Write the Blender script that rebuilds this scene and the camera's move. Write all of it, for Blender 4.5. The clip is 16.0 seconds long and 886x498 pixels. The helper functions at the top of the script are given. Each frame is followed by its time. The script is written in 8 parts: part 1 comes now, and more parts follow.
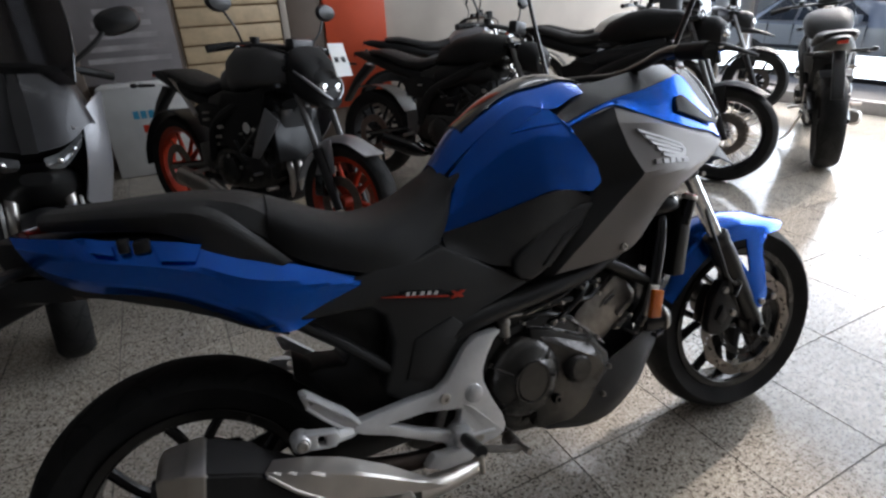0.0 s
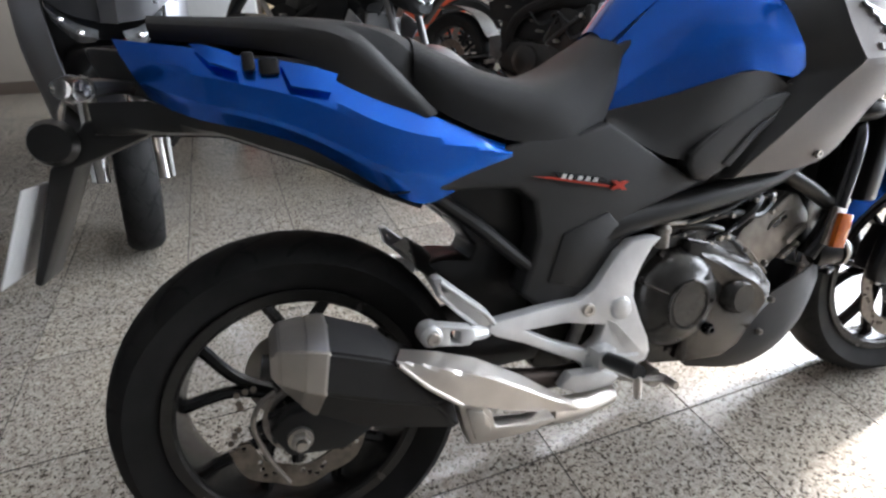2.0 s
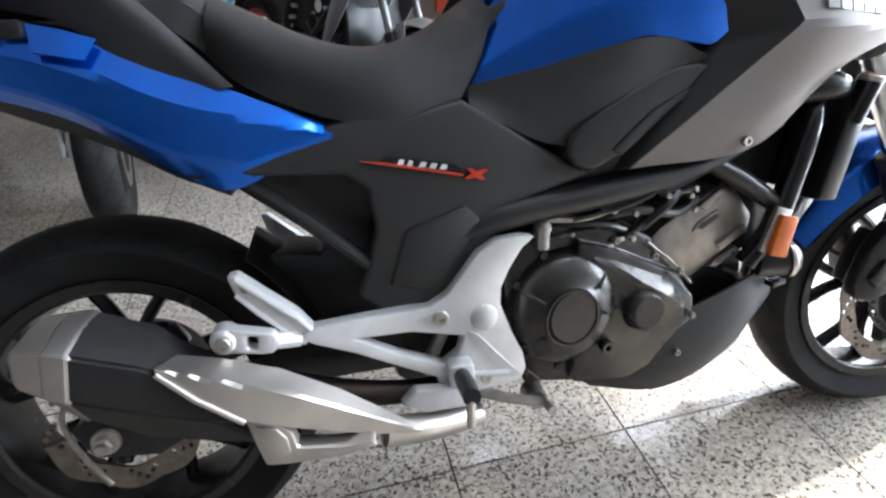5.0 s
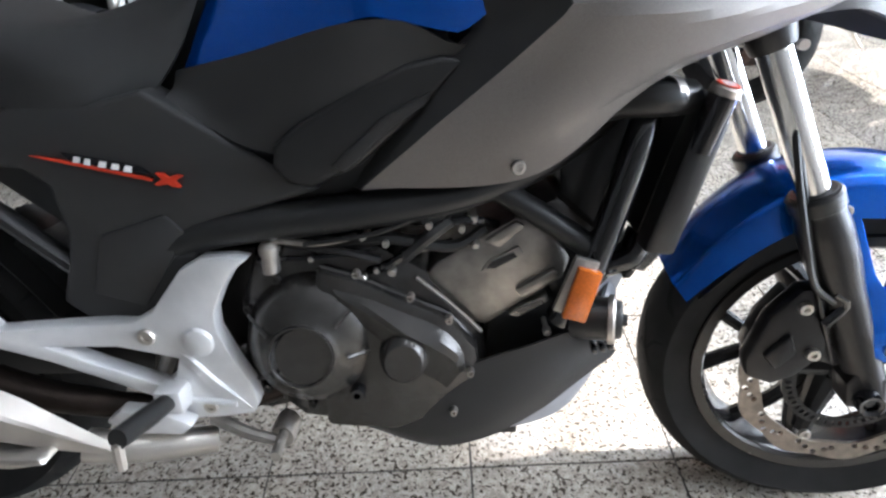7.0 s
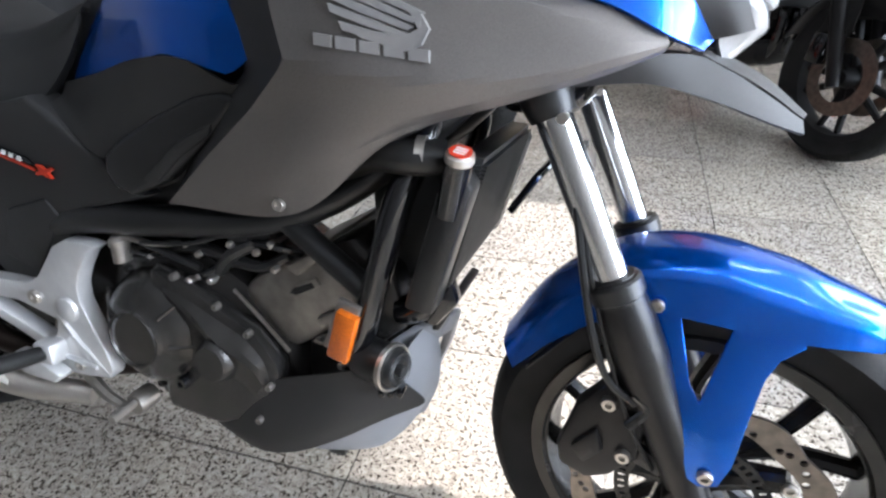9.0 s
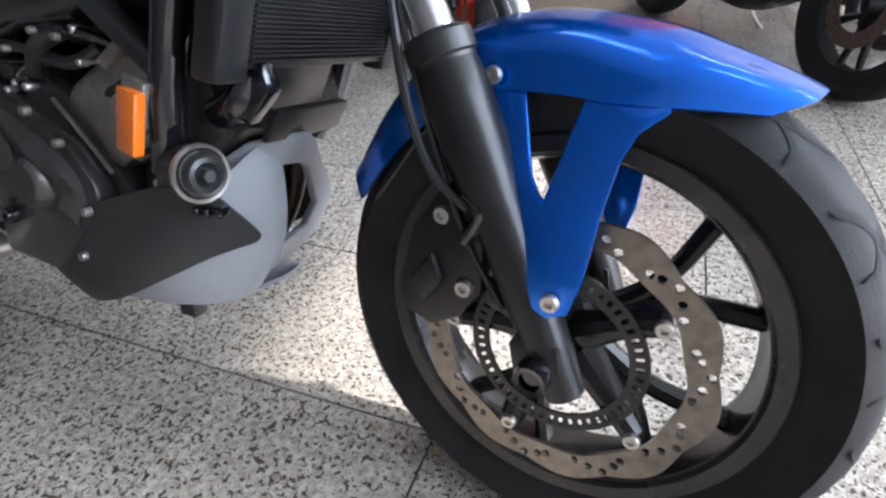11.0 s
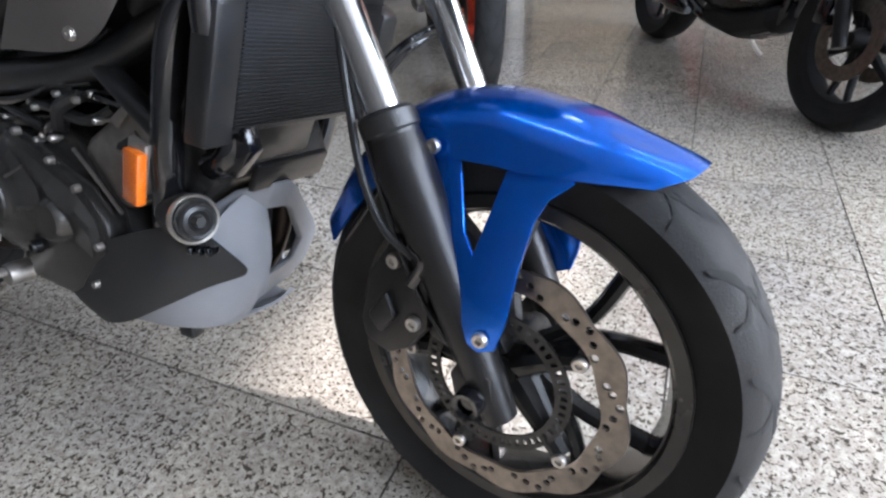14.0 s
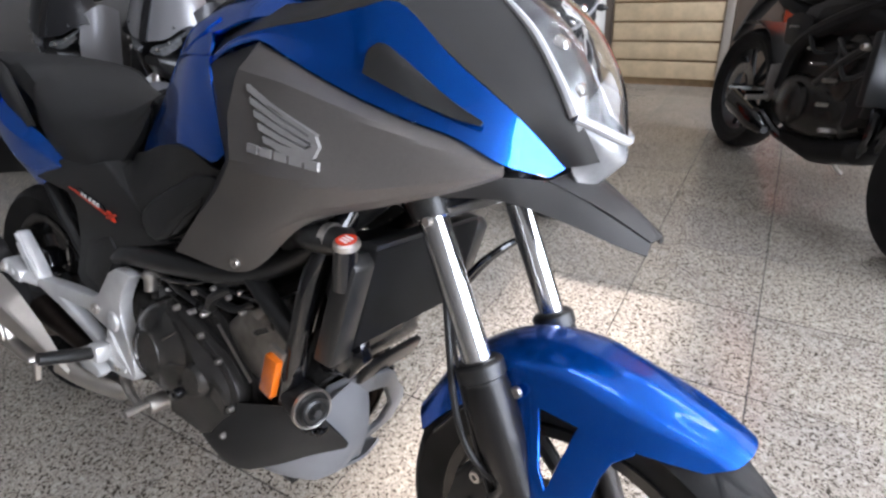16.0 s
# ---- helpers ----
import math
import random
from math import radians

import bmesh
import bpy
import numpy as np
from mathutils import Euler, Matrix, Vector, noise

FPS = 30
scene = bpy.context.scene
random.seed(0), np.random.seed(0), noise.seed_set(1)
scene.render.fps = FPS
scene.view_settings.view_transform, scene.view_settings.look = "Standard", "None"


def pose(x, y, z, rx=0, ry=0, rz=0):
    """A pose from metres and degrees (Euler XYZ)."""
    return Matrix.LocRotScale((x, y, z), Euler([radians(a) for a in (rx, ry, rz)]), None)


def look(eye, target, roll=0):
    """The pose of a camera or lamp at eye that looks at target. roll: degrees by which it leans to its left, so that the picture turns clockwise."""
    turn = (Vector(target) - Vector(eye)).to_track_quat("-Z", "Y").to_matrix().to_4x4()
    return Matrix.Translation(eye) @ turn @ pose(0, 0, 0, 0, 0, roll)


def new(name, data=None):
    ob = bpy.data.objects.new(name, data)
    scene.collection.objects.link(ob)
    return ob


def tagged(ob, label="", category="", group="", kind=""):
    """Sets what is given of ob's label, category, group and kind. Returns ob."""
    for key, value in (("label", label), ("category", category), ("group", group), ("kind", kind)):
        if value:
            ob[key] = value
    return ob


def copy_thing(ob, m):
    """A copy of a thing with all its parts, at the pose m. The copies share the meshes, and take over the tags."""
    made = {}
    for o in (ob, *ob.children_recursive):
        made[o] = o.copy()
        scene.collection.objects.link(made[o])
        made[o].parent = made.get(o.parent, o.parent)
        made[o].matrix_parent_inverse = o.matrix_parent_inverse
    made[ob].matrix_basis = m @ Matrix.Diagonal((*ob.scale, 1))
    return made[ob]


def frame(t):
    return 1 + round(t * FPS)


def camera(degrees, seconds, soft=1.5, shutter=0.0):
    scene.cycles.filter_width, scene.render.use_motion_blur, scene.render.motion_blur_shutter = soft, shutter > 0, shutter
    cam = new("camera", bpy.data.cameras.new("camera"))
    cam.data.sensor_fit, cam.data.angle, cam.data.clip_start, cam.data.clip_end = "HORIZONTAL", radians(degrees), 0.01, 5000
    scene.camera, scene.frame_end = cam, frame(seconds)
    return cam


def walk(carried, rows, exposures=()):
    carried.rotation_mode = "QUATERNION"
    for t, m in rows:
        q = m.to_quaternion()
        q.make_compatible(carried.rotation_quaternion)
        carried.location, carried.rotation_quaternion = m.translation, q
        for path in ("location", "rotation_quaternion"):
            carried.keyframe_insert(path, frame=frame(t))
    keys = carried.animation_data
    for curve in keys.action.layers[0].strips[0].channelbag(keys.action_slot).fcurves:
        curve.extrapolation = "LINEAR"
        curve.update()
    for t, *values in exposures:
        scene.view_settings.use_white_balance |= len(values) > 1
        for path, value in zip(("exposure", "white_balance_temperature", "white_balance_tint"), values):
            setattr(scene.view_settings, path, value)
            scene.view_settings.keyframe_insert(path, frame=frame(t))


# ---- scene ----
cam = camera(79.0, 16.0, soft=2.5)
PATH = [
    (0, (0.181, -0.878, 1.248), (0.976, 0.745, 0.389), -2.9),
    (0.5, (0.144, -0.823, 1.188), (0.893, 0.799, 0.289), -3.6),
    (1, (0.090, -0.774, 1.135), (0.782, 0.859, 0.211), -1.8),
    (1.5, (0.061, -0.732, 1.083), (0.738, 0.897, 0.140), -1.2),
    (2, (0.036, -0.696, 1.035), (0.680, 0.919, 0.047), 0.5),
    (2.5, (0.023, -0.682, 1.004), (0.666, 0.941, 0.028), 0.9),
    (3, (0.047, -0.686, 1.020), (0.676, 0.933, 0.027), 0.8),
    (3.2, (0.059, -0.688, 1.021), (0.689, 0.931, 0.029), 0.8),
    (5.3, (0.493, -0.699, 0.991), (0.868, 0.949, -0.078), -1.3),
    (5.5, (0.547, -0.682, 1.005), (0.902, 0.954, -0.089), -1.2),
    (6, (0.684, -0.614, 1.008), (0.960, 1.008, -0.128), -2.2),
    (6.5, (0.822, -0.573, 0.991), (0.999, 1.036, -0.184), -3.0),
    (7, (0.972, -0.591, 0.989), (0.957, 1.008, -0.212), -2.9),
    (7.5, (1.134, -0.620, 1.020), (0.942, 0.983, -0.160), -4.1),
    (8, (1.247, -0.584, 1.026), (0.965, 1.011, -0.148), -4.0),
    (8.2, (1.286, -0.562, 1.030), (0.953, 1.024, -0.142), -4.3),
    (10.3, (1.569, -0.489, 0.867), (0.895, 0.995, -0.291), -2.6),
    (10.5, (1.592, -0.479, 0.827), (0.917, 1.012, -0.323), -3.3),
    (11, (1.642, -0.477, 0.738), (1.002, 1.023, -0.420), -3.8),
    (11.5, (1.668, -0.485, 0.659), (1.075, 1.021, -0.516), -4.9),
    (12, (1.691, -0.503, 0.613), (1.154, 1.000, -0.592), -4.5),
    (12.5, (1.701, -0.511, 0.605), (1.116, 1.004, -0.562), -5.1),
    (13, (1.710, -0.505, 0.635), (1.084, 1.007, -0.515), -4.9),
    (13.5, (1.717, -0.499, 0.727), (1.077, 1.012, -0.417), -3.1),
    (14, (1.737, -0.493, 0.814), (1.025, 1.001, -0.309), -4.3),
    (14.5, (1.761, -0.505, 0.883), (0.964, 0.970, -0.208), -4.2),
    (15, (1.777, -0.511, 0.960), (0.916, 0.952, -0.098), -4.2),
    (15.5, (1.749, -0.499, 1.021), (0.845, 0.982, 0.026), -3.7),
    (16, (1.715, -0.486, 1.086), (0.766, 0.990, 0.126), -4.3),
]

walk(cam, [(t, look(eye, target, roll)) for t, eye, target, roll in PATH],
     [(0.0, -0.14, 6400, 16), (0.5, 0.28, 6400, 16), (1.2, 0.92, 6400, 16), (3.0, 1.52, 6300, 15), (6.0, 1.72, 6110, 14), (8.2, 1.34, 6120, 15), (10.3, 1.32, 5950, 15),
      (12.0, 0.84, 5930, 18), (13.0, 0.86, 5930, 18), (14.5, 1.16, 6030, 16), (16.0, 1.04, 6330, 19)])

# ---- light ----
world = bpy.data.worlds.new("sky")
scene.world = world
world.use_nodes = True
wn = world.node_tree.nodes
sky = wn.new("ShaderNodeTexSky")
sky.sky_type, sky.sun_disc = "NISHITA", False
SUN_EL, SUN_AZ = radians(31.0), math.atan2(0.25, 0.97)
sky.sun_elevation, sky.sun_rotation = SUN_EL, math.pi / 2 - SUN_AZ
world.node_tree.links.new(sky.outputs[0], wn["Background"].inputs[0])
wn["Background"].inputs[1].default_value = 0.15
sun_dir = Vector((math.cos(SUN_AZ) * math.cos(SUN_EL), math.sin(SUN_AZ) * math.cos(SUN_EL), math.sin(SUN_EL)))
sun = new("sun", bpy.data.lights.new("sun", "SUN"))
sun.data.energy, sun.data.angle, sun.data.color = 5.0, radians(1.2), (1.0, 0.95, 0.87)
sun.matrix_world = look(sun_dir * 30, (0, 0, 0))


def area_lamp(name, size_x, size_y, watts, m, colour=(1, 1, 1)):
    data = bpy.data.lights.new(name, "AREA")
    data.shape, data.size, data.size_y, data.energy, data.color = "RECTANGLE", size_x, size_y, watts, colour
    ob = new(name, data)
    ob.matrix_world = m
    return ob


GLASS_X = 6.25
area_lamp("window_daylight", 6.4, 3.4, 390, look((GLASS_X - 0.20, 1.0, 2.0), (0.0, 1.0, 1.2)), (0.82, 0.92, 1.0))


# ---- materials ----
def material(name, colour, rough=0.5, metal=0.0, coat=0.0, noise_scale=0.0, spread=0.0, bump=0.0, bump_scale=200.0, spec=0.5, rough_var=0.0):
    m = bpy.data.materials.new(name)
    m.use_nodes = True
    nt = m.node_tree
    b = nt.nodes["Principled BSDF"]
    b.inputs["Base Color"].default_value = (*colour, 1)
    b.inputs["Roughness"].default_value = rough
    b.inputs["Metallic"].default_value = metal
    b.inputs["Coat Weight"].default_value = coat
    b.inputs["Coat Roughness"].default_value = 0.04
    b.inputs["Specular IOR Level"].default_value = spec
    tc = nt.nodes.new("ShaderNodeTexCoord")
    if spread > 0:
        n = nt.nodes.new("ShaderNodeTexNoise")
        n.inputs["Scale"].default_value, n.inputs["Detail"].default_value = noise_scale, 6
        nt.links.new(tc.outputs["Object"], n.inputs["Vector"])
        r = nt.nodes.new("ShaderNodeValToRGB")
        r.color_ramp.elements[0].position, r.color_ramp.elements[1].position = 0.3, 0.7
        r.color_ramp.elements[0].color = (*[c * (1 - spread) for c in colour], 1)
        r.color_ramp.elements[1].color = (*[min(1, c * (1 + spread)) for c in colour], 1)
        nt.links.new(n.outputs["Fac"], r.inputs["Fac"])
        nt.links.new(r.outputs["Color"], b.inputs["Base Color"])
    if rough_var > 0:
        n2 = nt.nodes.new("ShaderNodeTexNoise")
        n2.inputs["Scale"].default_value, n2.inputs["Detail"].default_value = 14, 8
        nt.links.new(tc.outputs["Object"], n2.inputs["Vector"])
        mr = nt.nodes.new("ShaderNodeMapRange")
        mr.inputs["To Min"].default_value, mr.inputs["To Max"].default_value = max(0.02, rough - rough_var), min(1, rough + rough_var)
        nt.links.new(n2.outputs["Fac"], mr.inputs["Value"])
        nt.links.new(mr.outputs["Result"], b.inputs["Roughness"])
    if bump > 0:
        n3 = nt.nodes.new("ShaderNodeTexNoise")
        n3.inputs["Scale"].default_value, n3.inputs["Detail"].default_value = bump_scale, 3
        nt.links.new(tc.outputs["Object"], n3.inputs["Vector"])
        bp = nt.nodes.new("ShaderNodeBump")
        bp.inputs["Strength"].default_value, bp.inputs["Distance"].default_value = bump, 0.002
        nt.links.new(n3.outputs["Fac"], bp.inputs["Height"])
        nt.links.new(bp.outputs["Normal"], b.inputs["Normal"])
    return m


def granite_material():
    m = bpy.data.materials.new("granite")
    m.use_nodes = True
    nt = m.node_tree
    b = nt.nodes["Principled BSDF"]
    geo = nt.nodes.new("ShaderNodeNewGeometry")
    info = nt.nodes.new("ShaderNodeObjectInfo")
    off = nt.nodes.new("ShaderNodeVectorMath")
    off.operation = "MULTIPLY_ADD"
    comb = nt.nodes.new("ShaderNodeCombineXYZ")
    for k in range(3):
        nt.links.new(info.outputs["Random"], comb.inputs[k])
    nt.links.new(comb.outputs[0], off.inputs[0])
    off.inputs[1].default_value = (7, 11, 13)
    nt.links.new(geo.outputs["Position"], off.inputs[2])

    def ramp(src, stops):
        r = nt.nodes.new("ShaderNodeValToRGB")
        e = r.color_ramp.elements
        while len(e) < len(stops):
            e.new(0.5)
        for k, (p, c) in enumerate(stops):
            e[k].position, e[k].color = p, (*c, 1)
        nt.links.new(src, r.inputs["Fac"])
        return r.outputs["Color"]

    def mix(kind, fac, a, c):
        x = nt.nodes.new("ShaderNodeMix")
        x.data_type, x.blend_type = "RGBA", kind
        if isinstance(fac, float):
            x.inputs["Factor"].default_value = fac
        else:
            nt.links.new(fac, x.inputs["Factor"])
        nt.links.new(a, x.inputs["A"])
        nt.links.new(c, x.inputs["B"])
        return x.outputs["Result"]

    def tex(kind, scale, detail=2.0):
        n = nt.nodes.new(kind)
        n.inputs["Scale"].default_value = scale
        n.inputs["Detail"].default_value = detail
        nt.links.new(off.outputs[0], n.inputs["Vector"])
        return n

    base = ramp(tex("ShaderNodeTexNoise", 75, 4).outputs["Fac"], [(0.34, (0.31, 0.28, 0.24)), (0.5, (0.44, 0.40, 0.35)), (0.66, (0.55, 0.51, 0.455))])
    spots = ramp(tex("ShaderNodeTexNoise", 125, 2).outputs["Fac"], [(0.385, (0.20, 0.185, 0.17)), (0.445, (1, 1, 1))])
    fine = ramp(tex("ShaderNodeTexNoise", 250, 2).outputs["Fac"], [(0.36, (0.52, 0.49, 0.46)), (0.43, (1, 1, 1))])
    blotch = ramp(tex("ShaderNodeTexNoise", 5, 3).outputs["Fac"], [(0.3, (0.88, 0.88, 0.88)), (0.7, (1.05, 1.04, 1.0))])
    tone = ramp(info.outputs["Random"], [(0.0, (0.90, 0.90, 0.91)), (1.0, (1.05, 1.04, 1.02))])
    c = mix("MULTIPLY", 1.0, base, spots)
    c = mix("MULTIPLY", 1.0, c, fine)
    c = mix("MULTIPLY", 1.0, c, blotch)
    c = mix("MULTIPLY", 1.0, c, tone)
    nt.links.new(c, b.inputs["Base Color"])
    rr = nt.nodes.new("ShaderNodeMapRange")
    rr.inputs["To Min"].default_value, rr.inputs["To Max"].default_value = 0.07, 0.19
    nt.links.new(tex("ShaderNodeTexNoise", 9, 6).outputs["Fac"], rr.inputs["Value"])
    nt.links.new(rr.outputs["Result"], b.inputs["Roughness"])
    return m


GRANITE = granite_material()
GROUT = material("grout", (0.07, 0.065, 0.06), 0.9, noise_scale=30, spread=0.3)
BLUE = material("blue_metallic_paint", (0.0, 0.120, 0.64), 0.24, 0.80, 0.85, 900, 0.16, spec=0.12)
GREY_PAINT = material("matt_grey_metallic_paint", (0.165, 0.152, 0.141), 0.50, 0.62, 0.0, 1200, 0.2)
DARK_PLASTIC = material("dark_grey_plastic", (0.024, 0.0235, 0.0228), 0.54, noise_scale=7, spread=0.12, bump=0.15, bump_scale=1500, spec=0.42, rough_var=0.06)
SILENCER_BLACK = material("matt_black_silencer_paint", (0.021, 0.020, 0.0195), 0.55, noise_scale=14, spread=0.2, bump=0.1, bump_scale=900, spec=0.35, rough_var=0.06)
BLACK_PLASTIC = material("black_plastic", (0.014, 0.014, 0.0138), 0.34, noise_scale=9, spread=0.2, bump=0.08, bump_scale=900, rough_var=0.1)
GLOSS_BLACK = material("gloss_black", (0.006, 0.006, 0.007), 0.12, coat=0.6, rough_var=0.05)
RUBBER = material("tyre_rubber", (0.019, 0.0187, 0.0182), 0.66, noise_scale=12, spread=0.3, bump=0.2, bump_scale=400, spec=0.16, rough_var=0.1)
# near-black, painted in for the shade inside the tyre's grooves
GROOVE_SHADE = material("tyre_groove", (0.004, 0.004, 0.004), 0.9, noise_scale=60, spread=0.3)
SEAT = material("seat_vinyl", (0.021, 0.0208, 0.0204), 0.60, noise_scale=5, spread=0.15, bump=0.5, bump_scale=1300, spec=0.32)
ENGINE = material("engine_paint", (0.070, 0.066, 0.062), 0.25, 0.66, noise_scale=30, spread=0.12, bump=0.10, bump_scale=700, rough_var=0.05)
CAST = material("dark_cast_metal", (0.35, 0.325, 0.295), 0.38, 0.85, noise_scale=40, spread=0.2, bump=0.25, bump_scale=500)
SILVER = material("satin_aluminium_paint", (0.72, 0.72, 0.72), 0.36, 0.42, noise_scale=25, spread=0.08, bump=0.06, bump_scale=900, rough_var=0.06)
STEEL = material("brushed_steel", (0.58, 0.545, 0.50), 0.36, 0.92, noise_scale=18, spread=0.08, rough_var=0.05)
CHROME = material("chrome", (0.74, 0.735, 0.725), 0.15, 1.0, noise_scale=10, spread=0.05, rough_var=0.04)
DISC = material("brake_disc_steel", (0.235, 0.205, 0.175), 0.33, 0.92, noise_scale=60, spread=0.25, bump=0.12, bump_scale=300, rough_var=0.08)
FORK_LEG = material("satin_black_fork_paint", (0.022, 0.021, 0.021), 0.33, 0.5, noise_scale=20, spread=0.15, rough_var=0.06)
WHEEL_PAINT = material("black_wheel_paint", (0.026, 0.025, 0.024), 0.24, 0.4, noise_scale=15, spread=0.2, rough_var=0.08)
RIM_EDGE = material("rim_edge_paint", (0.050, 0.047, 0.043), 0.26, 0.5, noise_scale=20, spread=0.15, rough_var=0.06)
GREY_SKID = material("light_grey_plastic", (0.27, 0.28, 0.30), 0.5, noise_scale=8, spread=0.12, bump=0.25, bump_scale=800, rough_var=0.08)
AMBER = material("amber_reflector", (0.62, 0.135, 0.008), 0.16, coat=0.8, noise_scale=300, spread=0.15, bump=0.15, bump_scale=500)
RED = material("red_decal", (0.50, 0.036, 0.012), 0.4, noise_scale=60, spread=0.1)
DARK_RED = material("dark_red_lens", (0.10, 0.005, 0.004), 0.15, coat=0.5, noise_scale=200, spread=0.15)
WHITE = material("white_decal", (0.75, 0.75, 0.74), 0.4, noise_scale=60, spread=0.04)
SILVER_DECAL = material("silver_decal", (0.36, 0.35, 0.34), 0.35, 0.5, noise_scale=60, spread=0.05)
HEADER = material("heat_stained_pipe", (0.040, 0.030, 0.025), 0.42, 0.85, noise_scale=16, spread=0.35, rough_var=0.1)


def glass_material(name, colour, rough=0.02, weight=1.0):
    m = material(name, colour, rough)
    b = m.node_tree.nodes["Principled BSDF"]
    b.inputs["Transmission Weight"].default_value = weight
    b.inputs["IOR"].default_value = 1.3
    return m


STRIP = material("pale_light_strip", (0.42, 0.43, 0.44), 0.22, coat=0.5, noise_scale=40, spread=0.06)
LAMP_BOWL = material("smoky_lamp_bowl", (0.15, 0.155, 0.16), 0.22, 0.6, noise_scale=45, spread=0.45)
LAMP_CHIN = material("frosted_lamp_plastic", (0.20, 0.205, 0.21), 0.18, coat=0.6, noise_scale=30, spread=0.25)
CLEAR = glass_material("clear_lens", (0.95, 0.95, 0.95))
SMOKE = glass_material("smoked_screen", (0.10, 0.10, 0.11), 0.05)


# ---- mesh helpers ----
shaping = False
SHAPE = {}


def shape_body(bm, region, wide, out=0.0):
    """Draws a body part to the machine's proportions: its side view by a gentle quadratic, its width by a factor and an offset."""
    cx, cz = PROPORTION[region]
    for v in bm.verts:
        x, y, z = v.co
        q = (1, x, z, x * x, x * z, z * z)
        v.co = (x + sum(a * b for a, b in zip(cx, q)), y * wide + math.copysign(out, y), z + sum(a * b for a, b in zip(cz, q)))


def finish(bm, angle=35):
    bmesh.ops.recalc_face_normals(bm, faces=bm.faces[:])
    for f in bm.faces:
        f.smooth = True
    return bm


def part(name, bm, mat, parent=None, label="", angle=32):
    if shaping and name in SHAPE:
        shape_body(bm, *SHAPE[name])
    finish(bm)
    me = bpy.data.meshes.new(name)
    bm.to_mesh(me)
    bm.free()
    me.materials.append(mat)
    me.set_sharp_from_angle(angle=radians(angle))
    ob = new(name, me)
    if parent:
        ob.parent = parent
    return tagged(ob, label)


def thing(name, m, label, category, group="", kind=""):
    ob = new(name)
    ob.empty_display_size = 0.1
    ob.matrix_world = m
    return tagged(ob, label, category, group, kind)


def mirrored(ob, name=None):
    """A copy of a part on the other side of its thing's middle plane."""
    me = ob.data.copy()
    me.transform(Matrix.Diagonal((1, -1, 1, 1)))
    me.flip_normals()
    o = new(name or ob.name.split(".")[0], me)
    o.parent = ob.parent
    for k in ob.keys():
        o[k] = ob[k]
    return o


def smooth_line(pts, n, closed=False):
    """n points along a Catmull-Rom curve through pts, evenly by length."""
    p = np.array(pts, float)
    if len(p) == 2 and not closed:
        return p[0] + np.linspace(0, 1, n)[:, None] * (p[1] - p[0])
    if closed:
        q = np.vstack([p[-1], p, p[0], p[1]])
    else:
        q = np.vstack([2 * p[0] - p[1], p, 2 * p[-1] - p[-2]])
    out = []
    for i in range(1, len(q) - 2):
        t = np.linspace(0, 1, 16, endpoint=False)[:, None]
        a, b, c, d = q[i - 1], q[i], q[i + 1], q[i + 2]
        out.append(0.5 * (2 * b + (c - a) * t + (2 * a - 5 * b + 4 * c - d) * t**2 + (3 * b - a - 3 * c + d) * t**3))
    out = np.vstack(out + [q[-2][None]])
    s = np.r_[0, np.cumsum(np.linalg.norm(np.diff(out, axis=0), axis=1))]
    u = np.linspace(0, s[-1], n, endpoint=not closed)
    return np.stack([np.interp(u, s, out[:, k]) for k in range(out.shape[1])], 1)


def even_line(pts, n):
    p = np.array(pts, float)
    s = np.r_[0, np.cumsum(np.linalg.norm(np.diff(p, axis=0), axis=1))]
    u = np.linspace(0, s[-1], n)
    return np.stack([np.interp(u, s, p[:, k]) for k in range(p.shape[1])], 1)


def grid_faces(bm, rows, wrap=False):
    vs = [[bm.verts.new(p) for p in row] for row in rows]
    for a, b in zip(vs, vs[1:]):
        n = len(a)
        for k in range(n if wrap else n - 1):
            bm.faces.new((a[k], a[(k + 1) % n], b[(k + 1) % n], b[k]))
    return vs


def skin(curves, n=20, m=10, thick=0.004, soft=True, toward=None):
    """A shell through several long curves, given a thickness."""
    lines = np.array([smooth_line(c, n) if soft else even_line(c, n) for c in curves])
    crisp = soft == "crisp"
    cross = np.stack([smooth_line(lines[:, k], m) if len(curves) > 2 and soft and not crisp else even_line(lines[:, k], m) for k in range(n)], 1)
    du = np.gradient(cross, axis=1)
    dv = np.gradient(cross, axis=0)
    nor = np.cross(du, dv)
    nor /= np.linalg.norm(nor, axis=-1, keepdims=True) + 1e-9
    if toward is None:
        toward = (0, 1, 0)
    if (nor * np.array(toward)).sum(-1).mean() < 0:
        nor = -nor
    back = cross + nor * thick
    bm = bmesh.new()
    a = grid_faces(bm, cross)
    b = grid_faces(bm, back)
    for k in range(n - 1):
        bm.faces.new((a[0][k], a[0][k + 1], b[0][k + 1], b[0][k]))
        bm.faces.new((a[-1][k], a[-1][k + 1], b[-1][k + 1], b[-1][k]))
    for j in range(m - 1):
        bm.faces.new((a[j][0], a[j + 1][0], b[j + 1][0], b[j][0]))
        bm.faces.new((a[j][-1], a[j + 1][-1], b[j + 1][-1], b[j][-1]))
    return bm


def loft(rings, cap=True):
    bm = bmesh.new()
    vs = grid_faces(bm, rings, wrap=True)
    if cap:
        bm.faces.new(vs[0])
        bm.faces.new(vs[-1])
    return bm


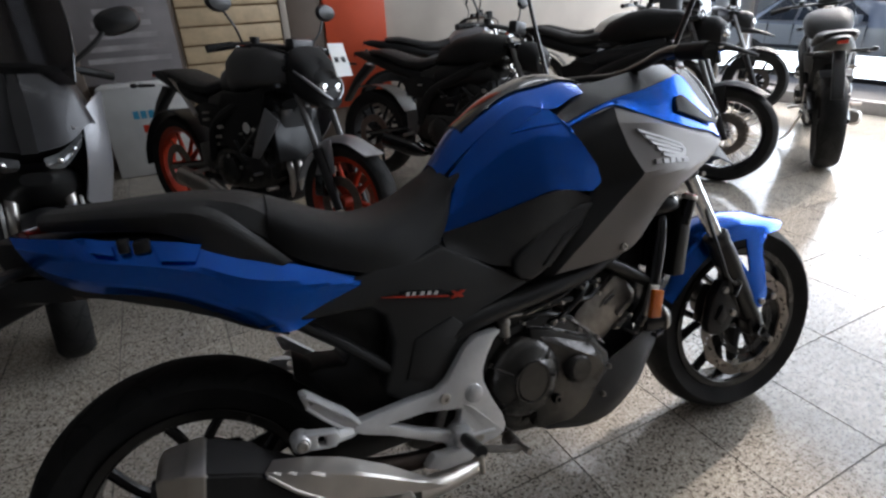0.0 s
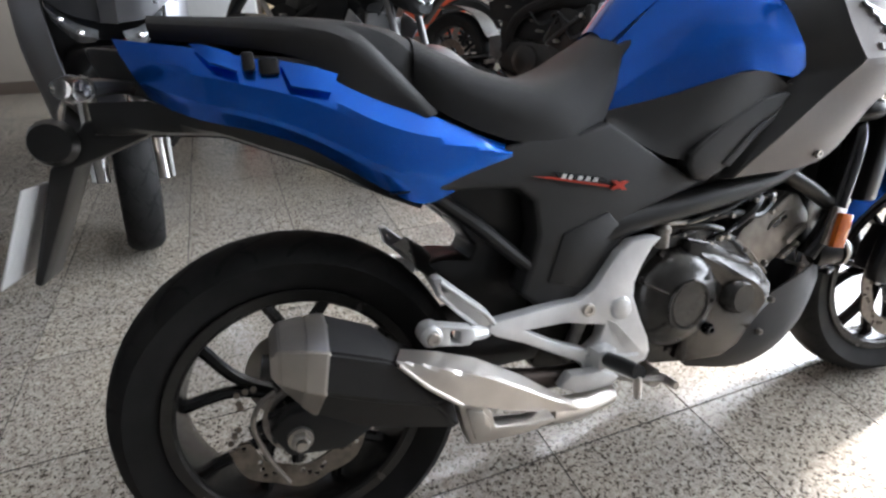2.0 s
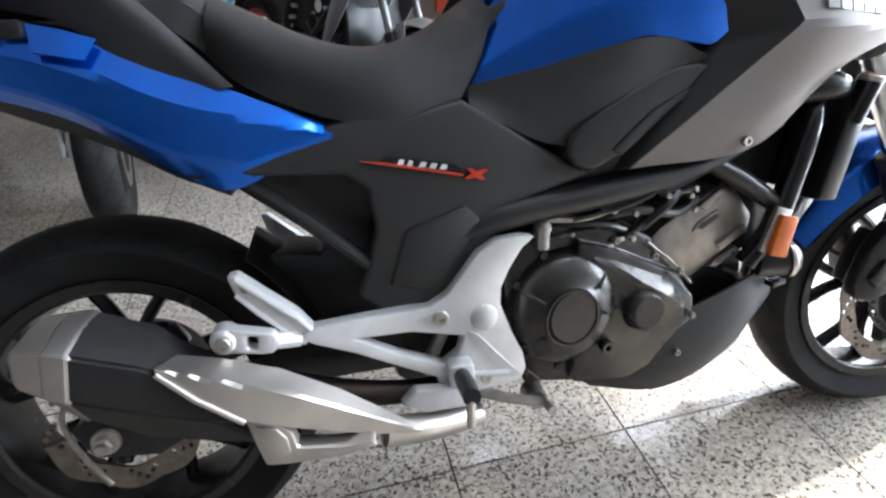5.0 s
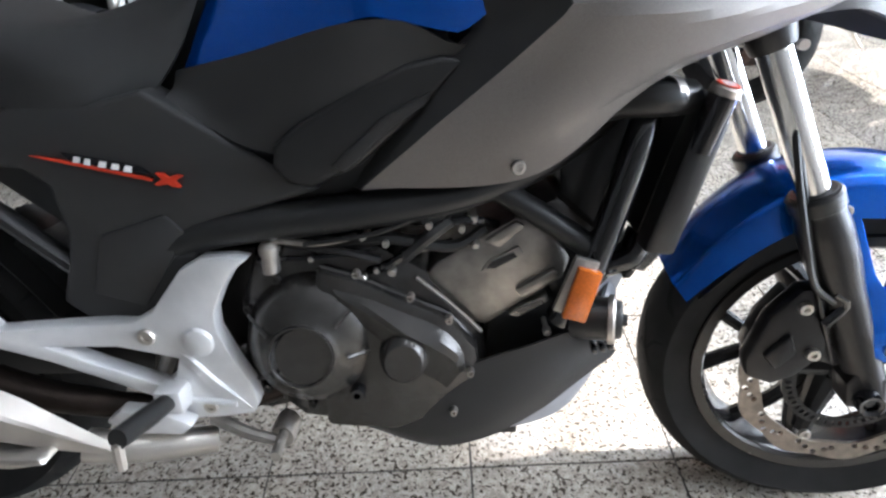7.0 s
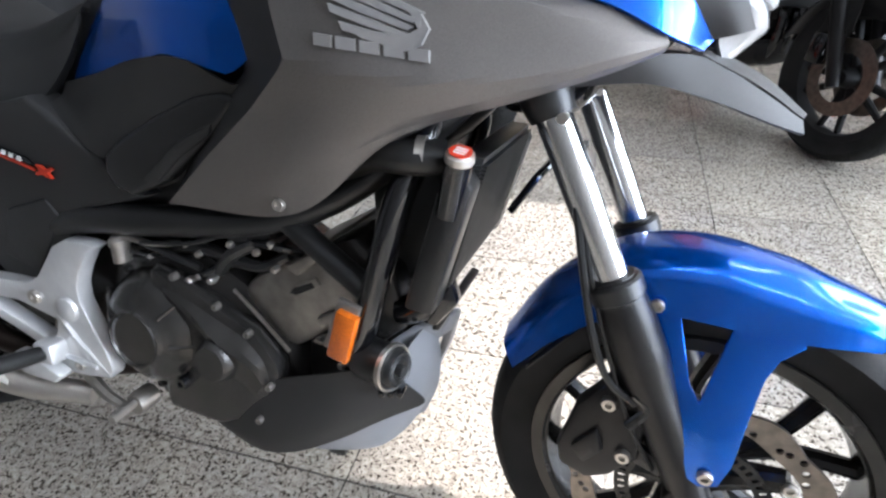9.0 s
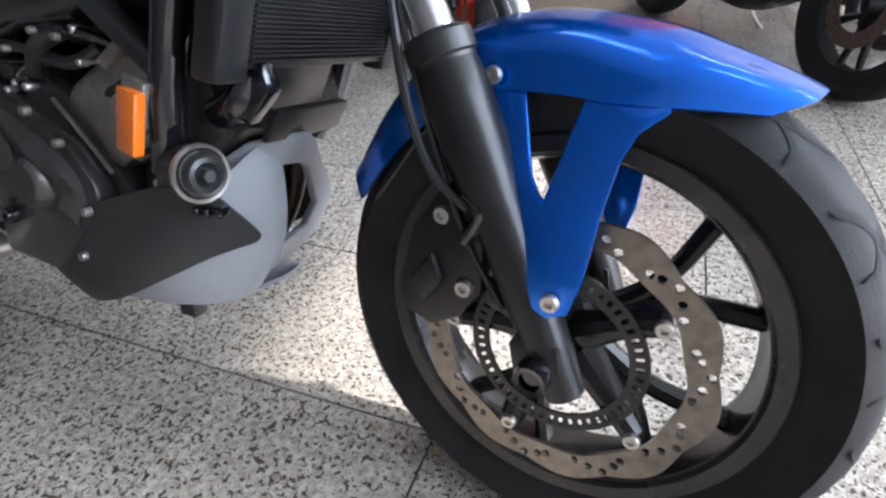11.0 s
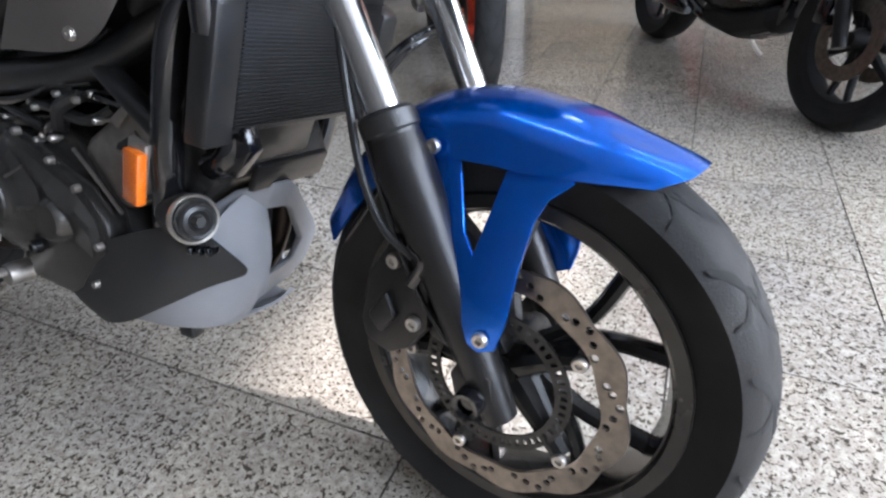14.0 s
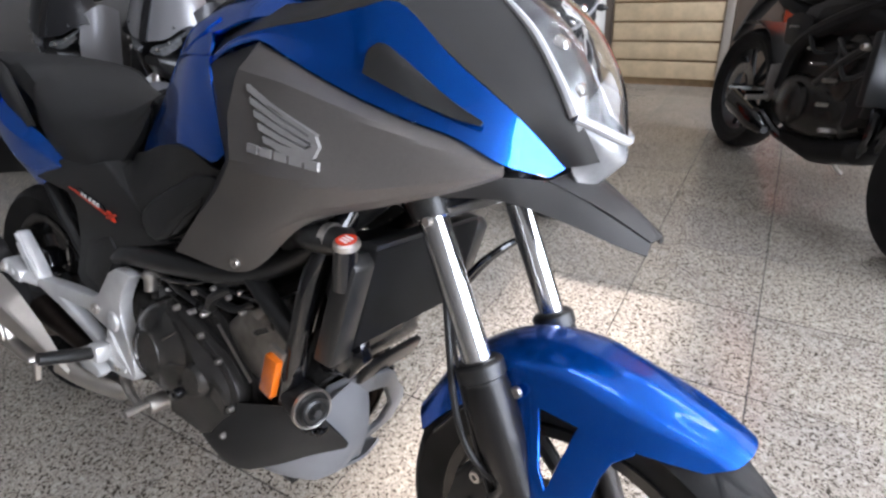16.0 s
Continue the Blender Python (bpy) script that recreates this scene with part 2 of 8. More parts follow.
def tube(pts, r, n=24, sides=12, soft=True, cap=True):
    """A round tube along a smooth line; r is one radius or one per point."""
    line = smooth_line(pts, n) if soft and len(pts) > 2 else even_line(pts, n)
    rad = np.interp(np.linspace(0, 1, n), np.linspace(0, 1, len(r)), r) if isinstance(r, (list, tuple)) else np.full(n, r)
    tan = np.gradient(line, axis=0)
    tan /= np.linalg.norm(tan, axis=1, keepdims=True) + 1e-12
    ref = np.array((0.0, 1.0, 0.0)) if abs(tan[0][1]) < 0.9 else np.array((0.0, 0.0, 1.0))
    rings = []
    for p, t, q in zip(line, tan, rad):
        u = ref - t * (ref @ t)
        u /= np.linalg.norm(u) + 1e-12
        v = np.cross(t, u)
        ref = u
        a = np.linspace(0, 2 * math.pi, sides, endpoint=False)[:, None]
        rings.append(p + q * (np.cos(a) * u + np.sin(a) * v))
    return loft(rings, cap)


def plate(outline, y0, y1, bevel=0.002, hole=None, segments=2):
    """A slab between two y planes, with an outline in x and z and maybe openings, its edges rounded."""
    bm = bmesh.new()
    loops = [outline] + (list(hole) if hole else [])
    edges = []
    for lp in loops:
        vs = [bm.verts.new((x, y0, z)) for x, z in lp]
        edges += [bm.edges.new((a, b)) for a, b in zip(vs, vs[1:] + vs[:1])]
    bmesh.ops.triangle_fill(bm, use_beauty=True, use_dissolve=False, edges=edges)
    ext = bmesh.ops.extrude_face_region(bm, geom=bm.faces[:])
    moved = [v for v in ext["geom"] if isinstance(v, bmesh.types.BMVert)]
    bmesh.ops.translate(bm, verts=moved, vec=(0, y1 - y0, 0))
    bmesh.ops.recalc_face_normals(bm, faces=bm.faces[:])
    if bevel:
        rim = [e for e in bm.edges if e.is_manifold and e.calc_face_angle(0) > 0.9]
        bmesh.ops.bevel(bm, geom=rim, offset=bevel, segments=segments, affect="EDGES", profile=0.5, clamp_overlap=True)
    return bm


def box(x0, x1, y0, y1, z0, z1, bevel=0.003, segments=2):
    bm = bmesh.new()
    bmesh.ops.create_cube(bm, size=1)
    bmesh.ops.transform(bm, matrix=Matrix.Translation(((x0 + x1) / 2, (y0 + y1) / 2, (z0 + z1) / 2)) @ Matrix.Diagonal((abs(x1 - x0), abs(y1 - y0), abs(z1 - z0), 1)), verts=bm.verts[:])
    if bevel:
        bmesh.ops.bevel(bm, geom=bm.edges[:], offset=bevel, segments=segments, affect="EDGES", profile=0.5)
    return bm


def lathe(profile, centre=(0, 0, 0), sides=48, axis="y"):
    """Profile of (radius, along) turned round an axis through centre."""
    rings = []
    for r, h in profile:
        a = np.linspace(0, 2 * math.pi, sides, endpoint=False)
        c, s, hh = r * np.cos(a), r * np.sin(a), np.full(sides, h)
        xyz = {"y": (c, hh, s), "x": (hh, c, s), "z": (c, s, hh)}[axis]
        rings.append(np.stack(xyz, 1) + np.array(centre))
    return loft(rings, cap=profile[0][0] > 1e-5)


def ring(r_in, r_out, y0, y1, centre, sides=72, bevel=0.0):
    prof = [(r_in, y0), (r_out, y0), (r_out, y1), (r_in, y1), (r_in, y0)]
    rings = []
    for r, h in prof:
        a = np.linspace(0, 2 * math.pi, sides, endpoint=False)
        rings.append(np.stack((r * np.cos(a), np.full(sides, h), r * np.sin(a)), 1) + np.array(centre))
    bm = loft(rings, cap=False)
    bmesh.ops.remove_doubles(bm, verts=bm.verts[:], dist=1e-6)
    return bm


def bolt(at, r, h, parent, mat=None, name="bolt", label="", out=-1):
    """A round-headed bolt with a socket, facing along y."""
    y = out * h
    prof = [(0.0001, 0), (r * 0.98, 0), (r, y * 0.5), (r * 0.85, y), (r * 0.45, y), (r * 0.42, y * 0.45), (0.0001, y * 0.45)]
    bm = lathe(prof, at, 14)
    return part(name, bm, mat or STEEL, parent, label)


def merge(*bms):
    """Several bmeshes as one."""
    out = bmesh.new()
    for b in bms:
        me = bpy.data.meshes.new("tmp")
        b.to_mesh(me)
        b.free()
        out.from_mesh(me)
        bpy.data.meshes.remove(me)
    return out


def moved(bm, m):
    bmesh.ops.transform(bm, matrix=m, verts=bm.verts[:])
    return bm


# ---- the showroom ----
TILE, JOINT = 0.4034, 0.004
X0, X1, Y0, Y1, H = -3.2, GLASS_X, -3.2, 4.42, 4.0
TAN_WALL = material("cream_wall_paint", (0.42, 0.37, 0.31), 0.6, noise_scale=3, spread=0.08, bump=0.2, bump_scale=120)
CREAM = material("cream_slat", (0.56, 0.43, 0.27), 0.5, noise_scale=14, spread=0.12, bump=0.15, bump_scale=60)
SLAT_GAP = material("slat_groove", (0.22, 0.14, 0.07), 0.8, noise_scale=20, spread=0.2)
BROWN_WALL = material("brown_wall_panel", (0.15, 0.115, 0.09), 0.55, noise_scale=4, spread=0.15)
RED_WALL = material("red_orange_panel", (0.62, 0.09, 0.035), 0.4, noise_scale=5, spread=0.06)
GREY_WALL = material("grey_wall_paint", (0.10, 0.095, 0.09), 0.6, noise_scale=3, spread=0.1, bump=0.2, bump_scale=120)
CEIL = material("ceiling_paint", (0.40, 0.40, 0.40), 0.8, noise_scale=3, spread=0.05)
CONCRETE = material("concrete_kerb", (0.33, 0.32, 0.31), 0.85, noise_scale=12, spread=0.15, bump=0.4, bump_scale=80)
PAVING = material("pavement_slab", (0.36, 0.35, 0.33), 0.85, noise_scale=6, spread=0.15, bump=0.3, bump_scale=60)
ASPHALT = material("asphalt", (0.10, 0.10, 0.10), 0.9, noise_scale=30, spread=0.3, bump=0.6, bump_scale=200)
ALU = material("window_frame_metal", (0.42, 0.42, 0.43), 0.4, 0.6, noise_scale=20, spread=0.08)
RENDER_WALL = material("pale_house_render", (0.55, 0.52, 0.47), 0.85, noise_scale=2, spread=0.1, bump=0.3, bump_scale=40)
DARK_PANE = material("dark_house_pane", (0.04, 0.045, 0.05), 0.08, noise_scale=3, spread=0.2)
PANE = glass_material("window_glass", (0.97, 0.98, 0.98), 0.0)
PANE.node_tree.nodes["Principled BSDF"].inputs["IOR"].default_value = 1.45


def wall(name, bm, mat, label="", category=""):
    ob = part(name, bm, mat)
    return tagged(ob, label, category, "", "structure")


# floor bed with tiles above it
floor = wall("floor", box(X0, X1 + 0.02, Y0, Y1, -0.12, -0.003, 0), GROUT, "polished grey speckled granite tile floor", "floor")
wall("wall_north", box(X0 - 0.12, X1 + 0.1, Y1, Y1 + 0.12, -0.1, H, 0), TAN_WALL, "cream painted back wall of the showroom", "wall")
wall("wall_south", box(X0 - 0.12, X1 + 0.1, Y0 - 0.12, Y0, -0.1, H, 0), GREY_WALL, "grey painted side wall of the showroom", "wall")
wall("wall_west", box(X0 - 0.12, X0, Y0, Y1, -0.1, H, 0), GREY_WALL, "grey painted end wall of the showroom", "wall")
wall("ceiling", box(X0 - 0.12, X1 + 0.1, Y0 - 0.12, Y1 + 0.12, H, H + 0.12, 0), CEIL, "plain pale ceiling", "ceiling")
wall("baseboard", box(X0, 0.40, Y1 - 0.015, Y1, 0.0, 0.09, 0.003), BROWN_WALL, "brown skirting board", "skirting")

# back wall: pale strip, brown pilaster, slatted panel, red panel
wall("wall_panel_brown", box(-0.52, 0.42, Y1 - 0.014, Y1 - 0.001, 0.09, H, 0.003), BROWN_WALL, "brown wall panel behind the poster", "wall panel")
wall("pilaster", box(-0.50, -0.33, Y1 - 0.10, Y1 - 0.015, 0.0, H, 0.008), BROWN_WALL, "brown wall pilaster", "pilaster")
WINDOW_WHITE = material("white_door_frame", (0.75, 0.75, 0.74), 0.4, noise_scale=6, spread=0.04)
wall("trim", box(-0.66, -0.55, Y1 - 0.05, Y1, 0.09, 2.6, 0.006), WINDOW_WHITE, "white upright trim on the wall", "trim")
slats = wall("wall_panel_slatted", box(0.43, 1.34, Y1 - 0.012, Y1 - 0.001, 0.0, H, 0), SLAT_GAP, "cream slatted display wall", "wall panel")
slat = None
for k in range(26):
    z = 0.06 + 0.148 * k
    if slat is None:
        bm = box(0.44, 1.27, Y1 - 0.034, Y1 - 0.012, 0.0, 0.132, 0.005)
        slat = part("slat", bm, CREAM, slats)
        slat.location.z = z
    else:
        o = new("slat", slat.data)
        o.parent = slats
        o.location.z = z
wall("slat_edge_trim", box(1.275, 1.335, Y1 - 0.045, Y1 - 0.012, 0.0, H, 0.004), TAN_WALL, "cream upright edge of the slatted wall", "trim")
wall("wall_panel_dark", box(1.345, 1.65, Y1 - 0.030, Y1 - 0.001, 0.0, H, 0.004), BROWN_WALL, "brown wall panel beside the slatted wall", "wall panel")
wall("wall_panel_red", box(1.66, 2.26, Y1 - 0.06, Y1 - 0.001, 0.28, H, 0.006), RED_WALL, "red-orange painted wall panel", "wall panel")

# glass shop front with frame, sill and posts
shop = new("window_1")
tagged(shop, "full-height glass shop front with grey metal frame", "window", "", "structure")
POSTS = (Y0 + 0.03, -1.10, 1.10, 3.36, Y1 - 0.03)
for y in POSTS:
    part("window_frame", box(X1 - 0.04, X1 + 0.04, y - 0.03, y + 0.03, 0.06, H, 0.004), ALU, shop)
for z0, z1 in ((0.0, 0.12), (H - 0.08, H)):
    part("window_rail", box(X1 - 0.04, X1 + 0.04, Y0, Y1, z0, z1, 0.004), ALU, shop)
for a, b in zip(POSTS, POSTS[1:]):
    p = part("pane", box(X1 - 0.004, X1 + 0.004, a + 0.028, b - 0.028, 0.058, H - 0.078, 0), PANE, shop)
    p.visible_shadow = False
# unseen opaque bands, added to trim the sun to a patch under the bike
SUN_BLOCK = material("sign_back", (0.35, 0.35, 0.36), 0.6, noise_scale=5, spread=0.08)
wall("sign_band", box(X1 - 0.09, X1 - 0.045, Y0 + 0.01, Y1 - 0.01, 2.27, 2.84, 0.004), SUN_BLOCK, "grey unseen band added to block sun at the glass", "sign band")
wall("sign_band_upper", box(X1 - 0.09, X1 - 0.045, Y0 + 0.01, Y1 - 0.01, 3.20, H - 0.002, 0.004), SUN_BLOCK, "grey unseen band added to block sun high on the glass", "lintel")
# unseen panel, added to keep stray sun off the floor further back
wall("sign_panel", box(X1 - 0.09, X1 - 0.045, 2.55, Y1 - 0.01, 2.843, 3.197, 0.003), SUN_BLOCK, "grey unseen panel added to block sun between the bands", "sign band")
wall("window_sill", box(X1 + 0.04, X1 + 0.30, Y0 - 2, Y1 + 3, -0.15, 0.03, 0.012), CONCRETE, "low concrete plinth outside the window", "sill")

# street outside
tagged(wall("ground", box(-300, 500, -400, 400, -0.62, -0.52, 0), ASPHALT), "dark asphalt ground reaching the horizon", "ground")
wall("pavement", box(X1 + 0.10, X1 + 2.40, -40, 40, -0.52, -0.12, 0.015), PAVING, "pale concrete pavement", "pavement")
wall("road", box(X1 + 2.42, X1 + 11.5, -60, 60, -0.52, -0.45, 0), ASPHALT, "grey asphalt street", "road")
house = thing("building", Matrix.Translation((X1 + 14.0, 4.0, -0.52)), "pale rendered house across the street", "building")
part("wall", box(0, 8, -14, 14, 0, 7.5, 0.02), RENDER_WALL, house)
for z in (1.0, 4.2):
    for k in range(8):
        y = -11.5 + 3.2 * k
        w = part("window", box(-0.02, 0.05, y - 0.6, y + 0.6, z, z + 1.5, 0.01), DARK_PANE, house)
        part("window_sill", box(-0.08, 0.04, y - 0.72, y + 0.72, z - 0.12, z - 0.02, 0.01), WINDOW_WHITE, w)
part("roof", box(-0.4, 8.4, -14.4, 14.4, 7.5, 7.75, 0.03), CONCRETE, house)

# silver car parked outside
CAR_PAINT = material("silver_car_paint", (0.62, 0.64, 0.66), 0.35, 0.25, 0.8, 900, 0.08)
CAR_GLASS = material("dark_car_glass", (0.03, 0.035, 0.04), 0.05, coat=0.4, noise_scale=2, spread=0.2)


# ---- the blue motorcycle ----
BIKE = Matrix.Translation((0.059, 0.0105, 0.003)) @ pose(0, 0, 0, 0, 0, -2.42) @ pose(0, 0, 0, -14.5, 0, 0)
bike = thing("motorcycle", BIKE, "blue and matt grey adventure motorcycle leaning on its side stand", "motorcycle")
STEER = Matrix.Translation((1.475, 0, 0.30)) @ Matrix.Rotation(radians(-6.8), 4, Vector((-0.454, 0, 0.891))) @ Matrix.Translation((-1.475, 0, -0.30))


PROPORTION = {
    "r": ([0.0014, 0.0603, 0.0591, -0.1112, -0.0372, -0.0119], [0.0039, 0.042, 0.0779, 0.0226, -0.1083, -0.0156]),
    "e": ([0.0015, -0.0398, 0.0616, -0.0885, -0.1376, -0.0015], [0.0703, 0.0643, 0.097, -0.0332, -0.1089, -0.1785]),
    "h": ([0.0182, 0.0108, 0.0305, -0.011, -0.102, 0.0287], [-0.0106, 0.0332, 0.1787, -0.0183, -0.0487, -0.1488]),
    "m": ([-0.2067, 0.3895, 0.2132, -0.2045, -0.188, -0.0313], [-0.116, 0.1051, 0.3831, -0.0021, -0.1959, -0.1854]),
    "f": ([-0.2471, 0.341, 0.235, -0.1276, -0.1599, -0.0284], [-0.0708, 0.0628, 0.2947, -0.0055, -0.1067, -0.1668]),
    "n": ([-0.4137, 0.6238, -0.0157, -0.2514, 0.0628, -0.0224], [-0.0176, 0.0329, 0.1287, 0.0453, -0.2333, 0.0961]),
}
SHAPE.update({
    "grab_rail": ('r', 1.2),
    "passenger_seat": ('r', 1.15),
    "rider_seat": ('r', 1.1),
    "subframe_tube": ('r', 1.25),
    "tail_light": ('r', 1.1),
    "tail_underside": ('r', 1.1),
    "number_plate_holder": ('r', 1),
    "plate_light": ('r', 1),
    "number_plate": ('r', 1),
    "indicator": ('r', 1.2),
    "indicator_lens": ('r', 1.2),
    "brake_pedal": ('h', 1.33),
    "pedal_pivot": ('h', 1.33),
    "master_cylinder": ('h', 1.33),
    "brake_fluid_pipe": ('h', 1.33),
    "side_panel": ('m', 1.15),
    "side_panel_insert": ('m', 1.15),
    "tank_lower_panel": ('m', 1.15),
    "badge_cross": ('m', 1.15),
    "crankcase": ('m', 1.28),
    "clutch_cover": ('m', 1.28),
    "cover_ring": ('m', 1.28),
    "cover_rib": ('m', 1.28),
    "cover_bolt": ('m', 1.28),
    "side_cover": ('m', 1.28),
    "generator_cover": ('m', 1.28),
    "side_cover_top": ('m', 1.28),
    "oil_plug": ('m', 1.28),
    "engine_bolt": ('m', 1.28),
    "clutch_arm": ('m', 1.28),
    "clutch_cable": ('m', 1.28),
    "hose": ('m', 1.28),
    "throttle_body": ('m', 1.28),
    "hose_clip": ('m', 1.28),
    "inner_body": ('m', 1.0),
    "cylinder": ('f', 1.18),
    "water_pipe": ('f', 1.18),
    "cylinder_rib": ('f', 1.18),
    "gasket_edge": ('f', 1.18),
    "cylinder_head": ('f', 1.18),
    "frame_tube": ('f', 1.18),
    "frame_brace": ('f', 1.18),
    "down_tube": ('f', 1.18),
    "inner_fairing": ('f', 1.18),
    "horn_stay": ('f', 1.18),
    "reflector": ('f', 1.22),
    "reflector_bracket": ('f', 1.22),
    "radiator": ('f', 1.22),
    "radiator_core": ('f', 1.22),
    "radiator_tank": ('f', 1.22),
    "filler_neck": ('f', 1.22),
    "radiator_cap": ('f', 1.22),
    "warning_label": ('f', 1.22),
    "label_line": ('f', 1.22),
    "radiator_hose": ('f', 1.22),
    "hose_clamp": ('f', 1.22),
    "lower_hose": ('f', 1.22),
    "lower_bracket": ('f', 1.22),
    "beak": ('n', 1.22),
    "beak_top": ('n', 1.22),
    "exhaust_pipe": ('e', 1.0, 0.06),
})
shaping = True


def steered(ob):
    """Turns a part of the front end with the handlebar."""
    name = ob.name.split(".")[0]
    if name == "front_mudguard":
        for v in ob.data.vertices:
            v.co.x -= 0.003
            v.co.z += -0.010 + 0.020 * max(0.0, min(1.0, (v.co.x - 1.55) / 0.15))
    elif "mudguard" in name:
        ob.data.transform(Matrix.Translation((-0.003, 0, 0.020)))
    elif name.startswith(("brake_caliper", "caliper", "banjo", "brake_hose", "sensor_wire", "sensor_bracket")):
        ob.data.transform(Matrix.Translation((-0.005, -0.004, 0.017)))
    ob.data.transform(STEER)
    return ob


def arc(cx, cz, r, a0, a1, n):
    return [(cx + r * math.cos(radians(a0 + (a1 - a0) * k / (n - 1))), cz + r * math.sin(radians(a0 + (a1 - a0) * k / (n - 1)))) for k in range(n)]


def tyre_profile(R, bead, half, side):
    """Cross-section of a tyre as (radius, y), from bead to bead over the crown."""
    pts = [(bead, -side * 0.72), (bead + 0.012, -side * 0.80), (bead + 0.03, -side * 0.93), (bead + (R - bead) * 0.62, -half)]
    for k in range(1, 12):
        a = -1 + 2 * k / 12
        pts.append((R - (1 - math.sqrt(max(0, 1 - (a * 0.93) ** 2))) * (R - bead) * 0.52, a * half * 0.985))
    pts += [(bead + (R - bead) * 0.62, half), (bead + 0.03, side * 0.93), (bead + 0.012, side * 0.80), (bead, side * 0.72)]
    return pts


def crown(R, bead, half, y):
    a = y / (half * 0.985)
    return R - (1 - math.sqrt(max(0, 1 - (a * 0.93) ** 2))) * (R - bead) * 0.52


def tyre(cx, cz, R, bead, half, side, sides=96):
    prof = tyre_profile(R, bead, half, side)
    return lathe_open(prof + [(bead - 0.004, side * 0.6), (bead - 0.004, -side * 0.6), prof[0]], (cx, 0, cz), sides)


def lathe_open(profile, centre, sides=72):
    rings = []
    a = np.linspace(0, 2 * math.pi, sides, endpoint=False)
    for r, h in profile:
        rings.append(np.stack((r * np.cos(a), np.full(sides, h), r * np.sin(a)), 1) + np.array(centre))
    bm = loft(rings, cap=False)
    bmesh.ops.remove_doubles(bm, verts=bm.verts[:], dist=1e-6)
    return bm


def rim(name, cx, cz, r, half, hub_r, hub_half, arms, phase, spread, label, turn):
    """Cast wheel: barrel with two lips; its hub and forked spokes are parts."""
    barrel = lathe_open([(r + 0.012, -half), (r + 0.013, -half + 0.004), (r, -half + 0.010), (r - 0.004, -half * 0.5), (r - 0.012, 0), (r - 0.004, half * 0.5),
                         (r, half - 0.010), (r + 0.013, half - 0.004), (r + 0.012, half), (r - 0.012, half - 0.006), (r - 0.022, 0), (r - 0.012, -half + 0.006), (r + 0.012, -half)], (cx, 0, cz), 96)
    w = turn(part(name, barrel, WHEEL_PAINT, bike, label))
    for sd in (-1, 1):
        turn(part("rim_lip", lathe_open([(r - 0.010, sd * (half - 0.004)), (r - 0.006, sd * (half + 0.001)), (r + 0.010, sd * (half + 0.002)), (r + 0.012, sd * (half - 0.003)), (r - 0.010, sd * (half - 0.004))], (cx, 0, cz), 96), RIM_EDGE, w, "satin dark rim lip"))
    hub = lathe([(0.0001, -hub_half), (hub_r * 0.55, -hub_half), (hub_r * 0.6, -hub_half * 0.7), (hub_r, -hub_half * 0.35), (hub_r, hub_half * 0.35), (hub_r * 0.6, hub_half * 0.7), (hub_r * 0.55, hub_half), (0.0001, hub_half)], (cx, 0, cz), 32)
    turn(part("hub", hub, WHEEL_PAINT, w))
    for k in range(arms):
        a = radians(phase + 360 / arms * k)
        for s in (-1, 1):
            b = a + s * radians(spread)
            p0 = (cx + hub_r * 0.7 * math.cos(a), 0, cz + hub_r * 0.7 * math.sin(a))
            rm = hub_r + (r - hub_r) * 0.42
            c = a + s * radians(spread * 0.40)
            p1 = (cx + rm * math.cos(c), 0, cz + rm * math.sin(c))
            p2 = (cx + (r - 0.012) * math.cos(b), 0, cz + (r - 0.012) * math.sin(b))
            t = tube([p0, p1, p2], [0.013, 0.0105, 0.0115], 10, 8)
            bmesh.ops.scale(t, vec=(1, 1.35, 1), verts=t.verts[:])
            turn(part("spoke", t, WHEEL_PAINT, w))
    return w


def wave_disc(cx, cz, y, r, r_in, thick, waves, phase, holes):
    n = 130
    out = []
    for k in range(n):
        a = 2 * math.pi * k / n
        w = (a * waves / (2 * math.pi) + phase) % 1
        out.append((cx + (r - 0.0085 * (1 - min(1, 2.4 * abs(w - 0.5)))) * math.cos(a), cz + (r - 0.0085 * (1 - min(1, 2.4 * abs(w - 0.5)))) * math.sin(a)))
    inner = [(cx + (r_in + 0.002 * math.cos(waves * a)) * math.cos(a), cz + (r_in + 0.002 * math.cos(waves * a)) * math.sin(a)) for a in np.linspace(0, 2 * math.pi, 80, endpoint=False)]
    hl = [inner]
    for k in range(waves):
        for da, q in ((-9, 0.22), (-3, 0.5), (3, 0.78), (9, 0.5), (13, 0.3)):
            a = 2 * math.pi * (k + phase) / waves + radians(da)
            rr = r_in + (r - 0.012 - r_in) * q + 0.003
            hl.append([(cx + rr * math.cos(a) + 0.0050 * math.cos(b), cz + rr * math.sin(a) + 0.0050 * math.sin(b)) for b in np.linspace(0, 2 * math.pi, 8, endpoint=False)])
    return plate(out, y - thick / 2, y + thick / 2, 0, hl)


# front wheel
FX, FZ, FR = 1.535, 0.300, 0.300
front_wheel = rim("front_wheel", FX, FZ, 0.213, 0.047, 0.043, 0.062, 5, 33, 17, "black cast wheel with forked spokes", steered)
steered(part("tyre", tyre(FX, FZ, FR, 0.219, 0.061, 0.058), RUBBER, front_wheel, "black grooved road tyre"))
steered(part("brake_disc", wave_disc(FX + 0.0035, FZ - 0.0055, -0.0755, 0.1665, 0.131, 0.005, 10, 0.2, 5), DISC, front_wheel, "drilled steel wave brake disc"))


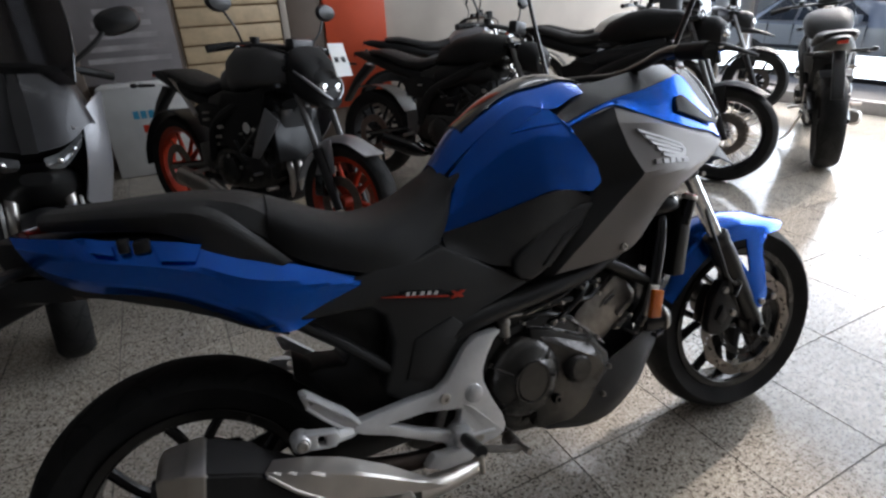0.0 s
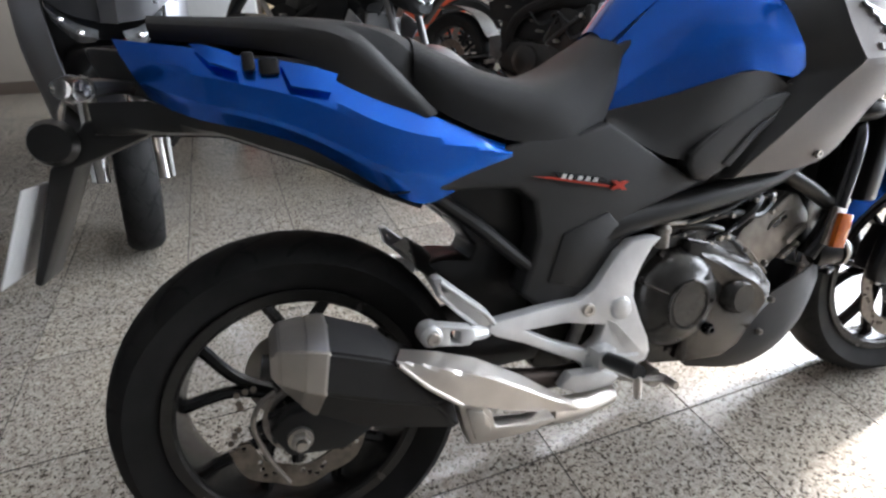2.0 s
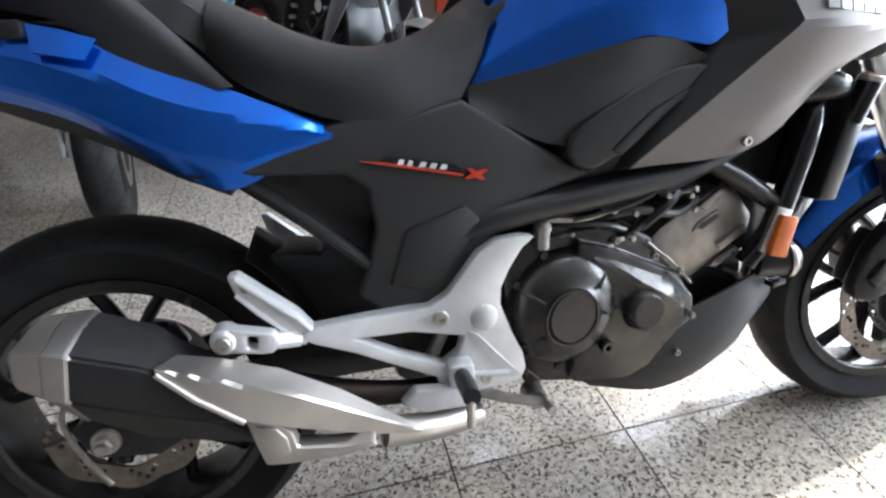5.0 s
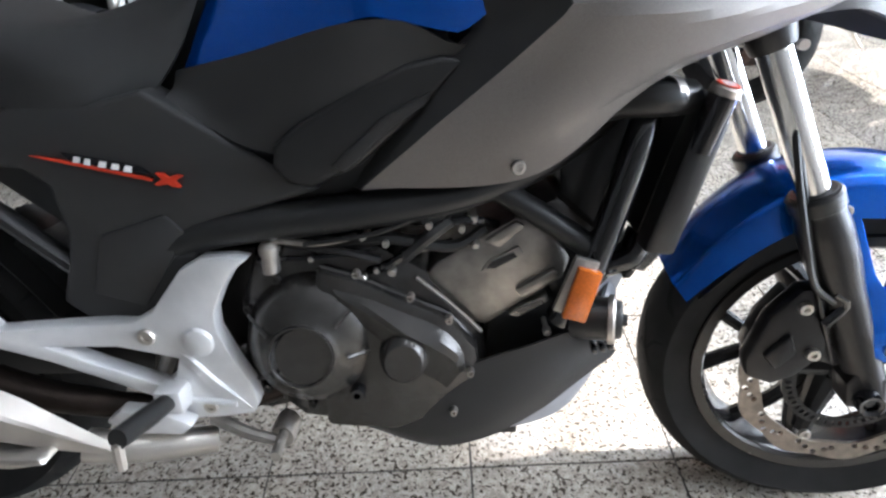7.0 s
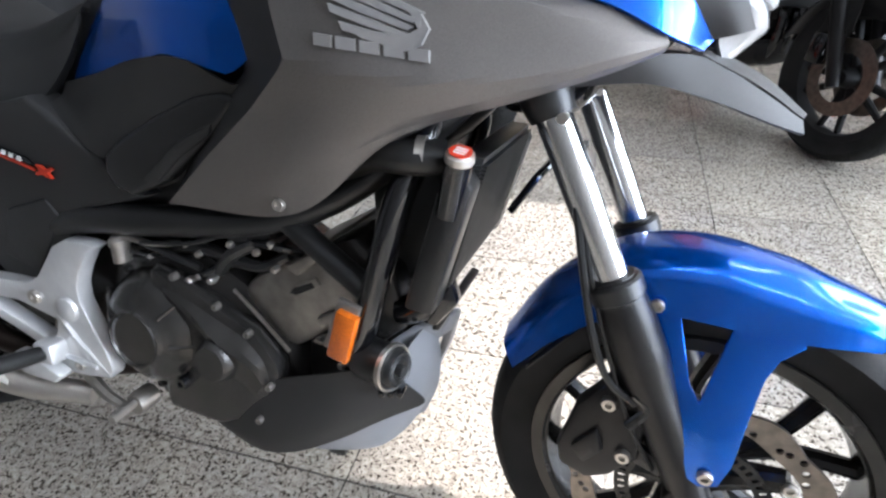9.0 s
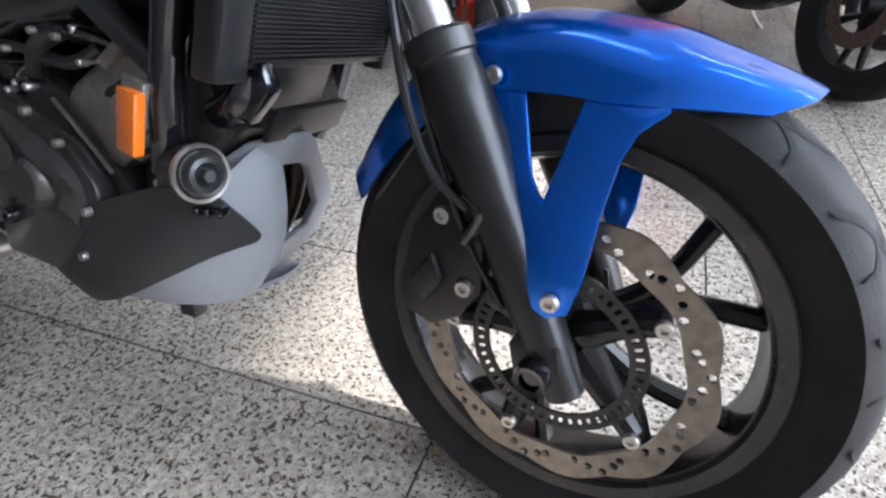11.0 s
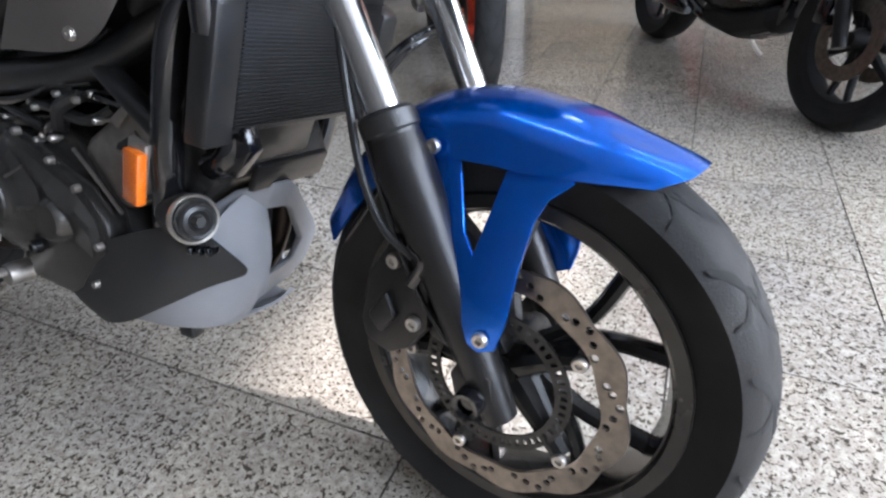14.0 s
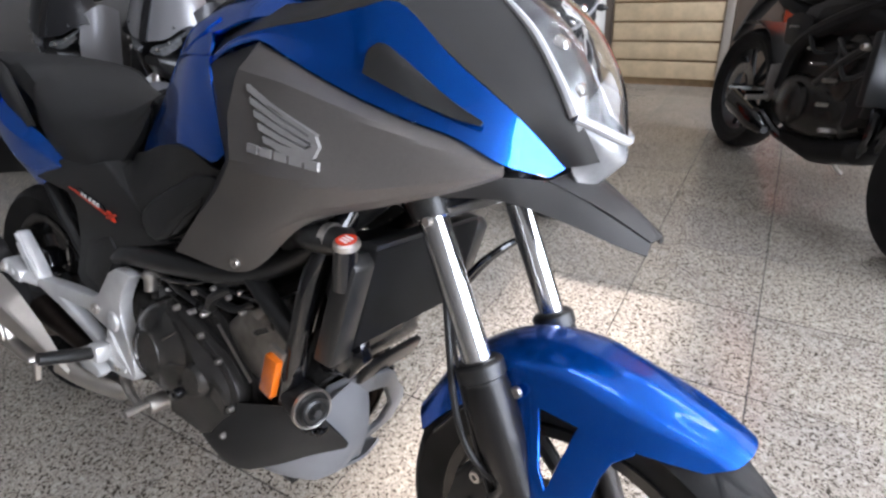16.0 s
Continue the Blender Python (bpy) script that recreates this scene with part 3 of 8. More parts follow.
def abs_ring(cx, cz, y, r0, r1):
    n = 50
    outer = arc(cx, cz, r1, 0, 360 - 360 / 72, 72)
    hl = [arc(cx, cz, r0, 0, 360 - 360 / 72, 72)]
    for k in range(n):
        a = 360 / n * k
        hl.append(arc(cx, cz, r0 + 0.0065, a - 1.7, a + 1.7, 2) + arc(cx, cz, r1 - 0.0055, a + 1.7, a - 1.7, 2))
    return plate(outer, y - 0.0015, y + 0.0015, 0, hl)


steered(part("sensor_ring", abs_ring(FX + 0.0035, FZ - 0.0055, -0.0755, 0.078, 0.0985), WHEEL_PAINT, front_wheel, "slotted sensor ring"))
for k in range(5):
    a = radians(33 + 72 * k)
    bx, bz = FX + 0.0035 + 0.1208 * math.cos(a), FZ - 0.0055 + 0.1208 * math.sin(a)
    ca, sa = math.cos(a), math.sin(a)
    arm = tube([(FX + 0.03 * ca, -0.040, FZ + 0.03 * sa), (FX + 0.080 * ca, -0.056, FZ + 0.080 * sa), (bx, -0.066, bz)], [0.026, 0.018, 0.0150], 10, 10)
    steered(part("disc_arm", arm, WHEEL_PAINT, front_wheel))
    steered(bolt((bx, -0.078, bz), 0.0095, 0.006, front_wheel, STEEL, "disc_bolt", label="steel disc bolt"))


def groove_sheet(cx, cz, R, bead, half, line, width):
    """A thin black sheet just above the tyre's crown, painting in a groove's shade; line of (degrees, y)."""
    pts = smooth_line(line, 14)
    rows = []
    for off in (-0.5, 0.5):
        row = []
        for k, (deg, y) in enumerate(pts):
            taper = min(1, 0.35 + 3 * min(k, 13 - k) / 13)
            d = deg + off * width * taper / R * 57.3
            rr = crown(R, bead, half, y) + 0.0007
            row.append((cx + rr * math.cos(radians(d)), y, cz + rr * math.sin(radians(d))))
        rows.append(row)
    bm = bmesh.new()
    grid_faces(bm, rows)
    return bm


def tread(cx, cz, R, bead, half, count, parent, turn=None):
    bms = []
    for k in range(count):
        for s in (-1, 1):
            d = 360 / count * (k + (0.5 if s > 0 else 0))
            bms.append(groove_sheet(cx, cz, R, bead, half, [(d, s * half * 0.08), (d + 5, s * half * 0.35), (d + 14, s * half * 0.62), (d + 19, s * half * 0.93)], 0.019))
            bms.append(groove_sheet(cx, cz, R, bead, half, [(d + 11, s * half * 0.55), (d + 7, s * half * 0.75), (d + 6, s * half * 0.95)], 0.010))
            bms.append(groove_sheet(cx, cz, R, bead, half, [(d + 13, s * half * 0.12), (d + 9, s * half * 0.30), (d + 12, s * half * 0.48)], 0.010))
    ob = part("tread", merge(*bms), GROOVE_SHADE, parent)
    ob["kind"] = "stuff"
    return steered(ob) if turn else ob


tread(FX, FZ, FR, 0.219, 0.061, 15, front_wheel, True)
steered(part("axle", lathe([(0.0001, -0.135), (0.011, -0.135), (0.013, -0.131), (0.013, 0.131), (0.011, 0.135), (0.0001, 0.135)], (FX, 0, FZ), 20), GLOSS_BLACK, bike, "dark axle end"))

# fork

def on_fork(z, y, dx=0.0):
    k = (z - 0.300) / 0.901
    return (1.546 - 0.434 * k + dx, y, z)


def lathe_on_fork(y):
    """Stepped dust seal round the top of a lower leg."""
    rings = [(0.572, 0.0275), (0.574, 0.0305), (0.586, 0.0305), (0.588, 0.0335), (0.604, 0.0335), (0.607, 0.031), (0.609, 0.023)]
    ax = np.array((-0.434, 0, 0.901))
    u, v = np.array((0, 1.0, 0)), np.array((0.901, 0, 0.434))
    out = []
    for z, r in rings:
        a = np.linspace(0, 2 * math.pi, 24, endpoint=False)[:, None]
        out.append(np.array(on_fork(z, y)) + r * (np.cos(a) * u + np.sin(a) * v))
    return loft(out)


for y in (-0.102, 0.100):
    leg = steered(part("fork_leg", tube([on_fork(0.268, y), on_fork(0.33, y), on_fork(0.40, y), on_fork(0.545, y), on_fork(0.578, y), on_fork(0.592, y), on_fork(0.606, y), on_fork(0.609, y)],
                                        [0.021, 0.025, 0.0265, 0.0275, 0.029, 0.0335, 0.0335, 0.027], 40, 24, False), FORK_LEG, bike, "satin black lower fork leg"))
    steered(part("fork_foot", plate([(FX - 0.024, FZ - 0.022), (FX + 0.012, FZ - 0.026), (FX + 0.026, FZ - 0.006), (FX + 0.018, FZ + 0.03), (FX - 0.02, FZ + 0.05), (FX - 0.034, FZ + 0.02)], y - 0.022, y + 0.022, 0.005), FORK_LEG, leg))
    steered(part("fork_seal", lathe_on_fork(y), BLACK_PLASTIC, leg, "black dust seal"))
    steered(part("fork_tube", tube([on_fork(0.60, y), on_fork(0.97, y)], 0.0205, 4, 28, False), CHROME, bike, "polished chrome fork tube"))
    steered(part("fork_clamp", tube([on_fork(0.785, y), on_fork(0.792, y), on_fork(0.828, y), on_fork(0.835, y)], [0.026, 0.030, 0.030, 0.026], 6, 24, False), BLACK_PLASTIC, bike))
    steered(part("clamp_bolt", tube([on_fork(0.79, y - 0.028, 0.02), on_fork(0.79, y - 0.036, 0.02)], 0.006, 3, 10, False), STEEL, bike))
steered(part("lower_yoke", box(1.255, 1.335, -0.11, 0.11, 0.785, 0.815, 0.01), GLOSS_BLACK, bike, "black lower fork yoke"))
steered(part("axle_nut", lathe([(0.0001, -0.128), (0.010, -0.128), (0.011, -0.140), (0.017, -0.142), (0.019, -0.128), (0.019, -0.118)], (FX - 0.002, 0, FZ - 0.004), 24), GLOSS_BLACK, bike))

# front brake caliper and hose
cal = steered(part("brake_caliper", merge(
    plate([(1.366, 0.330), (1.372, 0.300), (1.410, 0.288), (1.440, 0.305), (1.470, 0.345), (1.470, 0.430), (1.440, 0.455), (1.418, 0.452), (1.385, 0.405)], -0.112, -0.078, 0.008),
    plate([(1.378, 0.320), (1.42, 0.305), (1.445, 0.34), (1.44, 0.41), (1.42, 0.43), (1.39, 0.38)], -0.078, -0.035, 0.006),
    plate([(1.385, 0.345), (1.405, 0.322), (1.428, 0.352), (1.415, 0.385)], -0.122, -0.110, 0.005)), FORK_LEG, bike, "black sliding brake caliper"))
for bx, bz in ((1.425, 0.426), (1.452, 0.350)):
    steered(bolt((bx, -0.112, bz), 0.010, 0.008, cal, STEEL, "caliper_bolt"))
steered(part("banjo_union", tube([(1.452, -0.118, 0.405), (1.470, -0.121, 0.440), (1.452, -0.121, 0.455)], [0.008, 0.007, 0.006], 8, 10), GLOSS_BLACK, cal))
steered(part("brake_hose", tube([(1.455, -0.120, 0.440), (1.42, -0.128, 0.47), (1.395, -0.132, 0.53), (1.372, -0.122, 0.61), (1.352, -0.110, 0.69), (1.325, -0.085, 0.77), (1.30, -0.05, 0.84)], 0.0048, 40, 8), BLACK_PLASTIC, bike, "thin black brake hose"))
steered(part("sensor_wire", tube([(1.49, -0.10, 0.33), (1.455, -0.116, 0.40), (1.415, -0.120, 0.50), (1.382, -0.120, 0.60), (1.36, -0.108, 0.68)], 0.0030, 30, 6), BLACK_PLASTIC, bike))
steered(part("sensor_bracket", plate([(1.462, 0.33), (1.50, 0.318), (1.51, 0.335), (1.47, 0.36)], -0.098, -0.088, 0.003), BLACK_PLASTIC, bike))

# front mudguard: crown shell, side legs with a window
mud = skin([[(1.282, -0.070, 0.428), (1.335, -0.076, 0.492), (1.395, -0.080, 0.545), (1.440, -0.082, 0.570), (1.520, -0.083, 0.574), (1.585, -0.081, 0.567), (1.630, -0.076, 0.562), (1.682, -0.060, 0.554)],
            [(1.262, -0.052, 0.452), (1.318, -0.060, 0.532), (1.380, -0.066, 0.590), (1.440, -0.068, 0.616), (1.520, -0.067, 0.622), (1.590, -0.064, 0.603), (1.650, -0.054, 0.587), (1.707, -0.043, 0.561)],
            [(1.256, -0.020, 0.462), (1.308, -0.024, 0.546), (1.375, -0.028, 0.606), (1.440, -0.030, 0.634), (1.520, -0.030, 0.640), (1.592, -0.028, 0.623), (1.655, -0.024, 0.594), (1.717, -0.020, 0.567)],
            [(1.255, 0.0, 0.464), (1.306, 0.0, 0.549), (1.374, 0.0, 0.609), (1.440, 0.0, 0.637), (1.520, 0.0, 0.643), (1.592, 0.0, 0.627), (1.656, 0.0, 0.599), (1.719, 0.0, 0.568)],
            [(1.256, 0.020, 0.462), (1.308, 0.024, 0.546), (1.375, 0.028, 0.606), (1.440, 0.030, 0.634), (1.520, 0.030, 0.640), (1.592, 0.028, 0.623), (1.655, 0.024, 0.594), (1.717, 0.020, 0.567)],
            [(1.262, 0.052, 0.452), (1.318, 0.060, 0.532), (1.380, 0.066, 0.590), (1.440, 0.068, 0.616), (1.520, 0.067, 0.622), (1.590, 0.064, 0.603), (1.650, 0.054, 0.587), (1.707, 0.043, 0.561)],
            [(1.282, 0.070, 0.428), (1.335, 0.076, 0.492), (1.395, 0.080, 0.545), (1.440, 0.082, 0.570), (1.520, 0.083, 0.574), (1.585, 0.081, 0.567), (1.630, 0.076, 0.562), (1.682, 0.060, 0.554)]], 48, 30, 0.004, True, (0, 0, -1))
mudguard = steered(part("front_mudguard", mud, BLUE, bike, "glossy metallic blue front mudguard"))
def leg_depth(z):
    """How far out the stay's face lies; above the crown's edge it tucks under it."""
    return 0.126 - 0.0465 * min(1.0, max(0.0, (z - 0.36) / 0.18)) ** 1.6 - 0.5 * max(0.0, z - 0.54)


LEG_OUT = [(1.418, 0.556), (1.432, 0.545), (1.470, 0.470), (1.512, 0.372), (1.520, 0.352), (1.540, 0.343), (1.560, 0.352), (1.569, 0.385), (1.574, 0.450), (1.580, 0.495), (1.590, 0.519), (1.612, 0.538), (1.604, 0.552), (1.560, 0.560), (1.480, 0.566)]
LEG_WIN = [(1.482, 0.546), (1.540, 0.548), (1.520, 0.452), (1.506, 0.472)]
for s in (-1, 1):
    lg = plate(LEG_OUT, 0, 0.007, 0.0025, [LEG_WIN])
    for v in lg.verts:
        v.co.y = s * (leg_depth(v.co.z) - v.co.y)
    ob = steered(part("mudguard_leg", lg, BLUE, mudguard, "blue mudguard stay with an opening"))
    for k in range(3):
        x, z = 1.468 + 0.0105 * k, 0.512 - 0.026 * k
        y = leg_depth(z)
        steered(part("mudguard_slot", plate([(x, z), (x + 0.004, z + 0.001), (x + 0.012, z - 0.019), (x + 0.008, z - 0.020)], s * (y + 0.0006), s * (y - 0.002), 0), GLOSS_BLACK, mudguard, "black slot in the stay"))
    steered(bolt((1.455, s * 0.086, 0.556), 0.0085, 0.006, mudguard, STEEL, "mudguard_bolt", out=s))
    steered(bolt((1.544, s * 0.126, 0.363), 0.0095, 0.007, mudguard, STEEL, "mudguard_bolt", out=s))
steered(part("inner_mudguard", skin([[(1.300, -0.066, 0.40), (1.40, -0.07, 0.52), (1.5, -0.07, 0.55), (1.60, -0.062, 0.535)], [(1.292, 0, 0.43), (1.385, 0, 0.575), (1.5, 0, 0.61), (1.61, 0, 0.585)], [(1.300, 0.066, 0.40), (1.40, 0.07, 0.52), (1.5, 0.07, 0.55), (1.60, 0.062, 0.535)]], 24, 12, 0.003, True, (0, 0, -1)), BLACK_PLASTIC, bike))
steered(part("mudguard_flap", plate([(1.572, 0.46), (1.60, 0.47), (1.62, 0.54), (1.58, 0.55)], 0.06, 0.075, 0.004), BLACK_PLASTIC, bike))

# rear wheel
RZ, RR = 0.308, 0.310
rear_wheel = rim("rear_wheel", 0, RZ, 0.213, 0.062, 0.050, 0.075, 5, 12, 17, "black cast rear wheel", lambda ob: ob)
part("tyre", tyre(0, RZ, RR, 0.219, 0.080, 0.074), RUBBER, rear_wheel, "wide black road tyre")
part("brake_disc", wave_disc(-0.006, RZ, -0.086, 0.130, 0.088, 0.005, 8, 0.1, 5), DISC, rear_wheel, "drilled steel wave brake disc")
part("sensor_ring", abs_ring(0, RZ, -0.083, 0.052, 0.066), CAST, rear_wheel)
for k in range(5):
    a = radians(40 + 72 * k)
    part("disc_arm", tube([(0.03 * math.cos(a), -0.06, RZ + 0.03 * math.sin(a)), (0.088 * math.cos(a), -0.078, RZ + 0.088 * math.sin(a))], [0.016, 0.010], 6, 8, False), WHEEL_PAINT, rear_wheel)
part("sprocket", ring(0.06, 0.098, 0.086, 0.091, (0, 0, RZ), 43), STEEL, rear_wheel)
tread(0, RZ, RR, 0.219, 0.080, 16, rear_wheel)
part("rear_axle", merge(lathe([(0.0001, -0.170), (0.008, -0.170), (0.0095, -0.166), (0.0095, 0.13), (0.0001, 0.13)], (-0.008, 0, RZ), 16),
                        lathe([(0.0001, -0.163), (0.012, -0.163), (0.0155, -0.160), (0.0155, -0.148), (0.0001, -0.147)], (-0.008, 0, RZ), 6),
                        lathe([(0.0001, -0.149), (0.020, -0.149), (0.021, -0.146), (0.021, -0.142), (0.0001, -0.141)], (-0.008, 0, RZ), 24)), STEEL, bike, "steel rear axle nut")
part("axle_carrier", plate([(-0.055, RZ + 0.020), (-0.020, RZ + 0.045), (0.070, RZ + 0.048), (0.150, RZ + 0.060), (0.150, RZ + 0.005), (0.060, RZ - 0.042), (-0.030, RZ - 0.030)], -0.142, -0.098, 0.006), BLACK_PLASTIC, bike, "black axle carrier at the end of the swing arm")
# thin metal tube curving round behind the rear axle
part("sensor_guard", tube([(-0.036, -0.106, 0.380), (-0.062, -0.108, 0.365), (-0.078, -0.108, 0.330), (-0.066, -0.108, 0.270), (-0.038, -0.106, 0.205)], 0.0045, 20, 8), CAST, bike, "thin curved metal strip beside the rear disc")

# swing arm, caliper
for s in (-1, 1):
    part("swing_arm", plate([(-0.055, RZ - 0.03), (-0.055, RZ + 0.03), (0.06, RZ + 0.04), (0.24, 0.385), (0.44, 0.40), (0.46, 0.36), (0.44, 0.325), (0.24, 0.325), (0.06, RZ - 0.035)], s * 0.100, s * 0.088, 0.006), BLACK_PLASTIC, bike, "black swing arm")
part("rear_caliper", merge(plate([(0.03, 0.40), (0.075, 0.38), (0.12, 0.42), (0.10, 0.455), (0.05, 0.46)], -0.105, -0.06, 0.008), plate([(-0.02, 0.31), (0.05, 0.39), (0.10, 0.40), (0.02, 0.27)], -0.099, -0.092, 0.003)), GLOSS_BLACK, bike, "black rear brake caliper")
part("rear_fender", skin([[(0.225, -0.085, 0.545), (0.252, -0.09, 0.52), (0.28, -0.09, 0.48), (0.31, -0.085, 0.42)], [(0.235, 0, 0.575), (0.27, 0, 0.545), (0.305, 0, 0.49), (0.33, 0, 0.42)], [(0.225, 0.085, 0.545), (0.252, 0.09, 0.52), (0.28, 0.09, 0.48), (0.31, 0.085, 0.42)]], 16, 10, 0.004, True, (0, 0, -1)), BLACK_PLASTIC, bike)
part("splash_guard", plate([(0.243, 0.536), (0.285, 0.540), (0.336, 0.530), (0.349, 0.556), (0.318, 0.598), (0.36, 0.65), (0.50, 0.62), (0.50, 0.42), (0.40, 0.385), (0.325, 0.42), (0.292, 0.475)], -0.060, 0.060, 0.008), BLACK_PLASTIC, bike, "black splash guard behind the rear wheel")
shock = part("shock_absorber", tube([(0.36, 0.0, 0.42), (0.42, 0.0, 0.66)], 0.03, 4, 14, False), BLACK_PLASTIC, bike)
for k in range(8):
    part("coil", lathe([(0.036, 0.45 + 0.024 * k), (0.045, 0.46 + 0.024 * k), (0.036, 0.47 + 0.024 * k)], (0.372 + 0.006 * k, 0, 0), 20, "z"), BLACK_PLASTIC, shock)

# engine
part("gearbox", plate([(0.43, 0.30), (0.45, 0.47), (0.56, 0.54), (0.70, 0.54), (0.76, 0.40), (0.74, 0.28), (0.62, 0.25), (0.50, 0.27)], -0.10, 0.12, 0.02), ENGINE, bike, "black gearbox casing")
part("crankcase", plate([(0.625, 0.44), (0.648, 0.505), (0.70, 0.535), (0.80, 0.53), (0.90, 0.475), (0.965, 0.41), (0.985, 0.33), (0.945, 0.25), (0.80, 0.235), (0.70, 0.255), (0.64, 0.31)], -0.105, 0.105, 0.02), ENGINE, bike, "black engine crankcase")
part("clutch_cover", merge(lathe([(0.0001, -0.1485), (0.040, -0.1485), (0.043, -0.1465), (0.047, -0.1430), (0.062, -0.1395), (0.078, -0.1315), (0.089, -0.119), (0.095, -0.10), (0.096, -0.08)], (0.728, 0, 0.388), 64)), ENGINE, bike, "round black clutch cover")
part("cover_ring", lathe_open([(0.0400, -0.1480), (0.0412, -0.1510), (0.0438, -0.1510), (0.0450, -0.1465), (0.0400, -0.1480)], (0.722, 0, 0.388), 56), ENGINE, bike, "raised ring on the clutch cover")
for a in (42, -6, 152, 212):
    part("cover_rib", tube([(0.728 + 0.055 * math.cos(radians(a)), -0.143, 0.388 + 0.055 * math.sin(radians(a))), (0.728 + 0.092 * math.cos(radians(a)), -0.121, 0.388 + 0.092 * math.sin(radians(a)))], 0.0035, 5, 6, False), ENGINE, bike)
for a in (40, 75, 115, 150, 185, 225, 265, 300):
    bolt((0.728 + 0.098 * math.cos(radians(a)), -0.112, 0.388 + 0.098 * math.sin(radians(a))), 0.0065, 0.007, bike, ENGINE, "cover_bolt")
part("side_cover", plate([(0.74, 0.495), (0.80, 0.478), (0.925, 0.420), (0.965, 0.375), (0.97, 0.33), (0.935, 0.27), (0.84, 0.25), (0.74, 0.262)], -0.128, -0.095, 0.011), ENGINE, bike, "black engine side cover")
part("generator_cover", lathe([(0.0001, -0.147), (0.026, -0.147), (0.031, -0.143), (0.037, -0.128), (0.040, -0.12)], (0.860, 0, 0.372), 32), ENGINE, bike)
part("side_cover_top", skin([[(0.745, -0.116, 0.496), (0.80, -0.117, 0.479), (0.865, -0.116, 0.449), (0.925, -0.114, 0.421), (0.960, -0.112, 0.380), (0.966, -0.112, 0.345)],
                             [(0.770, -0.131, 0.462), (0.815, -0.136, 0.438), (0.860, -0.142, 0.412), (0.895, -0.143, 0.397), (0.930, -0.138, 0.376), (0.940, -0.134, 0.345)],
                             [(0.775, -0.1285, 0.435), (0.815, -0.1285, 0.405), (0.850, -0.1290, 0.370), (0.880, -0.1290, 0.345), (0.905, -0.1285, 0.330), (0.920, -0.1285, 0.318)]], 24, 9, 0.004, "crisp"), ENGINE, bike, "satin black upper engine cover with a folded ridge", 16)
bolt((0.792, -0.130, 0.322), 0.011, 0.012, bike, GLOSS_BLACK, "oil_plug")
for x, z in ((0.925, 0.425), (0.872, 0.458), (0.80, 0.492), (0.955, 0.345), (0.93, 0.285)):
    bolt((x, -0.130, z), 0.0058, 0.008, bike, CAST, "engine_bolt")
cyl = plate([(0.885, 0.462), (0.905, 0.485), (1.005, 0.545), (1.045, 0.535), (1.085, 0.485), (1.075, 0.455), (0.972, 0.385), (0.93, 0.405)], -0.112, 0.11, 0.012)
cylinder = part("cylinder", cyl, CAST, bike, "cast grey cylinder block")
part("water_pipe", plate([(0.965, 0.515), (1.005, 0.542), (1.018, 0.535), (0.985, 0.505)], -0.120, -0.110, 0.004), CAST, cylinder)
part("cylinder_rib", plate([(1.01, 0.445), (1.06, 0.475), (1.068, 0.462), (1.02, 0.432)], -0.119, -0.108, 0.004), CAST, cylinder)
for slot in ([(0.958, 0.509), (0.968, 0.524), (1.007, 0.545), (1.015, 0.534), (0.973, 0.507)], [(0.996, 0.442), (1.006, 0.453), (1.048, 0.473), (1.051, 0.464), (1.009, 0.439)]):
    part("slot_rim", plate(slot, -0.1365, -0.120, 0.002), CAST, cylinder)
    mx, mz = sum(q[0] for q in slot) / 5, sum(q[1] for q in slot) / 5
    # no recess is cut: a flat black plate paints the slot's shade
    part("cylinder_slot", plate([(mx + 0.72 * (x - mx), mz + 0.62 * (z - mz)) for x, z in slot], -0.1372, -0.130, 0), GLOSS_BLACK, cylinder, "black plate painting the shade of a slot in the cylinder block")
for x, z, r in ((0.807, 0.565, 0.006), (0.799, 0.507, 0.007), (0.820, 0.519, 0.005), (0.840, 0.516, 0.006), (0.857, 0.459, 0.007), (0.911, 0.420, 0.006), (0.915, 0.583, 0.007), (0.949, 0.588, 0.006), (0.951, 0.552, 0.005), (1.048, 0.421, 0.006), (0.734, 0.537, 0.004), (0.683, 0.536, 0.006)):
    part("fitting", lathe([(0.0001, -0.152), (r * 0.7, -0.152), (r, -0.149), (r, -0.140), (r * 0.6, -0.138), (r * 0.6, -0.110), (0.0001, -0.110)], (x, 0, z), 10), STEEL, bike, "small bright engine fitting")
for pts, r in (([(0.66, -0.140, 0.533), (0.72, -0.146, 0.538), (0.77, -0.144, 0.541), (0.82, -0.130, 0.545)], 0.003), ([(0.80, -0.125, 0.51), (0.83, -0.148, 0.524), (0.87, -0.145, 0.545), (0.92, -0.125, 0.548)], 0.006), ([(0.89, -0.120, 0.57), (0.92, -0.146, 0.586), (0.955, -0.144, 0.585), (0.98, -0.120, 0.57)], 0.006)):
    part("engine_wire", tube(pts, r, 18, 8), GLOSS_BLACK, bike)
part("gasket_edge", tube([(0.880, -0.118, 0.466), (0.922, -0.120, 0.432), (0.968, -0.118, 0.385)], 0.0026, 8, 6, False), CAST, cylinder)
part("cylinder_head", plate([(1.01, 0.545), (1.06, 0.57), (1.12, 0.52), (1.145, 0.45), (1.10, 0.41), (1.06, 0.43)], -0.105, 0.105, 0.012), ENGINE, bike)
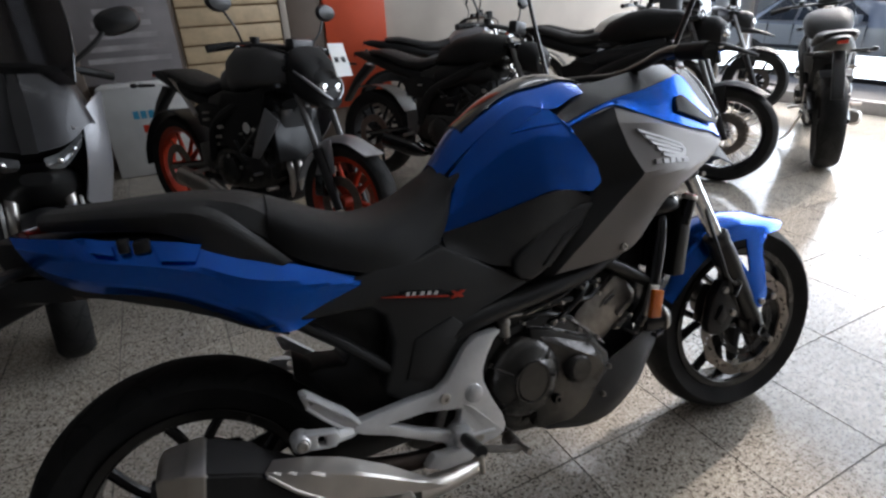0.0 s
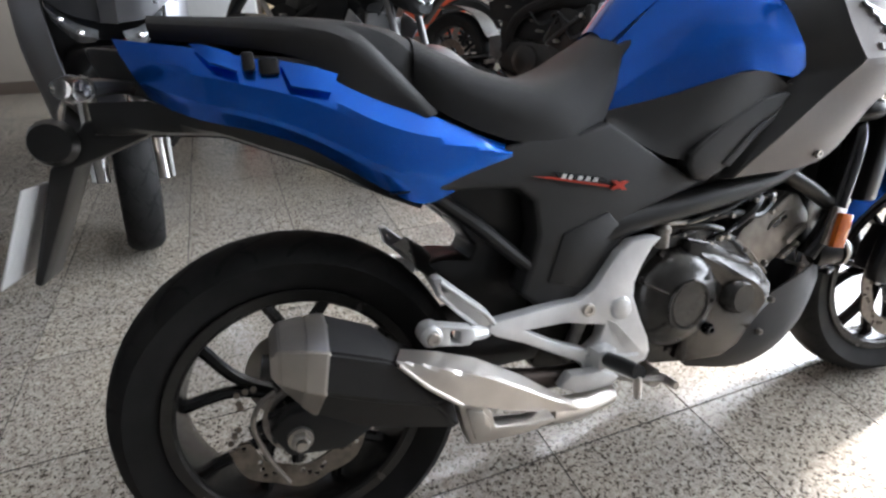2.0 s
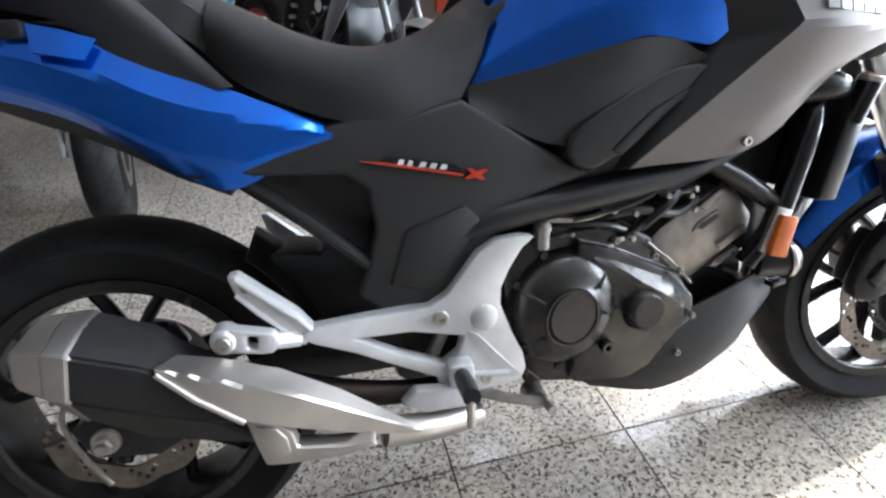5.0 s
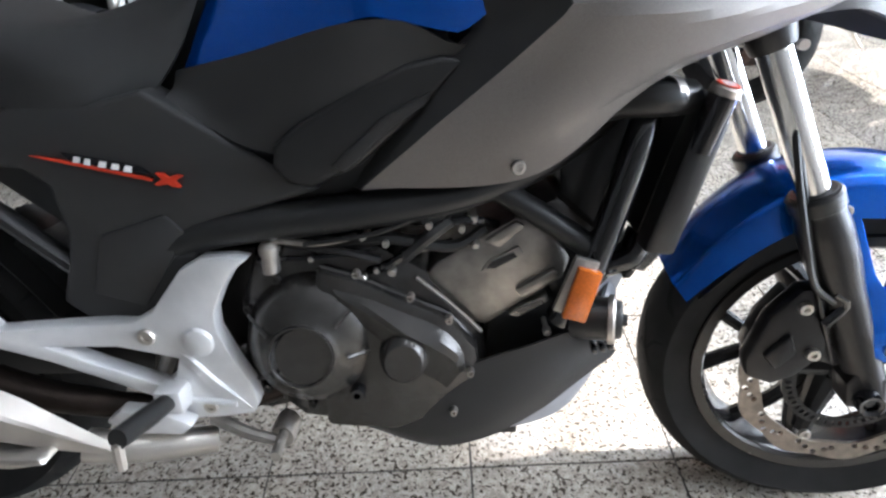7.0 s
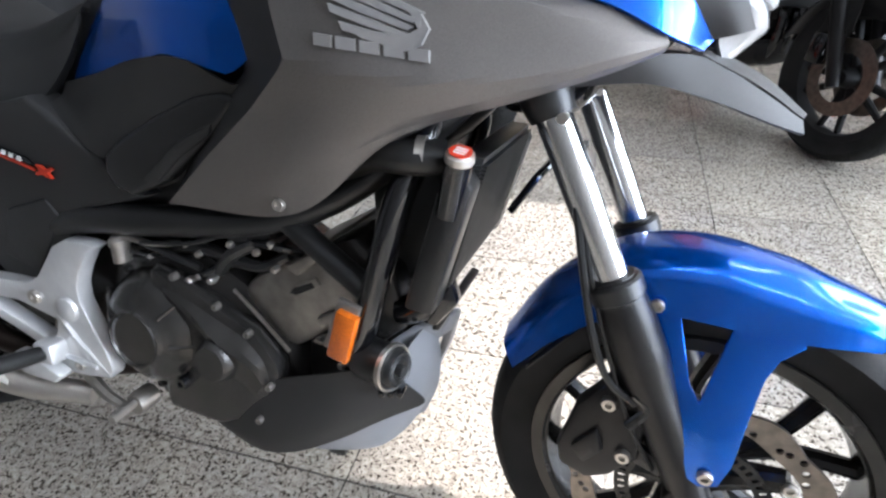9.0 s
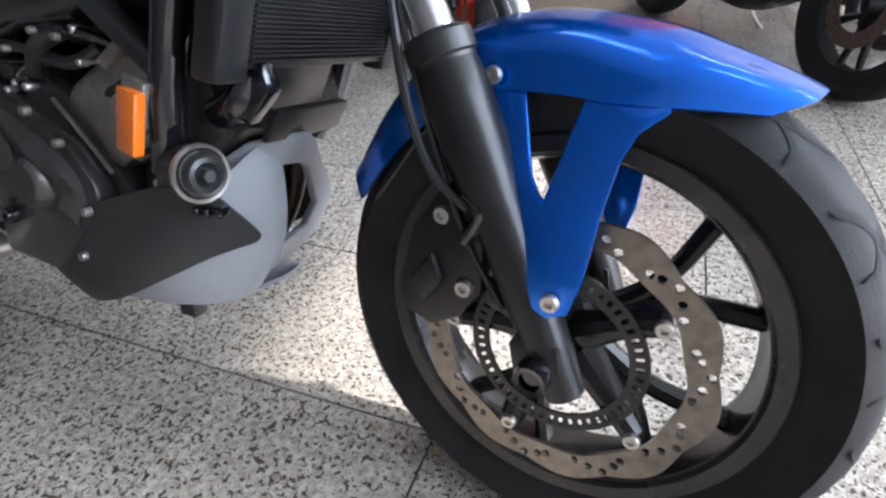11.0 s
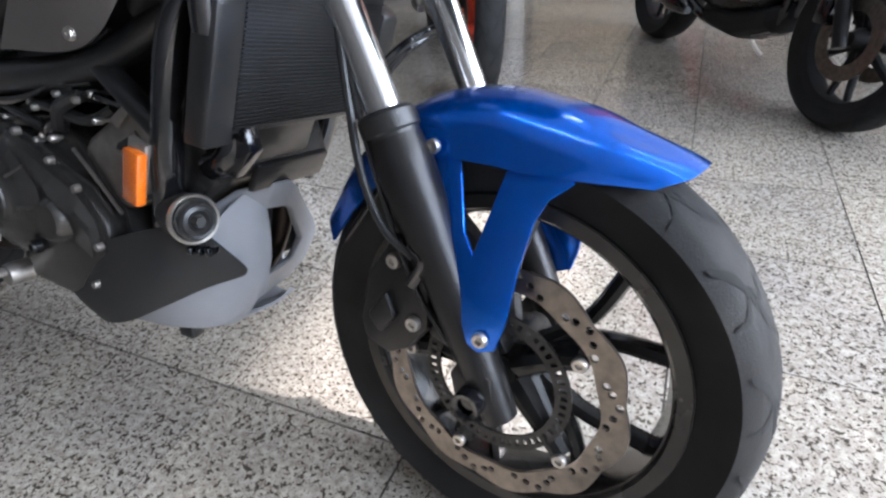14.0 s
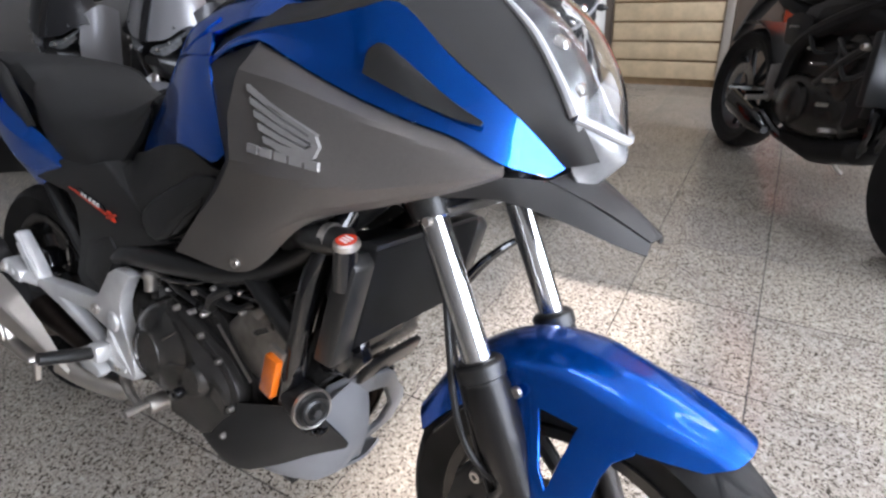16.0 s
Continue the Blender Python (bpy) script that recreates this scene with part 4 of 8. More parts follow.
part("clutch_arm", merge(lathe([(0.0001, 0.49), (0.011, 0.49), (0.011, 0.515), (0.0135, 0.516), (0.0135, 0.524), (0.009, 0.53), (0.0001, 0.53)], (0.683, -0.118, 0), 14, "z"), tube([(0.672, -0.118, 0.534), (0.745, -0.120, 0.527), (0.80, -0.120, 0.536)], 0.0045, 10, 8)), CAST, bike, "clutch release arm")
part("clutch_cable", tube([(0.73, -0.122, 0.527), (0.84, -0.125, 0.545), (0.93, -0.12, 0.585), (1.02, -0.11, 0.64)], 0.0035, 24, 8), BLACK_PLASTIC, bike)
for pts, r in (([(0.74, -0.10, 0.51), (0.84, -0.115, 0.53), (0.93, -0.11, 0.515), (0.98, -0.10, 0.535)], 0.008), ([(0.80, -0.10, 0.54), (0.88, -0.12, 0.56), (0.96, -0.11, 0.57)], 0.006),
               ([(0.86, -0.11, 0.50), (0.90, -0.12, 0.535), (0.95, -0.10, 0.56)], 0.010), ([(0.70, -0.105, 0.52), (0.78, -0.12, 0.515), (0.83, -0.115, 0.50)], 0.005)):
    part("hose", tube(pts, r, 20, 8), BLACK_PLASTIC, bike)
part("throttle_body", merge(box(0.86, 0.95, -0.10, 0.10, 0.535, 0.60, 0.012), lathe([(0.0001, -0.118), (0.018, -0.118), (0.02, -0.10)], (0.905, 0, 0.56), 18)), BLACK_PLASTIC, bike)
for x, z in ((0.84, 0.527), (0.90, 0.55), (0.945, 0.545), (0.925, 0.58), (0.97, 0.60)):
    bolt((x, -0.122, z), 0.005, 0.006, bike, STEEL, "hose_clip")
FILTER = Matrix.Translation((1.139, -0.161, 0.447)) @ Matrix.Rotation(radians(74), 4, "Z") @ Matrix.Rotation(radians(-3), 4, "X") @ Matrix.Diagonal((0.89, 0.89, 0.89, 1))
oil_filter = part("oil_filter", moved(lathe([(0.0001, 0.000), (0.010, -0.001), (0.016, -0.006), (0.022, -0.004), (0.0260, -0.006), (0.0290, -0.002), (0.0300, 0.004), (0.0325, 0.010), (0.0335, 0.060), (0.030, 0.070), (0.0001, 0.070)], (0, 0, 0), 40), FILTER), BLACK_PLASTIC, bike, "black oil filter facing forward")
part("filter_bolt", moved(lathe([(0.0001, -0.013), (0.008, -0.013), (0.009, -0.011), (0.009, 0.000)], (0, 0, 0), 6), FILTER), DARK_PLASTIC, oil_filter)
part("filter_rim", moved(lathe_open([(0.0325, 0.006), (0.0355, 0.004), (0.0375, 0.007), (0.0375, 0.014), (0.0335, 0.015), (0.0325, 0.006)], (0, 0, 0), 44), FILTER), STEEL, oil_filter, "bright filter rim")
for k in range(3):
    part("drain_clip", box(1.108 + 0.012 * k, 1.117 + 0.012 * k, -0.160 + 0.004 * k, -0.138 + 0.004 * k, 0.392, 0.404, 0.003), GLOSS_BLACK, bike)

# frame tubes
for s in (-1, 1):
    part("frame_tube", tube([(0.58, s * 0.115, 0.520), (0.64, s * 0.120, 0.540), (0.80, s * 0.124, 0.560), (0.95, s * 0.122, 0.585), (1.06, s * 0.11, 0.635), (1.17, s * 0.08, 0.73), (1.25, s * 0.05, 0.82)], [0.023, 0.024, 0.023, 0.020, 0.020, 0.02, 0.02], 40, 14), BLACK_PLASTIC, bike, "black upper frame tube")
    part("frame_brace", tube([(0.960, s * 0.120, 0.597), (1.03, s * 0.128, 0.556), (1.098, s * 0.130, 0.512)], 0.0155, 12, 14, False), BLACK_PLASTIC, bike)
    part("down_tube", tube([(1.165, s * 0.095, 0.735), (1.158, s * 0.118, 0.690), (1.142, s * 0.135, 0.640), (1.112, s * 0.137, 0.520), (1.094, s * 0.132, 0.455), (1.070, s * 0.120, 0.405)], [0.017, 0.018, 0.019, 0.018, 0.018, 0.018], 30, 16), GLOSS_BLACK, bike, "glossy black down tube")
    part("subframe_tube", tube([(0.205, s * 0.105, 0.636), (0.29, s * 0.112, 0.572), (0.372, s * 0.112, 0.500), (0.44, s * 0.11, 0.45)], 0.0125, 12, 12, False), BLACK_PLASTIC, bike)
part("reflector", moved(box(-0.0155, 0.0155, -0.006, 0.006, -0.034, 0.034, 0.003), Matrix.Translation((1.085, -0.160, 0.465)) @ Matrix.Rotation(radians(13), 4, "Y") @ Matrix.Rotation(radians(-4), 4, "Z")), AMBER, bike, "amber side reflector")
part("reflector_bracket", moved(box(-0.02, 0.012, 0.004, 0.012, -0.036, 0.04, 0.002), Matrix.Translation((1.082, -0.160, 0.469)) @ Matrix.Rotation(radians(18), 4, "Y")), CAST, bike)

# radiator
def slanted(x, z):
    """Point on the radiator plane at depth x ahead of it and height z."""
    return Vector((1.176 + (z - 0.52) * 0.26 + x, 0, z))


bm_list = []
for k in range(34):
    z = 0.530 + k * 0.0049
    p = slanted(0.0, z)
    bm_list.append(box(p.x - 0.014, p.x + 0.014, -0.115, 0.115, z - 0.0007, z + 0.0007, 0))
radiator = part("radiator", plate([(1.163, 0.522), (1.196, 0.522), (1.244, 0.702), (1.211, 0.702)], -0.114, 0.114, 0.002), BLACK_PLASTIC, bike, "black radiator with fine fins")
fins = part("radiator_core", moved(merge(*bm_list), Matrix.Translation((0.013, 0, 0))), BLACK_PLASTIC, radiator)
fins["kind"] = "stuff"
for s in (-1, 1):
    part("radiator_tank", plate([(1.160, 0.512), (1.198, 0.508), (1.243, 0.674), (1.229, 0.692), (1.205, 0.686)], s * 0.150, s * 0.114, 0.006), BLACK_PLASTIC, radiator, "black radiator side tank")
# added black backing, darkens the see-through gap beside the hose
part("fan_shroud", plate([(1.06, 0.69), (1.15, 0.70), (1.185, 0.69), (1.160, 0.57), (1.125, 0.485), (1.095, 0.465), (1.075, 0.52)], -0.075, 0.075, 0.012), BLACK_PLASTIC, radiator, "black backing plate added to darken the gap behind the radiator")
part("filler_neck", tube([(1.212, -0.140, 0.640), (1.226, -0.151, 0.706)], 0.0165, 4, 18, False), GLOSS_BLACK, radiator)
cap = part("radiator_cap", moved(lathe([(0.0001, 0.010), (0.013, 0.010), (0.0165, 0.0075), (0.0172, 0.0), (0.015, -0.004)], (0, 0, 0), 28, "z"), Matrix.Translation((1.227, -0.151, 0.708)) @ Matrix.Rotation(radians(14), 4, "X") @ Matrix.Rotation(radians(10), 4, "Y")), STEEL, radiator, "steel radiator cap")
part("warning_label", moved(lathe([(0.0001, 0.0112), (0.0132, 0.0112), (0.0132, 0.0102)], (0, 0, 0), 24, "z"), Matrix.Translation((1.227, -0.151, 0.708)) @ Matrix.Rotation(radians(14), 4, "X") @ Matrix.Rotation(radians(10), 4, "Y")), RED, cap, "red warning sticker")
for k in range(3):
    part("label_line", moved(box(-0.007, 0.007, -0.0013, 0.0013, 0.0113, 0.0117, 0), Matrix.Translation((1.227, -0.151, 0.708)) @ Matrix.Rotation(radians(14), 4, "X") @ Matrix.Rotation(radians(10), 4, "Y") @ Matrix.Translation((0, -0.005 + 0.005 * k, 0))), WHITE, cap)
part("radiator_hose", tube([(1.20, -0.125, 0.700), (1.16, -0.14, 0.70), (1.10, -0.12, 0.69), (1.05, -0.10, 0.66)], 0.021, 16, 14), BLACK_PLASTIC, bike)
part("hose_clamp", tube([(1.168, -0.136, 0.702), (1.178, -0.133, 0.702)], 0.0235, 3, 16, False), STEEL, bike)
part("lower_hose", tube([(1.18, -0.09, 0.515), (1.165, -0.095, 0.485), (1.13, -0.09, 0.47)], 0.020, 12, 14), GLOSS_BLACK, bike)
part("lower_bracket", plate([(1.14, 0.470), (1.185, 0.462), (1.215, 0.50), (1.205, 0.53), (1.16, 0.512)], -0.105, -0.085, 0.004), GLOSS_BLACK, bike)
# added black plate, keeps the gap below the radiator dark
part("radiator_guard", plate([(1.160, 0.474), (1.172, 0.474), (1.192, 0.512), (1.178, 0.516)], -0.095, 0.050, 0.004), BLACK_PLASTIC, bike, "black plate added to darken the gap below the radiator")
bolt((1.162, -0.118, 0.511), 0.010, 0.008, bike, STEEL, "bracket_bolt")
# added black filler, stops floor showing between engine and belly cowl
part("front_shield", plate([(0.96, 0.33), (0.97, 0.46), (1.05, 0.50), (1.085, 0.46), (1.090, 0.40), (1.05, 0.31), (0.99, 0.28)], -0.105, 0.02, 0.012), BLACK_PLASTIC, bike, "black plate added to darken the gap ahead of the engine")
for y in (-0.03, 0.03):
    part("header_pipe", tube([(1.06, y, 0.50), (1.095, y, 0.475), (1.110, y, 0.41), (1.075, y, 0.32), (1.00, y, 0.262), (0.85, y - 0.02, 0.245), (0.68, -0.06, 0.245)], 0.017, 40, 14), HEADER, bike, "heat-stained exhaust header")
part("inner_fairing", skin([[(1.05, -0.150, 0.66), (1.16, -0.148, 0.725), (1.27, -0.125, 0.785), (1.38, -0.09, 0.83)], [(1.05, -0.09, 0.69), (1.16, -0.10, 0.76), (1.27, -0.08, 0.815), (1.38, -0.05, 0.84)], [(1.06, 0.09, 0.69), (1.16, 0.10, 0.76), (1.27, 0.08, 0.815), (1.38, 0.05, 0.84)], [(1.05, 0.150, 0.66), (1.16, 0.148, 0.725), (1.27, 0.125, 0.785), (1.38, 0.09, 0.83)]], 20, 14, 0.004, True, (0, 0, 1)), BLACK_PLASTIC, bike)
for y in (0.085, 0.11):
    part("horn_stay", tube([(1.23, y, 0.56), (1.27, y + 0.02, 0.62), (1.31, y + 0.06, 0.66), (1.34, y + 0.07, 0.665)], 0.007, 16, 8), GLOSS_BLACK, bike)

# lower cowl and skid plate
for s in (-1, 1):
    cowl = [[(0.72, s * 0.130, 0.325), (0.84, s * 0.156, 0.316), (0.94, s * 0.162, 0.378), (1.03, s * 0.163, 0.412), (1.08, s * 0.150, 0.424), (1.112, s * 0.132, 0.418)],
                              [(0.74, s * 0.132, 0.275), (0.86, s * 0.163, 0.262), (0.96, s * 0.172, 0.292), (1.05, s * 0.162, 0.345), (1.11, s * 0.134, 0.368), (1.156, s * 0.104, 0.364)],
                              [(0.78, s * 0.120, 0.236), (0.88, s * 0.152, 0.228), (0.96, s * 0.163, 0.251), (1.04, s * 0.155, 0.294), (1.10, s * 0.131, 0.328), (1.150, s * 0.106, 0.350)]]
    part("belly_cowl", skin([r[:4] if s > 0 else r for r in cowl], 28, 14, 0.004, True, (0, -s, 0.3)), DARK_PLASTIC, bike, "dark grey belly cowl")
    rows = [[(0.912, s * 0.140, 0.254), (1.00, s * 0.143, 0.290), (1.08, s * 0.138, 0.362), (1.112, s * 0.128, 0.414), (1.138, s * 0.096, 0.456), (1.152, s * 0.062, 0.477)],
                              [(0.918, s * 0.134, 0.242), (1.01, s * 0.136, 0.262), (1.09, s * 0.126, 0.310), (1.138, s * 0.102, 0.370), (1.158, s * 0.082, 0.410), (1.164, s * 0.060, 0.432)],
                              [(0.925, s * 0.124, 0.228), (1.01, s * 0.118, 0.234), (1.08, s * 0.102, 0.250), (1.125, s * 0.082, 0.292), (1.148, s * 0.070, 0.336), (1.164, s * 0.060, 0.366)],
                              [(0.930, s * 0.098, 0.231), (1.01, s * 0.088, 0.229), (1.07, s * 0.070, 0.232), (1.10, s * 0.057, 0.252), (1.125, s * 0.056, 0.286), (1.142, s * 0.056, 0.302)]]
    part("skid_plate", skin([r[:2] if s > 0 else r for r in rows], 28, 14, 0.005, True, (0, -s, 0.3)), GREY_SKID, bike, "pale grey plastic skid plate")
scoop = plate([(-0.100, 0.448), (-0.085, 0.470), (-0.060, 0.482), (-0.030, 0.481), (-0.010, 0.466), (0.014, 0.436), (0.054, 0.394), (0.068, 0.366), (0.058, 0.318), (0.040, 0.284), (0.014, 0.262), (-0.040, 0.246), (-0.082, 0.244), (-0.094, 0.300), (-0.100, 0.36)], 0.0, 0.014, 0.004, [[(-0.071, 0.430), (-0.060, 0.441), (-0.030, 0.440), (-0.014, 0.430), (0.008, 0.398), (0.030, 0.367), (0.018, 0.333), (-0.043, 0.315), (-0.048, 0.345), (-0.056, 0.378), (-0.072, 0.405)]])
for v in scoop.verts:
    u, d, z = v.co
    front_x = 1.158 + 0.35 * (z - 0.40) - 0.5 * max(0.0, 0.31 - z) - 2.2 * max(0.0, -0.05 - u) ** 1.2
    v.co = (front_x - d, u, z)
part("skid_scoop", scoop, GREY_SKID, bike, "pale grey scoop with an opening")
part("skid_floor", skin([[(0.930, -0.098, 0.231), (1.01, -0.088, 0.229), (1.07, -0.070, 0.232), (1.10, -0.057, 0.252)], [(0.93, 0, 0.228), (1.01, 0, 0.226), (1.07, 0, 0.230), (1.11, 0, 0.250)], [(0.930, 0.098, 0.231), (1.01, 0.088, 0.229), (1.07, 0.070, 0.232), (1.10, 0.057, 0.252)]], 16, 8, 0.005, True, (0, 0, 1)), GREY_SKID, bike)
part("skid_foot", box(0.985, 1.015, -0.095, -0.07, 0.200, 0.222, 0.003), BLACK_PLASTIC, bike)

# footrest brackets
HANGER = [(0.640, 0.554), (0.661, 0.550), (0.640, 0.535), (0.619, 0.505), (0.604, 0.475), (0.602, 0.447), (0.618, 0.400), (0.636, 0.358), (0.640, 0.330), (0.632, 0.312), (0.580, 0.304), (0.528, 0.302), (0.500, 0.306), (0.492, 0.340), (0.435, 0.372), (0.372, 0.412), (0.318, 0.440), (0.300, 0.454), (0.307, 0.467), (0.400, 0.464), (0.490, 0.462), (0.520, 0.478), (0.570, 0.537), (0.600, 0.553)]
HOLE = [(0.376, 0.434), (0.460, 0.424), (0.540, 0.404), (0.530, 0.376), (0.508, 0.360), (0.440, 0.392)]
for s in (-1, 1):
    hb = plate(HANGER, s * 0.178, s * 0.150, 0.004, [HOLE])
    for v in hb.verts:
        v.co.y += s * 0.030 * max(0.0, 0.46 - v.co.x) / 0.16
    hanger = part("footrest_bracket", hb, SILVER, bike, "silver cast aluminium footrest bracket")
    bolt((0.506, s * 0.178, 0.441), 0.0125, 0.006, hanger, STEEL, out=s)
    part("bolt_cover", lathe([(0.0001, s * 0.187), (0.014, s * 0.1865), (0.020, s * 0.183), (0.023, s * 0.176)], (0.574, 0, 0.431), 28), SILVER, hanger)
    bolt((0.572, s * 0.178, 0.326), 0.0105, 0.006, hanger, STEEL, out=s)
    part("bracket_facet", skin([[(0.536, s * 0.176, 0.420), (0.562, s * 0.183, 0.404), (0.588, s * 0.1845, 0.372), (0.630, s * 0.1785, 0.322)], [(0.548, s * 0.1775, 0.396), (0.560, s * 0.180, 0.384), (0.580, s * 0.180, 0.352), (0.606, s * 0.1775, 0.314)]], 14, 6, 0.006, False), SILVER, hanger, angle=12)
    part("bracket_rib", tube([(0.500, s * 0.178, 0.350), (0.540, s * 0.180, 0.338), (0.610, s * 0.180, 0.330)], 0.005, 12, 8, False), SILVER, hanger)
    shift = Matrix.Translation((0.012, 0, 0.001))
    part("passenger_arm", moved(plate([(0.206, 0.556), (0.219, 0.558), (0.290, 0.492), (0.309, 0.464), (0.294, 0.440), (0.280, 0.446), (0.266, 0.468), (0.215, 0.522)], s * 0.204, s * 0.178, 0.004, [[(0.219, 0.542), (0.226, 0.539), (0.229, 0.531), (0.222, 0.532)]]), shift), SILVER, hanger, "silver heel guard plate")
    part("arm_edge", moved(tube([(0.217, s * 0.206, 0.552), (0.253, s * 0.207, 0.518), (0.287, s * 0.207, 0.487), (0.303, s * 0.204, 0.464)], 0.0045, 14, 8, False), shift), SILVER, hanger)
    part("arm_edge", moved(tube([(0.214, s * 0.205, 0.530), (0.241, s * 0.206, 0.498), (0.269, s * 0.206, 0.470), (0.286, s * 0.204, 0.449)], 0.0035, 14, 8, False), shift), SILVER, hanger)
    peg = part("passenger_footrest", moved(merge(plate([(0.200, 0.492), (0.258, 0.476), (0.264, 0.460), (0.252, 0.446), (0.194, 0.456), (0.186, 0.475)], s * 0.228, s * 0.202, 0.005, [[(0.222, 0.478), (0.236, 0.474), (0.234, 0.456), (0.220, 0.460)]]), lathe([(0.0001, s * 0.232), (0.013, s * 0.232), (0.018, s * 0.226), (0.019, s * 0.198), (0.0001, s * 0.198)], (0.192, 0, 0.474), 22)), shift), SILVER, bike, "folded silver passenger footrest")
    bolt((0.204, s * 0.232, 0.474), 0.011, 0.006, peg, STEEL, out=s)
    part("peg_hinge", moved(tube([(0.256, s * 0.214, 0.460), (0.284, s * 0.196, 0.452)], [0.012, 0.014], 5, 10, False), shift), SILVER, peg)
    part("rider_footrest", tube([(0.528, s * 0.185, 0.350), (0.526, s * 0.22, 0.356), (0.520, s * 0.300, 0.374)], [0.012, 0.0145, 0.013], 12, 12), BLACK_PLASTIC, bike, "black rubber footrest")
    part("footrest_knuckle", moved(box(-0.020, 0.020, -0.020, 0.020, -0.020, 0.018, 0.007), Matrix.Translation((0.528, s * 0.188, 0.352))), SILVER, bike)
    part("footrest_feeler", tube([(0.518, s * 0.300, 0.366), (0.516, s * 0.302, 0.330)], [0.007, 0.006], 4, 8, False), STEEL, bike)
    part("footrest_rail", tube([(0.524, s * 0.20, 0.340), (0.518, s * 0.305, 0.364)], 0.005, 4, 8, False), STEEL, bike)
part("brake_pedal", merge(tube([(0.545, -0.122, 0.262), (0.60, -0.135, 0.248), (0.645, -0.14, 0.240), (0.655, -0.15, 0.242)], [0.009, 0.008, 0.007, 0.007], 16, 8), tube([(0.652, -0.130, 0.240), (0.655, -0.165, 0.240)], 0.0075, 6, 10, False)), CAST, bike, "steel rear brake pedal")
part("pedal_pivot", lathe([(0.0001, -0.128), (0.017, -0.128), (0.019, -0.122), (0.019, -0.10)], (0.648, 0, 0.232), 22), CAST, bike)
part("master_cylinder", tube([(0.46, -0.105, 0.30), (0.50, -0.105, 0.37)], 0.011, 5, 12, False), CAST, bike)
part("brake_fluid_pipe", tube([(0.50, -0.112, 0.375), (0.46, -0.118, 0.40), (0.40, -0.112, 0.41)], 0.005, 10, 8), BLACK_PLASTIC, bike)

# exhaust
def hexring(x, z, up, half_h, y_out, cut, low, grow=1.0):
    """Six-cornered section of the silencer round a centre, upright along up (x, z); cut and low are where the flat outer face begins and ends."""
    ux, uz = up
    y_in = -0.188
    q = [(y_in, 1.0), (y_out + 0.052, 1.0), (y_out, cut), (y_out, low), (y_out + 0.062, -1.0), (y_in, -1.0)]
    return [(x + ux * half_h * k * grow, y - (grow - 1.0) * 0.08, z + uz * half_h * k * grow) for y, k in q]


SEAM = (0.031, 0.463, (0.21, 0.977), 0.071, -0.285, 0.73, -0.11)
sil = loft([hexring(*SEAM), hexring(0.108, 0.423, (0.20, 0.98), 0.0755, -0.287, 0.84, 0.02), hexring(0.186, 0.391, (-0.503, 0.864), 0.101, -0.280, 0.90, 0.03), hexring(0.222, 0.384, (-0.503, 0.864), 0.066, -0.250, 0.8, -0.1)])
bmesh.ops.bevel(sil, geom=sil.edges[:], offset=0.004, segments=2, affect="EDGES")
silencer = part("silencer", sil, SILENCER_BLACK, bike, "matt black six-sided silencer")
capm = loft([hexring(-0.030, 0.487, (0.1, 0.995), 0.030, -0.258, 0.8, -0.2), hexring(-0.018, 0.486, (0.1, 0.995), 0.046, -0.274, 0.80, -0.22), hexring(0.012, 0.472, (0.18, 0.983), 0.063, -0.2825, 0.75, -0.14)])
bmesh.ops.bevel(capm, geom=capm.edges[:], offset=0.002, segments=2, affect="EDGES")
end_cap = part("end_cap", capm, STEEL, silencer, "brushed steel end cap")
band = loft([hexring(0.012, 0.472, (0.18, 0.983), 0.063, -0.2825, 0.75, -0.14, 1.012), hexring(*SEAM, 1.02), hexring(0.036, 0.4605, (0.21, 0.977), 0.071, -0.285, 0.73, -0.11, 1.02), hexring(0.040, 0.459, (0.21, 0.977), 0.071, -0.285, 0.73, -0.11, 0.98)])
bmesh.ops.bevel(band, geom=band.edges[:], offset=0.0015, segments=2, affect="EDGES")
part("cap_band", band, STEEL, end_cap, "polished steel band")
part("tail_pipe", tube([(-0.042, -0.225, 0.484), (-0.01, -0.225, 0.476)], 0.018, 4, 18, False), BLACK_PLASTIC, silencer)
part("heat_shield", skin([[(0.150, -0.240, 0.474), (0.201, -0.236, 0.458), (0.270, -0.232, 0.428), (0.345, -0.226, 0.378), (0.452, -0.222, 0.292)],
                          [(0.134, -0.284, 0.480), (0.190, -0.285, 0.456), (0.285, -0.271, 0.407), (0.365, -0.250, 0.350), (0.455, -0.229, 0.287)],
                          [(0.138, -0.287, 0.472), (0.174, -0.287, 0.432), (0.227, -0.283, 0.386), (0.290, -0.268, 0.352), (0.385, -0.244, 0.306), (0.452, -0.229, 0.283)]], 30, 11, 0.004, False), STEEL, silencer, "brushed steel heat shield", 14)
part("shield_lip", tube([(0.136, -0.288, 0.474), (0.174, -0.289, 0.431), (0.224, -0.285, 0.386)], 0.0035, 12, 8, False), STEEL, silencer)
part("shield_band", plate([(0.220, 0.386), (0.262, 0.370), (0.277, 0.350), (0.281, 0.326), (0.340, 0.315), (0.381, 0.316), (0.388, 0.305), (0.340, 0.298), (0.262, 0.302), (0.236, 0.306), (0.229, 0.337)], -0.272, -0.238, 0.005), STEEL, silencer, "steel shield bracket")
part("band_facet", plate([(0.233, 0.372), (0.259, 0.362), (0.270, 0.345), (0.272, 0.322), (0.245, 0.314), (0.238, 0.338)], -0.277, -0.268, 0.003), STEEL, silencer)
